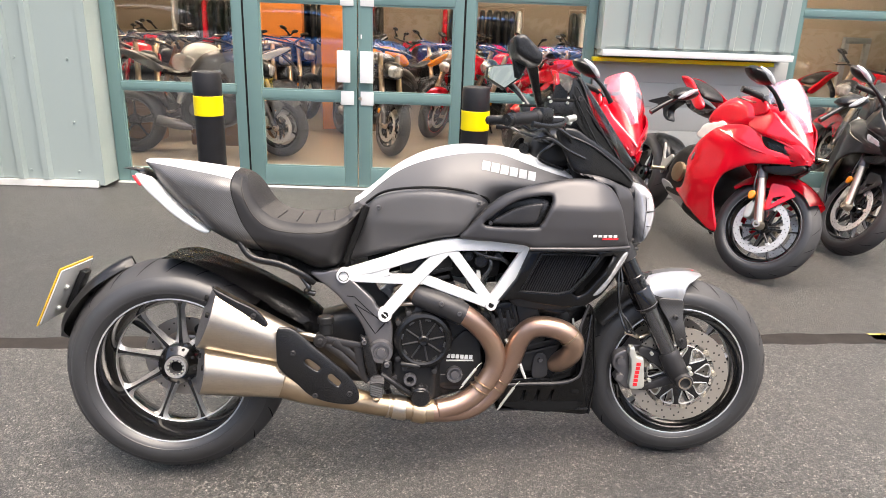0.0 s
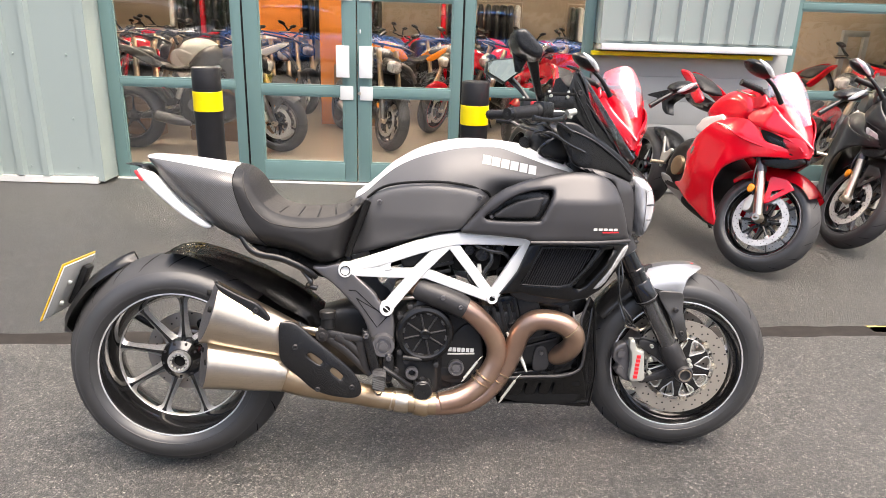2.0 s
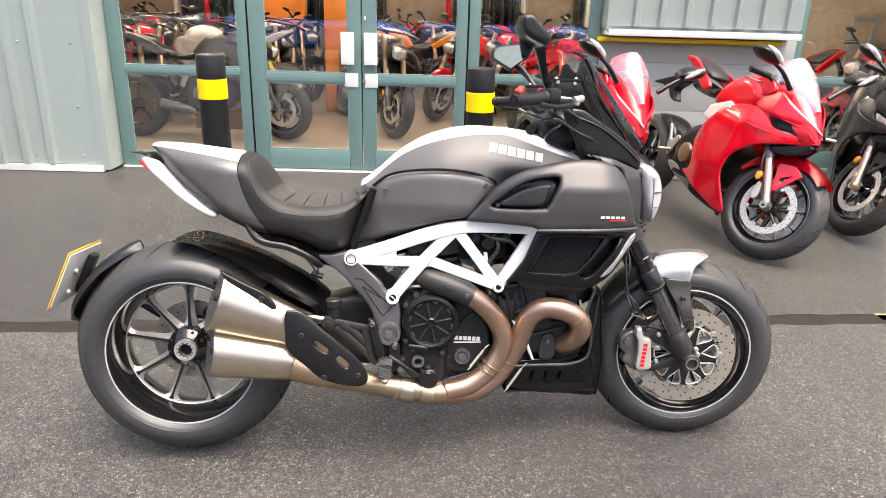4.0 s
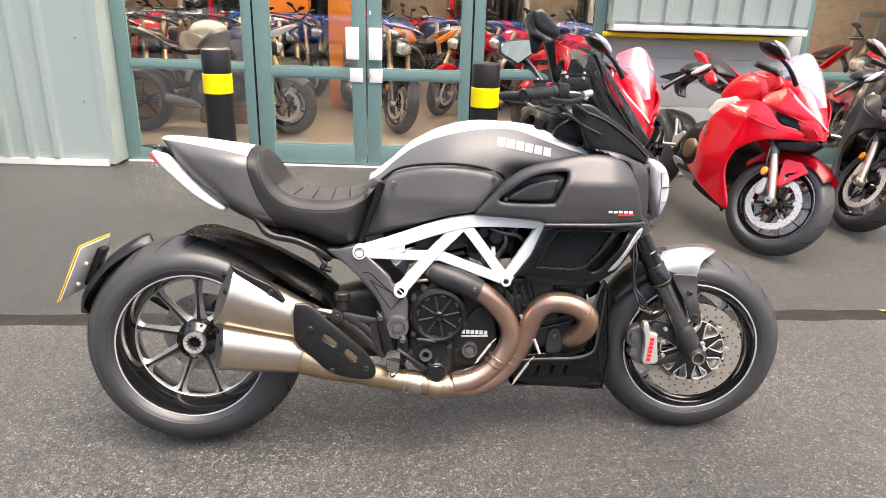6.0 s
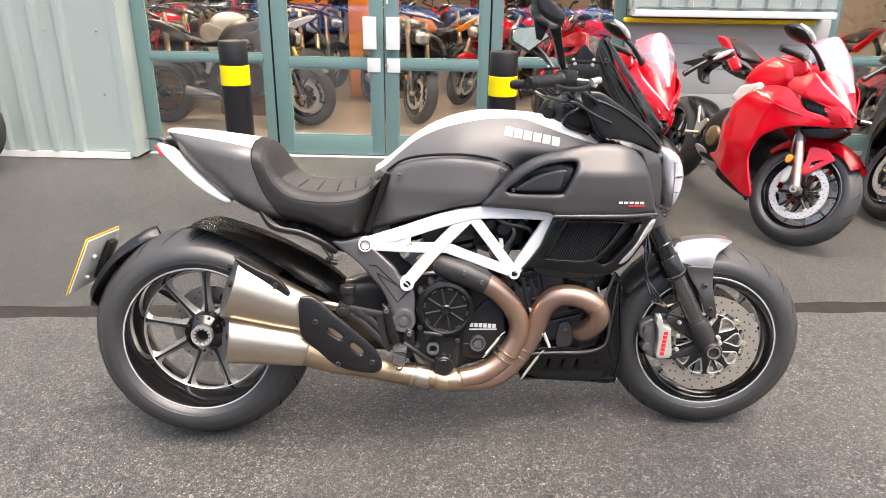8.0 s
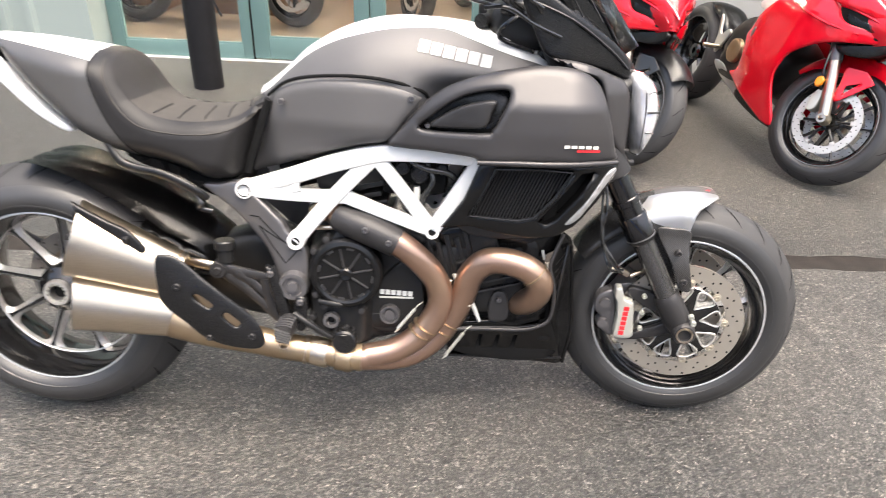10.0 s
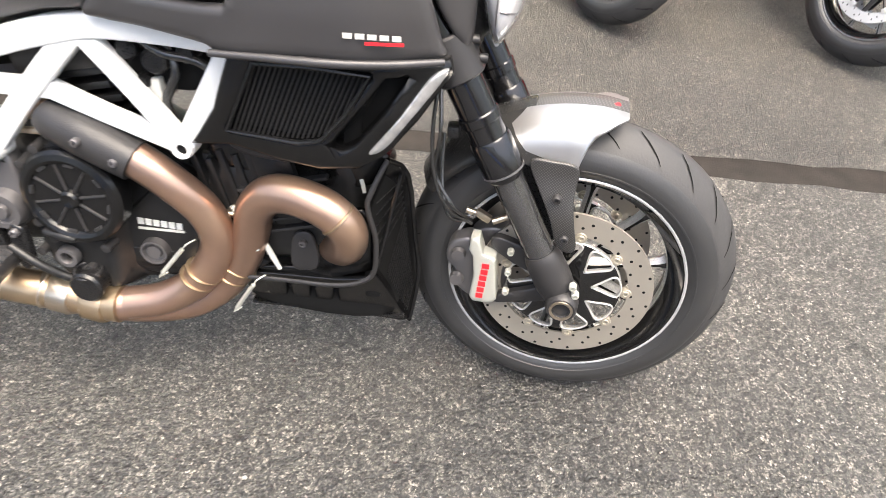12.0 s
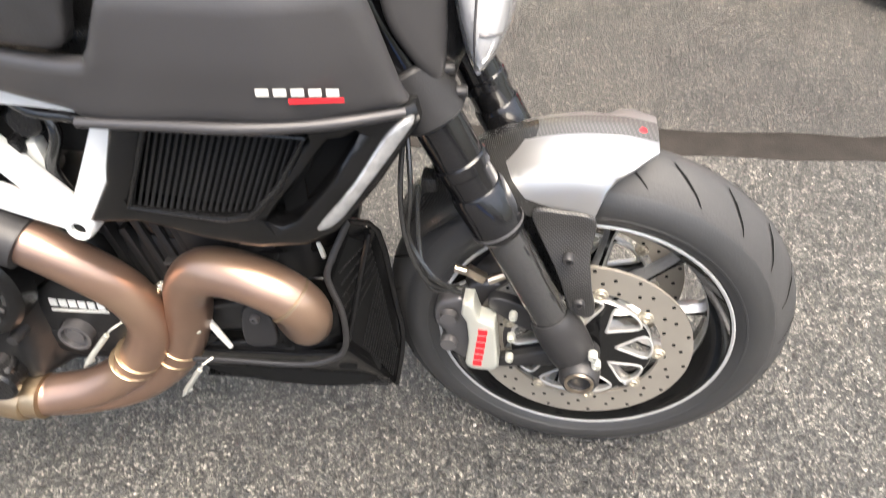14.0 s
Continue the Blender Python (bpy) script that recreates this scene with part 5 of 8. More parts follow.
# handlebar, controls and mirrors
part("handlebar", tube([(0.965, -0.352, 1.096), (1.045, -0.285, 1.106), (1.11, -0.16, 1.10), (1.125, -0.06, 1.075), (1.125, 0.06, 1.075), (1.12, 0.16, 1.10), (1.085, 0.285, 1.110), (1.03, 0.37, 1.108)], 0.0125, 12, 6), PLASTIC, main, "black tapered handlebar")
for s, e0, e1 in ((-1, Vector((0.962, -0.362, 1.095)), Vector((1.048, -0.290, 1.106))), (1, Vector((1.022, 0.375, 1.110)), Vector((1.086, 0.292, 1.110)))):
    part("grip", tube([e0, e0.lerp(e1, 0.04), e0.lerp(e1, 0.10), e0.lerp(e1, 0.55), e0.lerp(e1, 0.93), e1], [0.015, 0.0185, 0.0165, 0.0172, 0.0185, 0.0215], 18, 3), SEAT_MAT, main, "black rubber grip")
    out = (e0 - e1).normalized()
    part("bar_end", rod(e0 - out * 0.002, e0 + out * 0.012, 0.0155, 18), PLASTIC, main)
    part("bar_end_screw", rod(e0 + out * 0.010, e0 + out * 0.0135, 0.005, 10), DARK_CAST, main)
    for f in (0.84,):
        part("grip_ridge", tube([e0.lerp(e1, f), e0.lerp(e1, f + 0.012), e0.lerp(e1, f + 0.045), e0.lerp(e1, f + 0.057)], [0.0168, 0.0188, 0.0188, 0.0168], 16, 1, False), SEAT_MAT, main)
    h0 = e1 - out * 0.012
    part("switch_box", box((0.050, 0.046, 0.046), h0 - out * 0.010, 0.009, Matrix.Rotation(-s * 0.72, 3, "Z")), PLASTIC, main, "black switch housing")
    part("switch_button", box((0.014, 0.012, 0.014), h0 + Vector((-0.018, s * -0.006, 0.018)), 0.003), RED_MARK if s < 0 else PLATE_BACK, main)
    part("lever_pivot", box((0.040, 0.030, 0.022), h0 + Vector((0.050, s * -0.015, -0.012)), 0.006), PLASTIC, main)
    part("lever", tube([h0 + Vector((0.075, s * -0.02, -0.010)), h0 + Vector((0.055, s * 0.03, -0.020)), h0 + Vector((0.005, s * 0.085, -0.026)), h0 + Vector((-0.045, s * 0.125, -0.022))], [0.009, 0.008, 0.006, 0.008], 10, 5, ratio=0.6), PLASTIC, main, "black control lever")
    part("lever_adjuster", rod(h0 + Vector((0.072, s * 0.004, -0.006)), h0 + Vector((0.098, s * -0.012, 0.0)), 0.009, 12), CALIPER, main, "bright lever adjuster")
    part("clamp_block", box((0.034, 0.026, 0.040), h0 + Vector((0.030, s * -0.05, 0.004)), 0.005), CALIPER if s < 0 else PLASTIC, main)
    part("fluid_reservoir", box((0.072, 0.050, 0.036), (1.130, s * 0.185, 1.136), 0.005), PLASTIC, main, "black fluid reservoir")
    part("reservoir_lid", box((0.077, 0.054, 0.008), (1.130, s * 0.185, 1.156), 0.002), DEEP_BLACK, main)
    for du in (-0.028, 0.028):
        bolt(main, (1.130 + du, s * 0.185, 1.161), 0.004, CALIPER, (0, 0, -1))
NEAR_MIRROR = [(0.952, 1.284), (0.963, 1.294), (0.983, 1.293), (1.014, 1.262), (1.024, 1.250), (1.024, 1.232), (1.015, 1.223), (0.997, 1.226), (0.960, 1.248)]
mir = body(NEAR_MIRROR, lambda u, w: 0.052 + 0 * u, 0.010, 0.006, 3.0)
mir.transform(Matrix.Translation((0, -0.40, 0)))
part("mirror_housing", mir, PLASTIC, main, "black angular mirror housing")
part("mirror_face", puff([(0.955, 1.280), (0.963, 1.288), (1.000, 1.228), (0.964, 1.249)], -0.40, 0.08, 0.002, 0.008, (), False), MIRROR, main, "mirror glass")
part("mirror_stem", puff([(1.002, 1.232), (1.030, 1.236), (1.046, 1.190), (1.066, 1.140), (1.056, 1.130), (1.044, 1.150), (1.020, 1.200)], lambda u, w: -0.355 + 0.9 * np.maximum(0, 1.232 - w), 0.014, 0.004, 0.008, (), False), PLASTIC, main, "black flat mirror stem")
part("mirror_brace", puff([(0.962, 1.252), (1.002, 1.232), (0.984, 1.196), (0.972, 1.200)], -0.365, 0.012, 0.004, 0.008, (), False), PLASTIC, main)
FAR_MIRROR = [(1.026, 1.306), (1.041, 1.309), (1.096, 1.304), (1.115, 1.266), (1.066, 1.226), (1.022, 1.272)]
glass_at = lambda u, w: 0.38 - 2.3 * (u - 1.07) + 0.6 * (w - 1.27)
part("mirror_housing", puff([(1.022, 1.311), (1.041, 1.314), (1.100, 1.309), (1.120, 1.264), (1.066, 1.219), (1.017, 1.272)], lambda u, w: glass_at(u, w) + 0.006, 0.045, 0.008, 0.009, (), False), PLASTIC, main, "black angular mirror housing")
part("mirror_glass", puff(FAR_MIRROR, glass_at, 0.006, 0.001, 0.012, (), False), MIRROR, main, "angular mirror glass")
part("mirror_stem", tube([(1.150, 0.30, 1.150), (1.120, 0.34, 1.20), (1.088, 0.385, 1.240)], [0.008, 0.010, 0.013], 10, 4, ratio=0.7), PLASTIC, main)
part("clutch_line", tube([(1.10, 0.22, 1.10), (1.15, 0.14, 1.05), (1.20, 0.08, 0.96), (1.18, 0.06, 0.80)], 0.004, 8, 6), CABLE, main)
part("brake_line", tube([(1.13, -0.20, 1.10), (1.17, -0.15, 1.06), (1.22, -0.10, 0.98), (1.26, -0.08, 0.80)], 0.004, 8, 6), CABLE, main)
part("steering_damper", rod((1.06, -0.06, 1.02), (1.16, 0.1, 1.03), 0.016, 14), PLASTIC, main)
for y in (-0.02, 0.03):
    part("loom", tube([(1.20, y * 3, 1.05), (1.13, y * 4 - 0.04, 1.03), (1.10, y - 0.08, 0.99), (1.18, y - 0.06, 0.96)], 0.005, 8, 6), CABLE, main)
part("top_clamp", body([(1.09, 1.04), (1.11, 1.075), (1.17, 1.08), (1.23, 1.04), (1.20, 1.02), (1.12, 1.02)], lambda u, w: 0.09 + 0 * u, 0.03, 0.014), PLASTIC, main, "black bar clamp and dash")

# small parts round the bars
part("ignition_cap", box((0.036, 0.05, 0.022), (1.243, -0.03, 0.975), 0.005, Matrix.Rotation(0.35, 3, "Y")), WHITE_TRIM, main, "pale silver cap at the steering head")
part("lever_blade", tube([(1.101, -0.24, 1.106), (1.129, -0.235, 1.103), (1.158, -0.23, 1.093)], [0.006, 0.007, 0.006], 10, 4, ratio=0.6), CALIPER, main, "bright lever blade")
part("control_cable", tube([(1.007, -0.26, 1.086), (1.039, -0.26, 1.068), (1.077, -0.23, 1.075), (1.109, -0.2, 1.058)], 0.0042, 8, 6), CABLE, main)
part("control_cable", tube([(1.036, -0.23, 1.102), (1.076, -0.23, 1.084), (1.123, -0.2, 1.081), (1.182, -0.17, 1.051)], 0.0042, 8, 6), CABLE, main)
part("control_cable", tube([(1.061, -0.2, 1.049), (1.109, -0.2, 1.05), (1.167, -0.17, 1.019), (1.227, -0.14, 0.995)], 0.0042, 8, 6), CABLE, main)
part("control_cable", tube([(1.088, -0.17, 1.135), (1.113, -0.17, 1.113), (1.109, -0.14, 1.074), (1.148, -0.11, 1.042)], 0.0042, 8, 6), CABLE, main)
part("control_cable", tube([(1.007, -0.14, 1.08), (1.041, -0.14, 1.063), (1.089, -0.11, 1.053), (1.139, -0.08, 1.034)], 0.0042, 8, 6), CABLE, main)
bolt(main, (1.101, -0.212, 1.151), 0.0045, CALIPER, (0, 1, 0))
bolt(main, (1.148, -0.212, 1.148), 0.0045, CALIPER, (0, 1, 0))
part("screen_crease", tube([(1.197, -0.121, 1.2), (1.324, -0.085, 1.025)], 0.0022, 6, 3), DARK_CAST, main)
part("screen_crease", tube([(1.188, -0.121, 1.179), (1.279, -0.085, 1.036)], 0.0022, 6, 3), DARK_CAST, main)
part("screen_crease", tube([(1.227, -0.121, 1.137), (1.293, -0.085, 1.077)], 0.0022, 6, 3), DARK_CAST, main)
part("bar_riser", body([(1.085, 0.985), (1.08, 1.05), (1.13, 1.07), (1.20, 1.04), (1.22, 0.97), (1.15, 0.95)], lambda u, w: 0.07 + 0 * u, 0.02, 0.014), ENGINE_BLACK, main, "black riser block")

# seat and tail share one skin, split along the cowl's edge, the band and the piping
def rear_half(u, w):
    return 0.060 + 0.080 * ramp(u, -0.07, 0.20) + 0.012 * ramp(u, 0.2, 0.35) - 0.042 * ramp(u, 0.42, 0.60)


SKIN = [(-0.060, 0.957), (-0.035, 0.966), (0.05, 0.962), (0.132, 0.952), (0.198, 0.943), (0.225, 0.939), (0.245, 0.931), (0.262, 0.918), (0.280, 0.896), (0.296, 0.870), (0.315, 0.846), (0.345, 0.825), (0.396, 0.815), (0.464, 0.815), (0.515, 0.822),
        (0.541, 0.834), (0.572, 0.848), (0.592, 0.834), (0.556, 0.750), (0.522, 0.662), (0.472, 0.642), (0.436, 0.646), (0.387, 0.668), (0.338, 0.684), (0.302, 0.690), (0.251, 0.700), (0.215, 0.711), (0.138, 0.751), (0.091, 0.789), (0.029, 0.838), (-0.016, 0.886), (-0.040, 0.928)]
COWL_EDGE = [(0.205, 0.960), (0.213, 0.935), (0.211, 0.905), (0.215, 0.870), (0.228, 0.827), (0.246, 0.786), (0.274, 0.745), (0.306, 0.698), (0.33, 0.66)]
PIPING = [(0.222, 0.96), (0.236, 0.92), (0.242, 0.885), (0.256, 0.845), (0.282, 0.806), (0.325, 0.778), (0.406, 0.766), (0.488, 0.770), (0.537, 0.790), (0.572, 0.825), (0.60, 0.87)]
SEAM = [(0.222, 0.965), (0.244, 0.930), (0.256, 0.895), (0.274, 0.860), (0.300, 0.826), (0.340, 0.802), (0.406, 0.791), (0.485, 0.794), (0.530, 0.808), (0.560, 0.835), (0.59, 0.875)]
TOPBAND = [(-0.10, 0.955), (-0.044, 0.955), (0.0, 0.950), (0.066, 0.941), (0.146, 0.929), (0.208, 0.917)]
cz, cx = np.array(spline(COWL_EDGE[::-1], 6)).T[::-1]
sx, sz = np.array(spline(SEAM, 6)).T
tx, tz = np.array(spline(TOPBAND, 6)).T
on_tail = lambda u, w: u < np.interp(w, cz, cx)
over = lambda u, w: w > np.interp(u, sx, sz)
white = lambda u, w: w > np.interp(u, tx, tz)
PAD_EDGE = [(0.245, 0.8134), (0.30, 0.8376), (0.36, 0.864)]
padded = lambda u, w: (w > 0.82 + 0.44 * (u - 0.26)) & (u < 0.345)
LINES = [COWL_EDGE, SEAM, TOPBAND, PAD_EDGE]
for nm, mt, lb, fn, gr in (("tail_cowl", CARBON, "matt carbon tail cowl", lambda u, w: on_tail(u, w) & ~white(u, w), 0.0015), ("tail_band", WHITE_PAINT, "white top of the tail", lambda u, w: on_tail(u, w) & white(u, w), 0.0022),
                           ("seat", SEAT_MAT, "dark leather-look saddle", lambda u, w: ~on_tail(u, w) & ~over(u, w), 0.0), ("seat_top", SEAT_TOP, "brown grey suede seat top with tucks", lambda u, w: ~on_tail(u, w) & over(u, w) & ~padded(u, w), 0.0006), ("backrest_pad", SEAT_PAD, "dark backrest pad of the saddle", lambda u, w: ~on_tail(u, w) & over(u, w) & padded(u, w), 0.0022)):
    part(nm, body(SKIN, rear_half, 0.062, 0.010, 2.1, LINES, fn, gr), mt, main, lb, 60)


def on_body(outline, half, radius, u, w, power=2.0, grow=0.0):
    lp = resample([tuple(p) for p in spline(outline, 6, True)], 0.012)
    q = 1 - min(float(distance(lp, np.array([u]), np.array([w]))[0]) / radius, 1)
    return -(float(half(np.array(u), w)) + grow) * (1 - q ** power) ** (1 / power)


# blocks in place of the lettering on the tank
for k in range(6):
    u0, w0 = 0.925 + k * 0.0268, 0.958 - k * 0.0054
    mark = bmesh.new()
    grid = []
    for j in range(4):
        row = []
        for i in range(3):
            u, w = u0 + 0.0230 * i / 2 + 0.006 * j / 3, w0 - 0.0037 * i / 2 + 0.0245 * j / 3
            hit = tank_tree.ray_cast(Vector((u, -0.5, w)), Vector((0, 1, 0)))[0]
            row.append(mark.verts.new((u, hit.y - 0.0022, w)))
        grid.append(row)
    for P, Q in zip(grid, grid[1:]):
        for i in range(2):
            mark.faces.new((P[i], P[i + 1], Q[i + 1], Q[i]))
    bmesh.ops.solidify(mark, geom=mark.faces[:], thickness=0.002)
    part("name_mark", mark, WHITE_PAINT, main, "white marking block on the tank")

for s in (-1, 1):
    for pts, r, mt, nm in ((spline(COWL_EDGE[1:8], 5), 0.0018, DEEP_BLACK, "cowl_edge"), (spline(PIPING[1:10], 5), 0.0018, SEAT_TOP, "seat_stitching")):
        part(nm, tube([(u, s * -on_body(SKIN, rear_half, 0.062, u, w, 2.1), w) for u, w in pts], r, 6, 1, False), mt, main)
    for u0, u1, w1 in ((0.338, 0.356, 0.819), (0.392, 0.402, 0.8135), (0.448, 0.452, 0.8135), (0.500, 0.496, 0.818), (0.545, 0.538, 0.831)):
        w0 = float(np.interp(u0, sx, sz)) + 0.004
        pts = [(u0 + (u1 - u0) * f, w0 + (w1 - w0) * f) for f in np.linspace(0, 0.985, 9)]
        part("seat_tuck", tube([(u, s * -on_body(SKIN, rear_half, 0.062, u, w, 2.1), w) for u, w in pts], 0.0022, 6, 1, False), SEAT_MAT, main, "stitched tuck across the seat")


strip = [(-0.078, 0.922), (-0.042, 0.914), (-0.014, 0.890), (0.032, 0.842), (0.093, 0.791), (0.135, 0.761), (0.114, 0.756), (0.040, 0.798), (-0.023, 0.850), (-0.063, 0.890)]
for s in (-1, 1):
    bm = puff(strip, lambda u, w: -0.055 - 0.035 * ramp(u, -0.08, 0.12), 0.03, 0.006, 0.010)
    part("tail_lamp_strip", bm if s < 0 else mirror(bm), WHITE_PAINT, main, "white tail lamp strip")
part("tail_lamp", body([(-0.125, 0.935), (-0.095, 0.940), (-0.055, 0.932), (-0.035, 0.905), (-0.055, 0.898), (-0.080, 0.924)], lambda u, w: 0.045 + 0 * u, 0.012, 0.006), PLASTIC, main, "black tail lamp housing")
part("tail_lamp_lens", puff([(-0.086, 0.913), (-0.080, 0.916), (-0.064, 0.893), (-0.069, 0.888)], -0.056, 0.01, 0.003, 0.006), RED_MARK, main, "red lamp lens")
for s in (-1, 1):
    part("seat_rail", tube([(0.222, s * 0.118, 0.742), (0.252, s * 0.125, 0.699), (0.282, s * 0.125, 0.683), (0.339, s * 0.125, 0.672), (0.390, s * 0.125, 0.650), (0.426, s * 0.12, 0.627), (0.44, s * 0.11, 0.611)], [0.006, 0.009, 0.010, 0.010, 0.010, 0.009, 0.008], 10, 5, ratio=0.7), PLASTIC, main, "black seat rail")
    part("grab_strap", tube([(0.222, s * 0.118, 0.742), (0.215, s * 0.112, 0.765)], 0.006, 8, 2), PLASTIC, main)
part("under_tail", body([(0.23, 0.715), (0.33, 0.705), (0.46, 0.66), (0.52, 0.67), (0.50, 0.60), (0.44, 0.60), (0.36, 0.645), (0.27, 0.675)], lambda u, w: 0.10 + 0 * u, 0.03, 0.014), DEEP_BLACK, main, "black under-seat tray")
part("under_tail_hose", tube([(0.40, -0.09, 0.63), (0.425, -0.11, 0.60), (0.415, -0.10, 0.585), (0.44, -0.09, 0.575)], 0.008, 10, 5), CABLE, main)
part("swingarm_cover", body([(0.17, 0.51), (0.28, 0.545), (0.38, 0.492), (0.45, 0.46), (0.46, 0.40), (0.36, 0.39), (0.27, 0.45)], lambda u, w: 0.085 + 0 * u, 0.03, 0.016), PAN_BLACK, main, "black cover over the swinging arm")

# hugger with the number plate carrier
hug = bmesh.new()
rows = []
for i in range(31):
    t = 93 - 80 * i / 30
    top = float(np.interp(t, [14, 28, 41, 53, 63, 74, 83, 93], [0.495, 0.445, 0.401, 0.377, 0.364, 0.356, 0.352, 0.345]))
    low = float(np.interp(t, [20, 31, 46, 58, 70, 78, 86, 93], [0.420, 0.368, 0.342, 0.334, 0.338, 0.344, 0.348, 0.343]))
    half = 0.118 * float(np.interp(t, [14, 30, 70, 84, 93], [0.8, 0.95, 1.0, 0.96, 0.80]))
    line = []
    for k in range(15):
        g_ = -1 + k / 7
        r = top - (top - low) * abs(g_) ** 2.6 - 0.006 * math.exp(-((abs(g_) - 0.45) / 0.08) ** 2)
        line.append(hug.verts.new((REAR[0] + r * math.cos(radians(t)), g_ * half, REAR[2] + r * math.sin(radians(t)))))
    rows.append(line)
for A, B in zip(rows, rows[1:]):
    for k in range(14):
        hug.faces.new((A[k], A[k + 1], B[k + 1], B[k]))
bmesh.ops.solidify(hug, geom=hug.faces[:], thickness=0.004)
part("hugger", hug, PAN_BLACK, main, "satin black rear hugger", 60)
fen = bmesh.new()
rows = []
for i in range(15):
    f = i / 14
    t = radians(112 + 55 * f)
    line = []
    for k in range(9):
        g_ = -1 + k / 4
        r = 0.362 - 0.03 * abs(g_) ** 2.5 + 0.006 * f
        line.append(fen.verts.new((REAR[0] + r * math.cos(t), g_ * (0.006 + 0.08 * min(1.0, f * 3.0, (1 - f) * 6)), REAR[2] + r * math.sin(t))))
    rows.append(line)
for A, B in zip(rows, rows[1:]):
    for k in range(8):
        fen.faces.new((A[k], A[k + 1], B[k + 1], B[k]))
bmesh.ops.solidify(fen, geom=fen.faces[:], thickness=0.005)
part("rear_splash_guard", fen, SATIN, main, "black splash guard over the rear tyre", 60)
m_plate = Matrix.Translation((-0.314, 0.0, 0.562)) @ Matrix.Rotation(radians(24), 4, "Y")
plate = part("number_plate", box((0.004, 0.212, 0.174), (0, 0, 0), 0.0015), PLATE_BACK, main, "back of a number plate with a yellow rim")
plate.matrix_local = m_plate
part("plate_face", box((0.003, 0.222, 0.186), (-0.0045, 0, 0), 0.001), PLATE_YELLOW, plate, "yellow plate face")
part("plate_bracket", box((0.02, 0.05, 0.13), (0.014, 0.045, 0.0), 0.006), PLASTIC, plate)
for z in (0.02, -0.05):
    bolt(plate, (0.006, -0.03, z), 0.008, CALIPER, (-1, 0, 0))
part("plate_arm", tube([(-0.29, 0.06, 0.55), (-0.22, 0.10, 0.48), (-0.10, 0.14, 0.38), (0.005, 0.15, 0.333)], 0.012, 10, 5), PLASTIC, main, "black plate carrier arm")

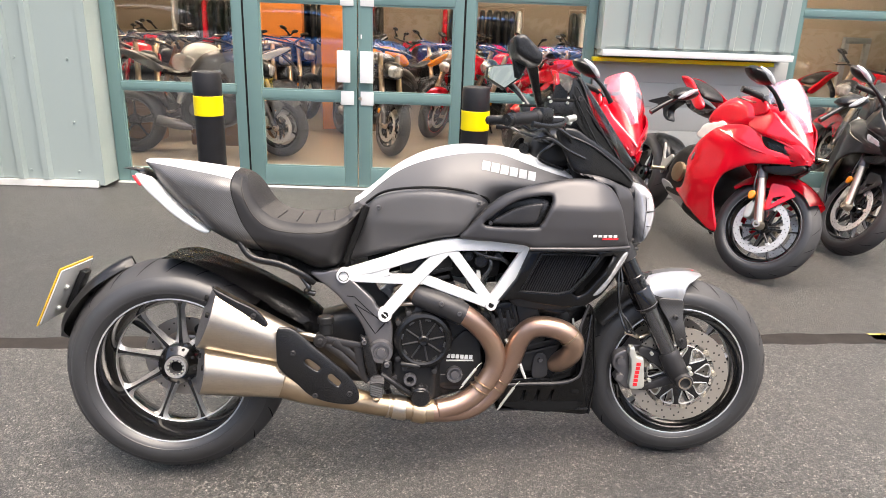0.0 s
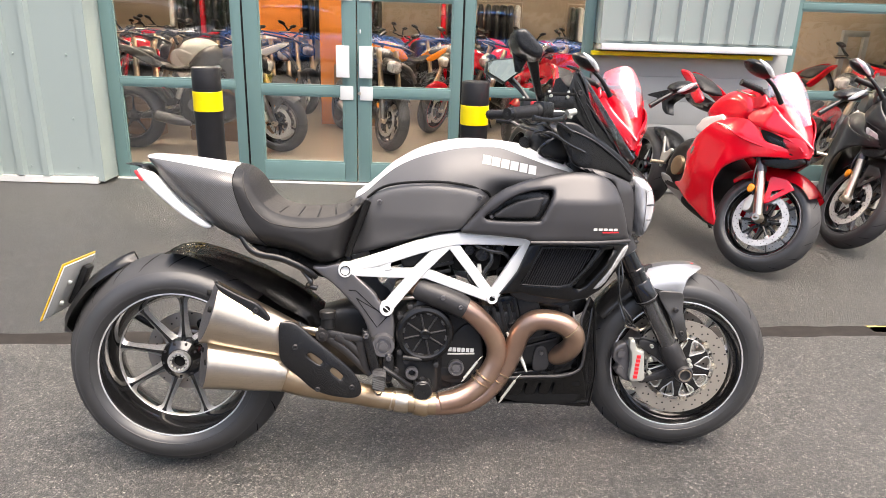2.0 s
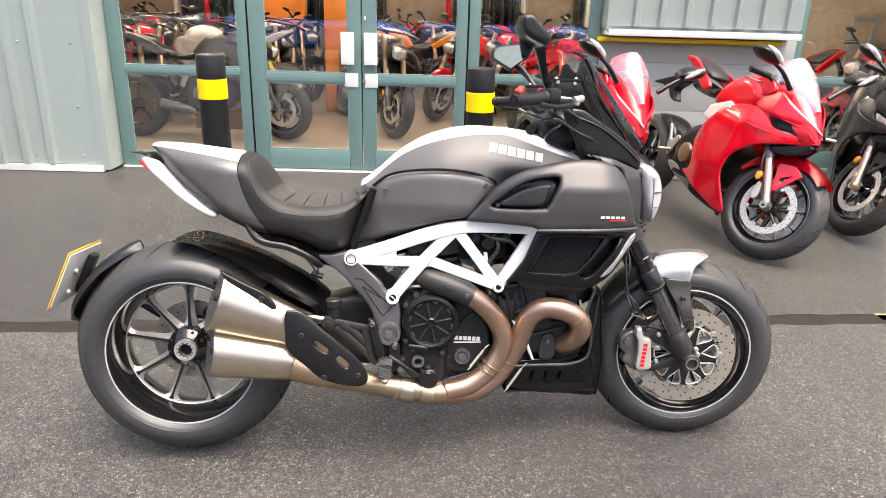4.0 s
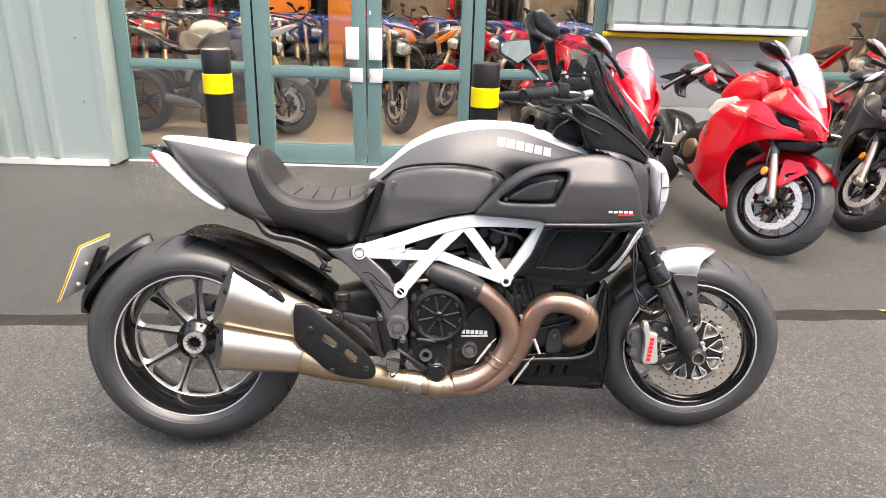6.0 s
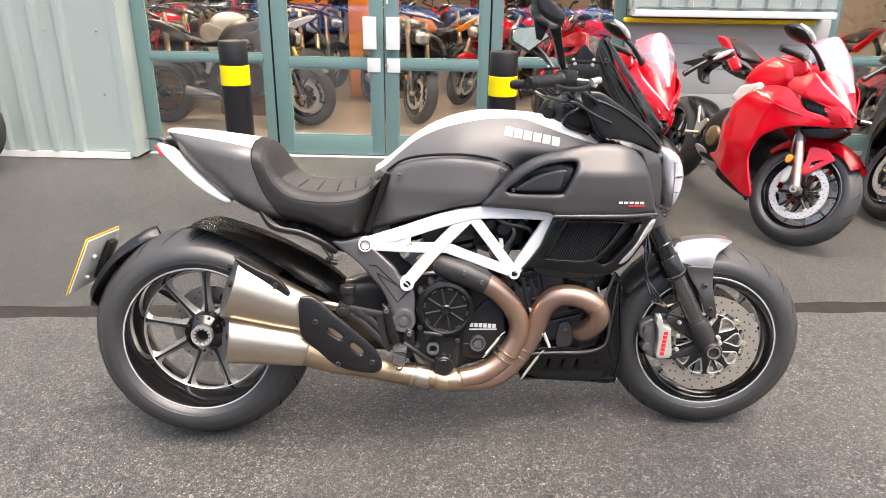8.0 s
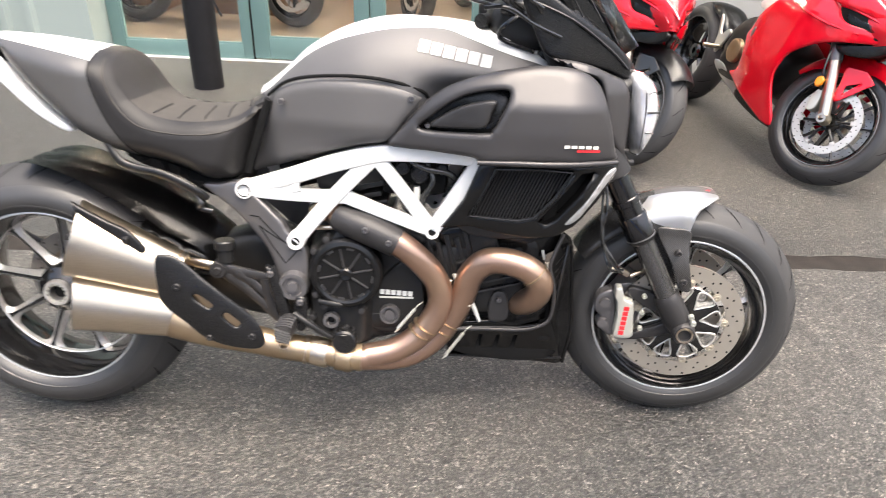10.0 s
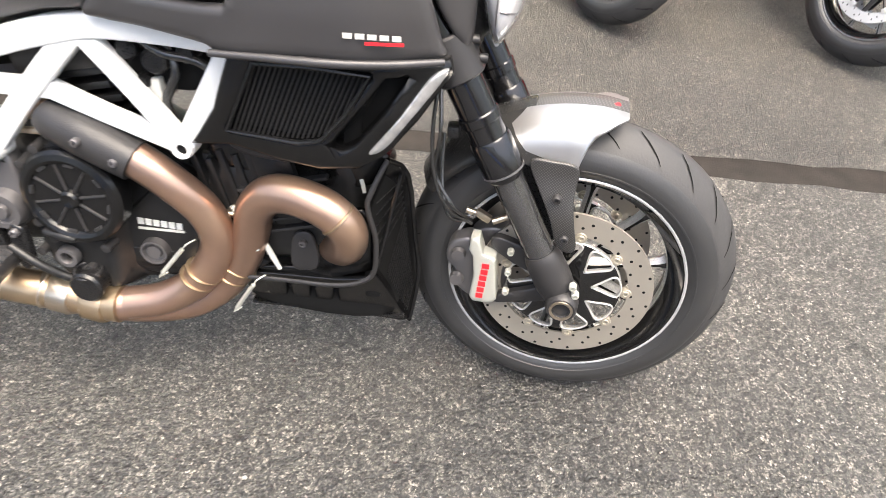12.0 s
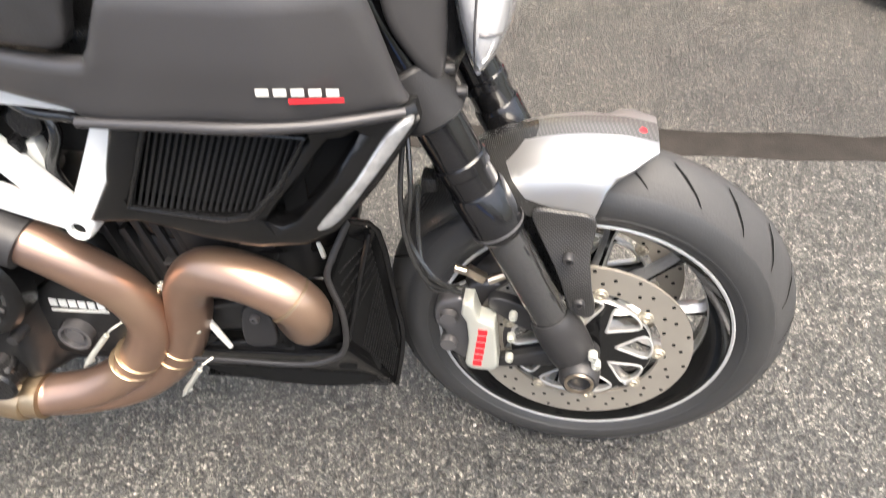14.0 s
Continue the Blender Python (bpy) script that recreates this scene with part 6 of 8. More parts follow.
# swinging arm on the left side of the wheel, pivot plates and shock
part("swingarm", tube([(0.005, 0.155, 0.333), (0.16, 0.165, 0.36), (0.34, 0.15, 0.40), (0.50, 0.10, 0.43), (0.64, 0.0, 0.43)], [0.045, 0.042, 0.042, 0.045, 0.04], 16, 6, ratio=0.7), PIVOT_GREY, main, "grey cast single-sided swinging arm")
for s in (-1, 1):
    side = lambda bm: bm if s < 0 else mirror(bm)
    plate_o = [(0.430, 0.640), (0.467, 0.645), (0.516, 0.652), (0.551, 0.625), (0.612, 0.572), (0.628, 0.545), (0.668, 0.505), (0.674, 0.44), (0.668, 0.388), (0.640, 0.372), (0.612, 0.392), (0.584, 0.485), (0.534, 0.545), (0.490, 0.590)]
    plate_y = lambda u, w: -0.105 - 0.035 * ramp(u, 0.5, 0.62)
    pp = part("pivot_plate", side(puff(plate_o, plate_y, 0.03, 0.006, 0.010)), PIVOT_GREY, main, "grey cast pivot plate")
    for line in ([(0.537, 0.574), (0.560, 0.574), (0.632, 0.510), (0.660, 0.498)], [(0.560, 0.552), (0.622, 0.466), (0.654, 0.502), (0.560, 0.552)]):
        pts = [Vector(p).lerp(Vector(q), f) for p, q in zip(line, line[1:]) for f in (0, 0.25, 0.5, 0.75)] + [Vector(line[-1])]
        part("plate_groove", side(tube([(p.x, float(plate_y(np.array(p.x), 0)) - 0.0004, p.y) for p in pts], 0.0014, 6, 1, False)), DEEP_BLACK, pp)
    part("pivot_boss", side(revolve([(-0.165, 0.0001), (-0.165, 0.012), (-0.157, 0.014), (-0.157, 0.022), (-0.162, 0.024), (-0.162, 0.033), (-0.15, 0.036), (-0.12, 0.036)], (0.640, 0, 0.414), (0, 1, 0), 28, closed=False)), PIVOT_GREY, pp, "turned pivot boss")
    fr = bmesh.new()
    bar = lambda pts, r: tube(pts, r, 20, 4, True, fr, 0.7, False, 7.0)
    yb = -0.128
    bar([(0.520, -0.098, 0.635), (0.64, yb, 0.675), (0.736, yb - 0.004, 0.708), (0.803, yb - 0.006, 0.727)], [0.017, 0.019, 0.020, 0.021])
    bar([(0.795, yb - 0.006, 0.725), (0.862, yb - 0.008, 0.737), (0.971, yb - 0.016, 0.738), (1.072, yb - 0.028, 0.735)], [0.021, 0.019, 0.018, 0.018])
    bar([(0.52, -0.098, 0.632), (0.64, yb, 0.632), (0.762, yb, 0.630)], [0.015, 0.0145, 0.0155])
    bar([(0.762, yb, 0.632), (0.86, yb - 0.004, 0.595), (0.966, yb - 0.002, 0.556)], [0.0155, 0.0145, 0.0155])
    bar([(0.648, -0.138, 0.524), (0.74, -0.132, 0.632), (0.835, yb - 0.006, 0.730)], [0.0175, 0.0175, 0.018])
    bar([(0.835, yb - 0.006, 0.730), (0.90, yb - 0.004, 0.645), (0.966, yb - 0.002, 0.556)], [0.0165, 0.0155, 0.0165])
    bar([(0.966, yb - 0.002, 0.556), (1.02, yb - 0.014, 0.645), (1.078, yb - 0.028, 0.735)], [0.0165, 0.0175, 0.021])
    for (u, v, w), r in (((0.527, -0.098, 0.634), 0.021), ((0.650, -0.138, 0.525), 0.020), ((0.966, -0.130, 0.555), 0.0165)):
        revolve([(-0.018, r * 0.55), (-0.019, r * 0.9), (-0.012, r * 1.06), (0.02, r * 1.06), (0.02, r * 0.55)], (u, v, w), (0, 1, 0), 28, fr)
    fr = join(fr, puff([(0.544, 0.651), (0.619, 0.674), (0.673, 0.693), (0.666, 0.676), (0.66, 0.653), (0.666, 0.643), (0.619, 0.628), (0.552, 0.615)], lambda u, w: -0.108 - 0.27 * np.maximum(0, u - 0.53), 0.016, 0.003, 0.012, (), False))
    tf = part("trellis_frame", side(fr), WHITE_PAINT, main, "white painted trellis frame", 50)
    part("bolt_ring", side(revolve([(-0.0196, 0.0125), (-0.0204, 0.0132), (-0.0196, 0.0150), (-0.016, 0.0140)], (0.527, -0.098, 0.634), (0, 1, 0), 28)), DEEP_BLACK, tf)
    for (u, v, w), r, mt in (((0.527, -0.098, 0.634), 0.0115, WHITE_TRIM), ((0.650, -0.138, 0.525), 0.011, DEEP_BLACK), ((0.966, -0.130, 0.555), 0.009, DEEP_BLACK)):
        part("frame_bolt", side(revolve([(-0.012, 0.0001), (-0.012, r), (0.01, r), (0.01, 0.0001)], (u, v, w), (0, 1, 0), 20, closed=False)), mt, tf)

# engine
eng = part("engine", body([(0.66, 0.40), (0.67, 0.50), (0.76, 0.57), (0.88, 0.53), (0.95, 0.46), (0.96, 0.34), (0.92, 0.27), (0.83, 0.235), (0.72, 0.245), (0.665, 0.30)], lambda u, w: 0.135 - 0.043 * ramp(u, 0.795, 0.830), 0.025, 0.012), ENGINE_BLACK, main, "black twin-cylinder engine")
cl = (0.765, 0, 0.448)
part("clutch_cover", revolve([(-0.12, 0.088), (-0.150, 0.087), (-0.157, 0.082), (-0.160, 0.073), (-0.157, 0.067), (-0.152, 0.064), (-0.151, 0.018), (-0.158, 0.016), (-0.162, 0.012), (-0.159, 0.0001)], cl, (0, 1, 0), 56, closed=False), PAN_BLACK, eng, "round black clutch cover", 25)
for k in range(8):
    t = 2 * math.pi * k / 8 + 0.2
    part("cover_rib", rod((cl[0] + 0.016 * math.cos(t), -0.1525, cl[2] + 0.016 * math.sin(t)), (cl[0] + 0.063 * math.cos(t), -0.1525, cl[2] + 0.063 * math.sin(t)), 0.0028, 8), DARK_CAST, eng)
    part("cover_tooth", box((0.016, 0.006, 0.006), (cl[0] + 0.064 * math.cos(t + 0.39), -0.154, cl[2] + 0.064 * math.sin(t + 0.39)), 0.0015, Matrix.Rotation(-(t + 0.39 + math.pi / 2), 3, "Y")), SATIN, eng)
for u, w in ((0.69, 0.50), (0.72, 0.53), (0.78, 0.545), (0.82, 0.525), (0.69, 0.39), (0.71, 0.36), (0.80, 0.35), (0.76, 0.30), (0.68, 0.33)):
    part("case_bolt", revolve([(-0.15, 0.0001), (-0.15, 0.004), (-0.149, 0.008), (-0.13, 0.009), (-0.12, 0.011)], (u, 0, w), (0, 1, 0), 14, closed=False), DARK_CAST, eng)
part("case_panel", puff([(0.79, 0.375), (0.84, 0.415), (0.90, 0.465), (0.945, 0.415), (0.945, 0.295), (0.90, 0.270), (0.83, 0.275), (0.79, 0.315)], -0.099, 0.012, 0.006, 0.014), ENGINE_BLACK, eng, "black crankcase cover")
for k in range(6):
    part("case_mark", box((0.0106, 0.002, 0.0125), (0.846 + k * 0.0138, -0.0998, 0.383 - 0.0008 * k), 0.0, Matrix.Rotation(0.05, 3, "Y")), WHITE_TRIM, eng, "white marking block")
part("case_mark_line", box((0.084, 0.002, 0.0045), (0.881, -0.0998, 0.3685), 0.0), PLATE_BACK, eng)
part("filler_cap", revolve([(-0.112, 0.0001), (-0.112, 0.012), (-0.107, 0.014), (-0.107, 0.019), (-0.115, 0.020), (-0.115, 0.024), (-0.09, 0.026)], (0.865, 0, 0.326), (0, 1, 0), 24, closed=False), PIVOT_GREY, eng, "grey oil plug")
part("oil_filter", revolve([(-0.175, 0.0001), (-0.175, 0.026), (-0.17, 0.03), (-0.16, 0.03), (-0.158, 0.027), (-0.10, 0.027)], (0.760, 0, 0.277), (0, 1, 0), 28, closed=False), PLASTIC, eng, "black round cap")
part("plug_ring", revolve([(-0.150, 0.010), (-0.155, 0.012), (-0.155, 0.019), (-0.14, 0.02), (-0.14, 0.010)], (0.727, 0, 0.325), (0, 1, 0), 20), PIVOT_GREY, eng)
for (u0, w0), (u1, w1), hw in (((0.80, 0.53), (0.77, 0.68), 0.10), ((0.95, 0.44), (1.10, 0.48), 0.09)):
    d = Vector((u1 - u0, 0, w1 - w0))
    cyl = part("cylinder", rod(Vector((u0, 0, w0)), Vector((u1, 0, w1)), 0.062, 24), ENGINE_BLACK, eng, "finned black cylinder")
    for k in range(6):
        c = Vector((u0, 0, w0)) + d * (0.15 + k * 0.15)
        part("cooling_fin", box((0.15 - 0.006 * (k % 2) * 4, hw * 2, 0.012), c, 0.003, Matrix.Rotation(math.atan2(d.x, d.z), 3, "Y")), ENGINE_BLACK, cyl)
    part("cam_cover", box((0.16, hw * 2.2, 0.07), Vector((u1, 0, w1)), 0.018, Matrix.Rotation(math.atan2(d.x, d.z), 3, "Y")), ENGINE_BLACK, eng, "black cam cover")
part("throttle_body", box((0.16, 0.20, 0.10), (0.92, 0, 0.675), 0.03), DEEP_BLACK, eng)
for u, w, r in ((0.895, 0.70, 0.016), (0.935, 0.685, 0.020), (0.985, 0.70, 0.014), (0.91, 0.65, 0.012)):
    part("coil", revolve([(-0.128, 0.0001), (-0.128, r * 0.8), (-0.124, r), (-0.09, r)], (u, 0, w), (0, 1, 0), 18, closed=False), PLASTIC, eng)
part("relay_label", box((0.022, 0.02, 0.045), (0.925, -0.108, 0.632), 0.004, Matrix.Rotation(-0.1, 3, "Y")), PLATE_BACK, eng, "pale relay box")
for pts in ([(0.86, -0.10, 0.70), (0.89, -0.12, 0.66), (0.90, -0.115, 0.61), (0.93, -0.11, 0.58)], [(0.95, -0.11, 0.71), (0.965, -0.12, 0.67), (0.94, -0.115, 0.62), (0.95, -0.11, 0.57)], [(0.70, -0.10, 0.60), (0.74, -0.12, 0.585), (0.77, -0.12, 0.555), (0.80, -0.13, 0.545)], [(0.90, -0.11, 0.72), (0.95, -0.125, 0.70), (1.0, -0.12, 0.69), (1.03, -0.11, 0.66)]):
    part("hose", tube(pts, 0.0075, 10, 5), CABLE, eng)
part("head_plate", puff([(0.675, 0.595), (0.70, 0.61), (0.735, 0.602), (0.74, 0.575), (0.715, 0.562), (0.685, 0.572)], -0.112, 0.02, 0.005, 0.01), PIPE_TAN, eng, "tan exhaust flange")
bolt(eng, (0.718, -0.116, 0.59), 0.008, CALIPER)
part("spark_lead", tube([(0.66, -0.11, 0.545), (0.71, -0.125, 0.553), (0.74, -0.13, 0.556)], 0.006, 8, 5), STEEL, eng)
part("sump", body([(0.66, 0.30), (0.72, 0.255), (0.95, 0.255), (1.05, 0.28), (1.05, 0.33), (0.70, 0.36)], lambda u, w: 0.10 + 0 * u, 0.03, 0.018), ENGINE_BLACK, eng)
part("lower_engine", body([(0.95, 0.50), (1.14, 0.56), (1.24, 0.54), (1.25, 0.42), (1.20, 0.32), (1.02, 0.30), (0.94, 0.36)], lambda u, w: 0.085 + 0 * u, 0.04, 0.018), ENGINE_BLACK, eng, "black front cylinder area")

# exhaust: two headers, collector, silencers
ex = part("exhaust", tube([(1.076, 0.08, 0.376), (1.109, 0.04, 0.351), (1.148, -0.02, 0.344), (1.192, -0.075, 0.354), (1.22, -0.122, 0.394), (1.223, -0.143, 0.439), (1.191, -0.146, 0.473), (1.139, -0.138, 0.487), (1.094, -0.128, 0.479), (1.062, -0.115, 0.441), (1.046, -0.103, 0.388), (1.019, -0.092, 0.318), (0.976, -0.088, 0.254), (0.914, -0.1, 0.214), (0.84, -0.125, 0.214), (0.76, -0.14, 0.222)], 0.0325, 24, 6), PIPE, main, "heat-tinted copper brown exhaust pipe")
part("rear_header", tube([(0.735, -0.1, 0.585), (0.765, -0.12, 0.572), (0.807, -0.128, 0.558), (0.875, -0.138, 0.531), (0.929, -0.135, 0.491), (0.974, -0.122, 0.434), (0.99, -0.115, 0.375), (0.972, -0.115, 0.32), (0.93, -0.118, 0.268), (0.874, -0.128, 0.236), (0.812, -0.138, 0.225)], 0.031, 24, 6), PIPE, ex, "heat-tinted header pipe")
part("header_sleeve", tube([(0.748, -0.118, 0.580), (0.765, -0.127, 0.573), (0.806, -0.137, 0.561), (0.850, -0.142, 0.543), (0.885, -0.144, 0.526)], [0.033, 0.0345, 0.036, 0.036, 0.0345], 24, 6), DARK_CAST, ex, "dark grey heat sleeve on the rear header")
for u, w in ((0.815, 0.566), (0.868, 0.537)):
    bolt(ex, (u, -0.177, w), 0.007, PIVOT_GREY)
for c, d in (((0.955, -0.116, 0.3), (0.5, 0, 0.8)), ((0.942, -0.117, 0.284), (0.5, 0, 0.8)), ((1.011, -0.091, 0.304), (0.5, 0, 0.85)), ((0.996, -0.089, 0.282), (0.5, 0, 0.85)), ((1.21, -0.147, 0.457), (0.6, 0, -0.6))):
    d = Vector(d).normalized()
    part("weld_band", tube([Vector(c) - d * 0.003, Vector(c) - d * 0.0015, Vector(c) + d * 0.0015, Vector(c) + d * 0.003], [0.0318, 0.0345, 0.0345, 0.0318], 24, 1, False), PIPE_TAN, ex)
for a, b in (((0.936, -0.128, 0.362), (0.880, -0.138, 0.292)), ((1.056, -0.130, 0.302), (1.000, -0.117, 0.212))):
    A, B = Vector(a), Vector(b)
    sp = rod(A.lerp(B, 0.14), A.lerp(B, 0.86), 0.0042, 10)
    for p, q in ((A, B), (B, A)):
        hook = [p.lerp(q, 0.14), p, p + Vector((0.012, 0.012, 0.004))]
        tube(hook, 0.0014, 6, 2, True, sp)
    part("retaining_spring", sp, CALIPER, ex, "bright steel retaining spring")
part("collector", tube([(0.80, -0.14, 0.222), (0.76, -0.14, 0.224), (0.70, -0.142, 0.235), (0.62, -0.15, 0.250), (0.54, -0.158, 0.272), (0.44, -0.165, 0.300), (0.36, -0.165, 0.33)], [0.035, 0.034, 0.033, 0.033, 0.035, 0.043, 0.052], 24, 6), PIPE_TAN, ex, "straw coloured collector pipe")
for u0, u1, r, mt in ((0.735, 0.775, 0.0365, PIPE_TAN), (0.675, 0.715, 0.0365, STEEL), (0.66, 0.668, 0.037, STEEL)):
    f0, f1 = 0.222 + (0.76 - u0) * 0.19, 0.222 + (0.76 - u1) * 0.19
    part("pipe_clamp", tube([(u0, -0.142, f0), (u0 + 0.003, -0.142, f0), (u1 - 0.003, -0.142, f1), (u1, -0.142, f1)], [r - 0.003, r, r, r - 0.003], 24, 1, False), mt, ex, "pipe clamp")
for name_, a, b, r0, r1 in (("upper_silencer", (0.375, -0.152, 0.432), (0.117, -0.162, 0.530), 0.056, 0.092), ("lower_silencer", (0.375, -0.157, 0.326), (0.098, -0.167, 0.370), 0.052, 0.073)):
    A, B = Vector(a), Vector(b)
    d = (B - A).normalized()
    rings = [(0.0, r0 * 0.98), (0.02, r0), (0.35, r0 + (r1 - r0) * 0.42), (0.6, r0 + (r1 - r0) * 0.66), (0.8, r0 + (r1 - r0) * 0.84), (0.86, r0 + (r1 - r0) * 0.89), (0.97, r1), (0.985, r1 + 0.001), (1.0, r1), (1.0, r1 - 0.006), (0.97, r1 - 0.010)]

    def slashed(bm):
        """Cut the rear end aslant, so that its mouth faces outwards."""
        for v in bm.verts:
            f = (v.co - A).dot(d) / (B - A).length
            if f > 0.45:
                c = A + d * (v.co - A).dot(d)
                v.co -= d * 0.042 * (0.5 - 0.5 * (v.co.y - c.y) / r1 / 0.8) * min(1, (f - 0.45) / 0.53)
        return bm

    si = part(name_, slashed(tube([A.lerp(B, f) for f, _ in rings], [r for _, r in rings], 36, 1, False, None, 0.80)), STEEL, ex, "brushed steel silencer", 30)
    cap = [(0.99, r1 - 0.005), (1.003, r1 - 0.003), (1.003, r1 - 0.020), (0.985, 0.034), (0.95, 0.026)]
    part("end_cap", slashed(tube([A.lerp(B, f) for f, _ in cap], [r for _, r in cap], 36, 1, False, None, 0.80)), PIVOT_GREY, si, "dark end cap with rivets", 30)
    part("outlet", slashed(tube([A.lerp(B, 0.90), A.lerp(B, 0.992)], [0.022, 0.024], 24, 1, False)), DEEP_BLACK, si)
    for t in (40, 160, 280):
        q = A.lerp(B, 0.985) + Vector((0, 0.72 * (r1 - 0.024) * math.cos(radians(t)), (r1 - 0.024) * math.sin(radians(t))))
        rv = slashed(rod(q - d * 0.004, q + d * 0.004, 0.008, 10))
        part("cap_rivet", rv, DEEP_BLACK, si)
    part("silencer_seam", tube([A.lerp(B, f) for f in (0.045, 0.05, 0.06, 0.065)], [r0 + 0.0005, r0 + 0.003, r0 + 0.003, r0 + 0.0008], 36, 1, False, None, 0.80), PIPE_TAN, si)
shield = puff([(0.346, 0.497), (0.358, 0.506), (0.394, 0.498), (0.455, 0.444), (0.494, 0.410), (0.550, 0.354), (0.578, 0.300), (0.563, 0.272), (0.51, 0.276), (0.44, 0.298), (0.398, 0.338), (0.350, 0.385), (0.344, 0.437)],
              lambda u, w: -0.222 + 0.016 * ramp(u, 0.47, 0.58) + 1.5 * (w - 0.385 + 0.75 * (u - 0.44)) ** 2, 0.005, 0.005, 0.009,
              [[(0.425, 0.410), (0.436, 0.413), (0.464, 0.392), (0.466, 0.384), (0.456, 0.380), (0.428, 0.400)], [(0.490, 0.364), (0.500, 0.367), (0.523, 0.344), (0.524, 0.336), (0.514, 0.332), (0.491, 0.354)]])
sd = part("heat_shield", shield, PLASTIC, ex, "black heat shield with two slots", 50)
part("shield_pipe", puff([(0.410, 0.418), (0.440, 0.425), (0.540, 0.345), (0.535, 0.320), (0.505, 0.320)], lambda u, w: -0.2145 + 0.016 * ramp(u, 0.47, 0.58), 0.02, 0.004, 0.012), PIPE_TAN, ex, "straw coloured pipe behind the slots")
for u, w in ((0.391, 0.433), (0.452, 0.303), (0.550, 0.306)):
    bolt(sd, (u, -0.222 + 0.016 * float(ramp(np.array(u), 0.47, 0.58)) + 1.5 * (w - 0.385 + 0.75 * (u - 0.44)) ** 2, w), 0.008, DARK_CAST)
part("top_shield", puff([(0.165, 0.618), (0.185, 0.606), (0.235, 0.578), (0.285, 0.552), (0.318, 0.512), (0.303, 0.502), (0.267, 0.523), (0.217, 0.560), (0.182, 0.588)], -0.200, 0.010, 0.005, 0.009), PLASTIC, ex, "black top edge of the silencer")
bolt(ex, (0.280, -0.207, 0.537), 0.007, DARK_CAST)

part("suspension_linkage", body([(0.39, 0.34), (0.37, 0.44), (0.45, 0.50), (0.60, 0.52), (0.67, 0.42), (0.65, 0.29), (0.52, 0.28)], lambda u, w: 0.06 + 0 * u, 0.03, 0.016), ENGINE_BLACK, main, "black suspension linkage behind the pivot plate")
for a, b in (((1.02, -0.11, 0.44), (1.06, -0.12, 0.36)), ((1.045, -0.105, 0.43), (1.02, -0.12, 0.33))):
    part("oil_line", rod(a, b, 0.005, 10), CALIPER, main)
# pipes and fittings in the space behind the exhaust loop
part("exhaust_stud", rod((0.990, -0.095, 0.414), (1.016, -0.095, 0.413), 0.007, 12), STEEL, main, "bright steel stud between the pipes")
part("exhaust_stud", rod((0.990, -0.095, 0.383), (1.008, -0.095, 0.381), 0.007, 12), STEEL, main, "bright steel stud between the pipes")
part("sensor_rod", tube([(1.066, -0.100, 0.366), (1.076, -0.099, 0.340), (1.089, -0.098, 0.309)], [0.005, 0.0055, 0.004], 10, 3), PLATE_BACK, main, "pale steel rod behind the exhaust loop")
part("hanger_plate", puff([(1.117, 0.380), (1.150, 0.384), (1.158, 0.318), (1.112, 0.312)], -0.094, 0.006, 0.003, 0.012), DARK_CAST, main, "dark hanger plate")
bolt(main, (1.134, -0.096, 0.368), 0.007, PIVOT_GREY)
part("oil_line", rod((1.117, -0.045, 0.327), (1.151, -0.045, 0.267), 0.005, 10), CALIPER, main)
part("oil_line", rod((1.012, -0.045, 0.377), (1.044, -0.045, 0.374), 0.007, 10), STEEL, main)
part("oil_line", rod((1.012, -0.045, 0.345), (1.032, -0.045, 0.34), 0.006, 10), CALIPER, main)
part("oil_line", rod((1.129, -0.045, 0.345), (1.156, -0.045, 0.364), 0.006, 10), PIPE_TAN, main)
part("regulator", box((0.060, 0.05, 0.060), (1.101, -0.03, 0.259), 0.006), ENGINE_BLACK, main, "small black box in the belly pan")
bolt(main, (1.127, -0.058, 0.255), 0.006, CALIPER)
bolt(main, (1.114, -0.058, 0.331), 0.006, CALIPER)
bolt(main, (1.113, -0.058, 0.349), 0.006, CALIPER)
part("cylinder_fin", box((0.16, 0.20, 0.006), (1.105, 0, 0.395), 0.002, Matrix.Rotation(-0.25, 3, "Y")), DARK_CAST, main)
part("cylinder_fin", box((0.16, 0.20, 0.006), (1.105, 0, 0.417), 0.002, Matrix.Rotation(-0.25, 3, "Y")), DARK_CAST, main)
part("cylinder_fin", box((0.16, 0.20, 0.006), (1.105, 0, 0.439), 0.002, Matrix.Rotation(-0.25, 3, "Y")), DARK_CAST, main)
part("cylinder_fin", box((0.16, 0.20, 0.006), (1.105, 0, 0.461), 0.002, Matrix.Rotation(-0.25, 3, "Y")), DARK_CAST, main)
part("cylinder_fin", box((0.16, 0.20, 0.006), (1.105, 0, 0.483), 0.002, Matrix.Rotation(-0.25, 3, "Y")), DARK_CAST, main)
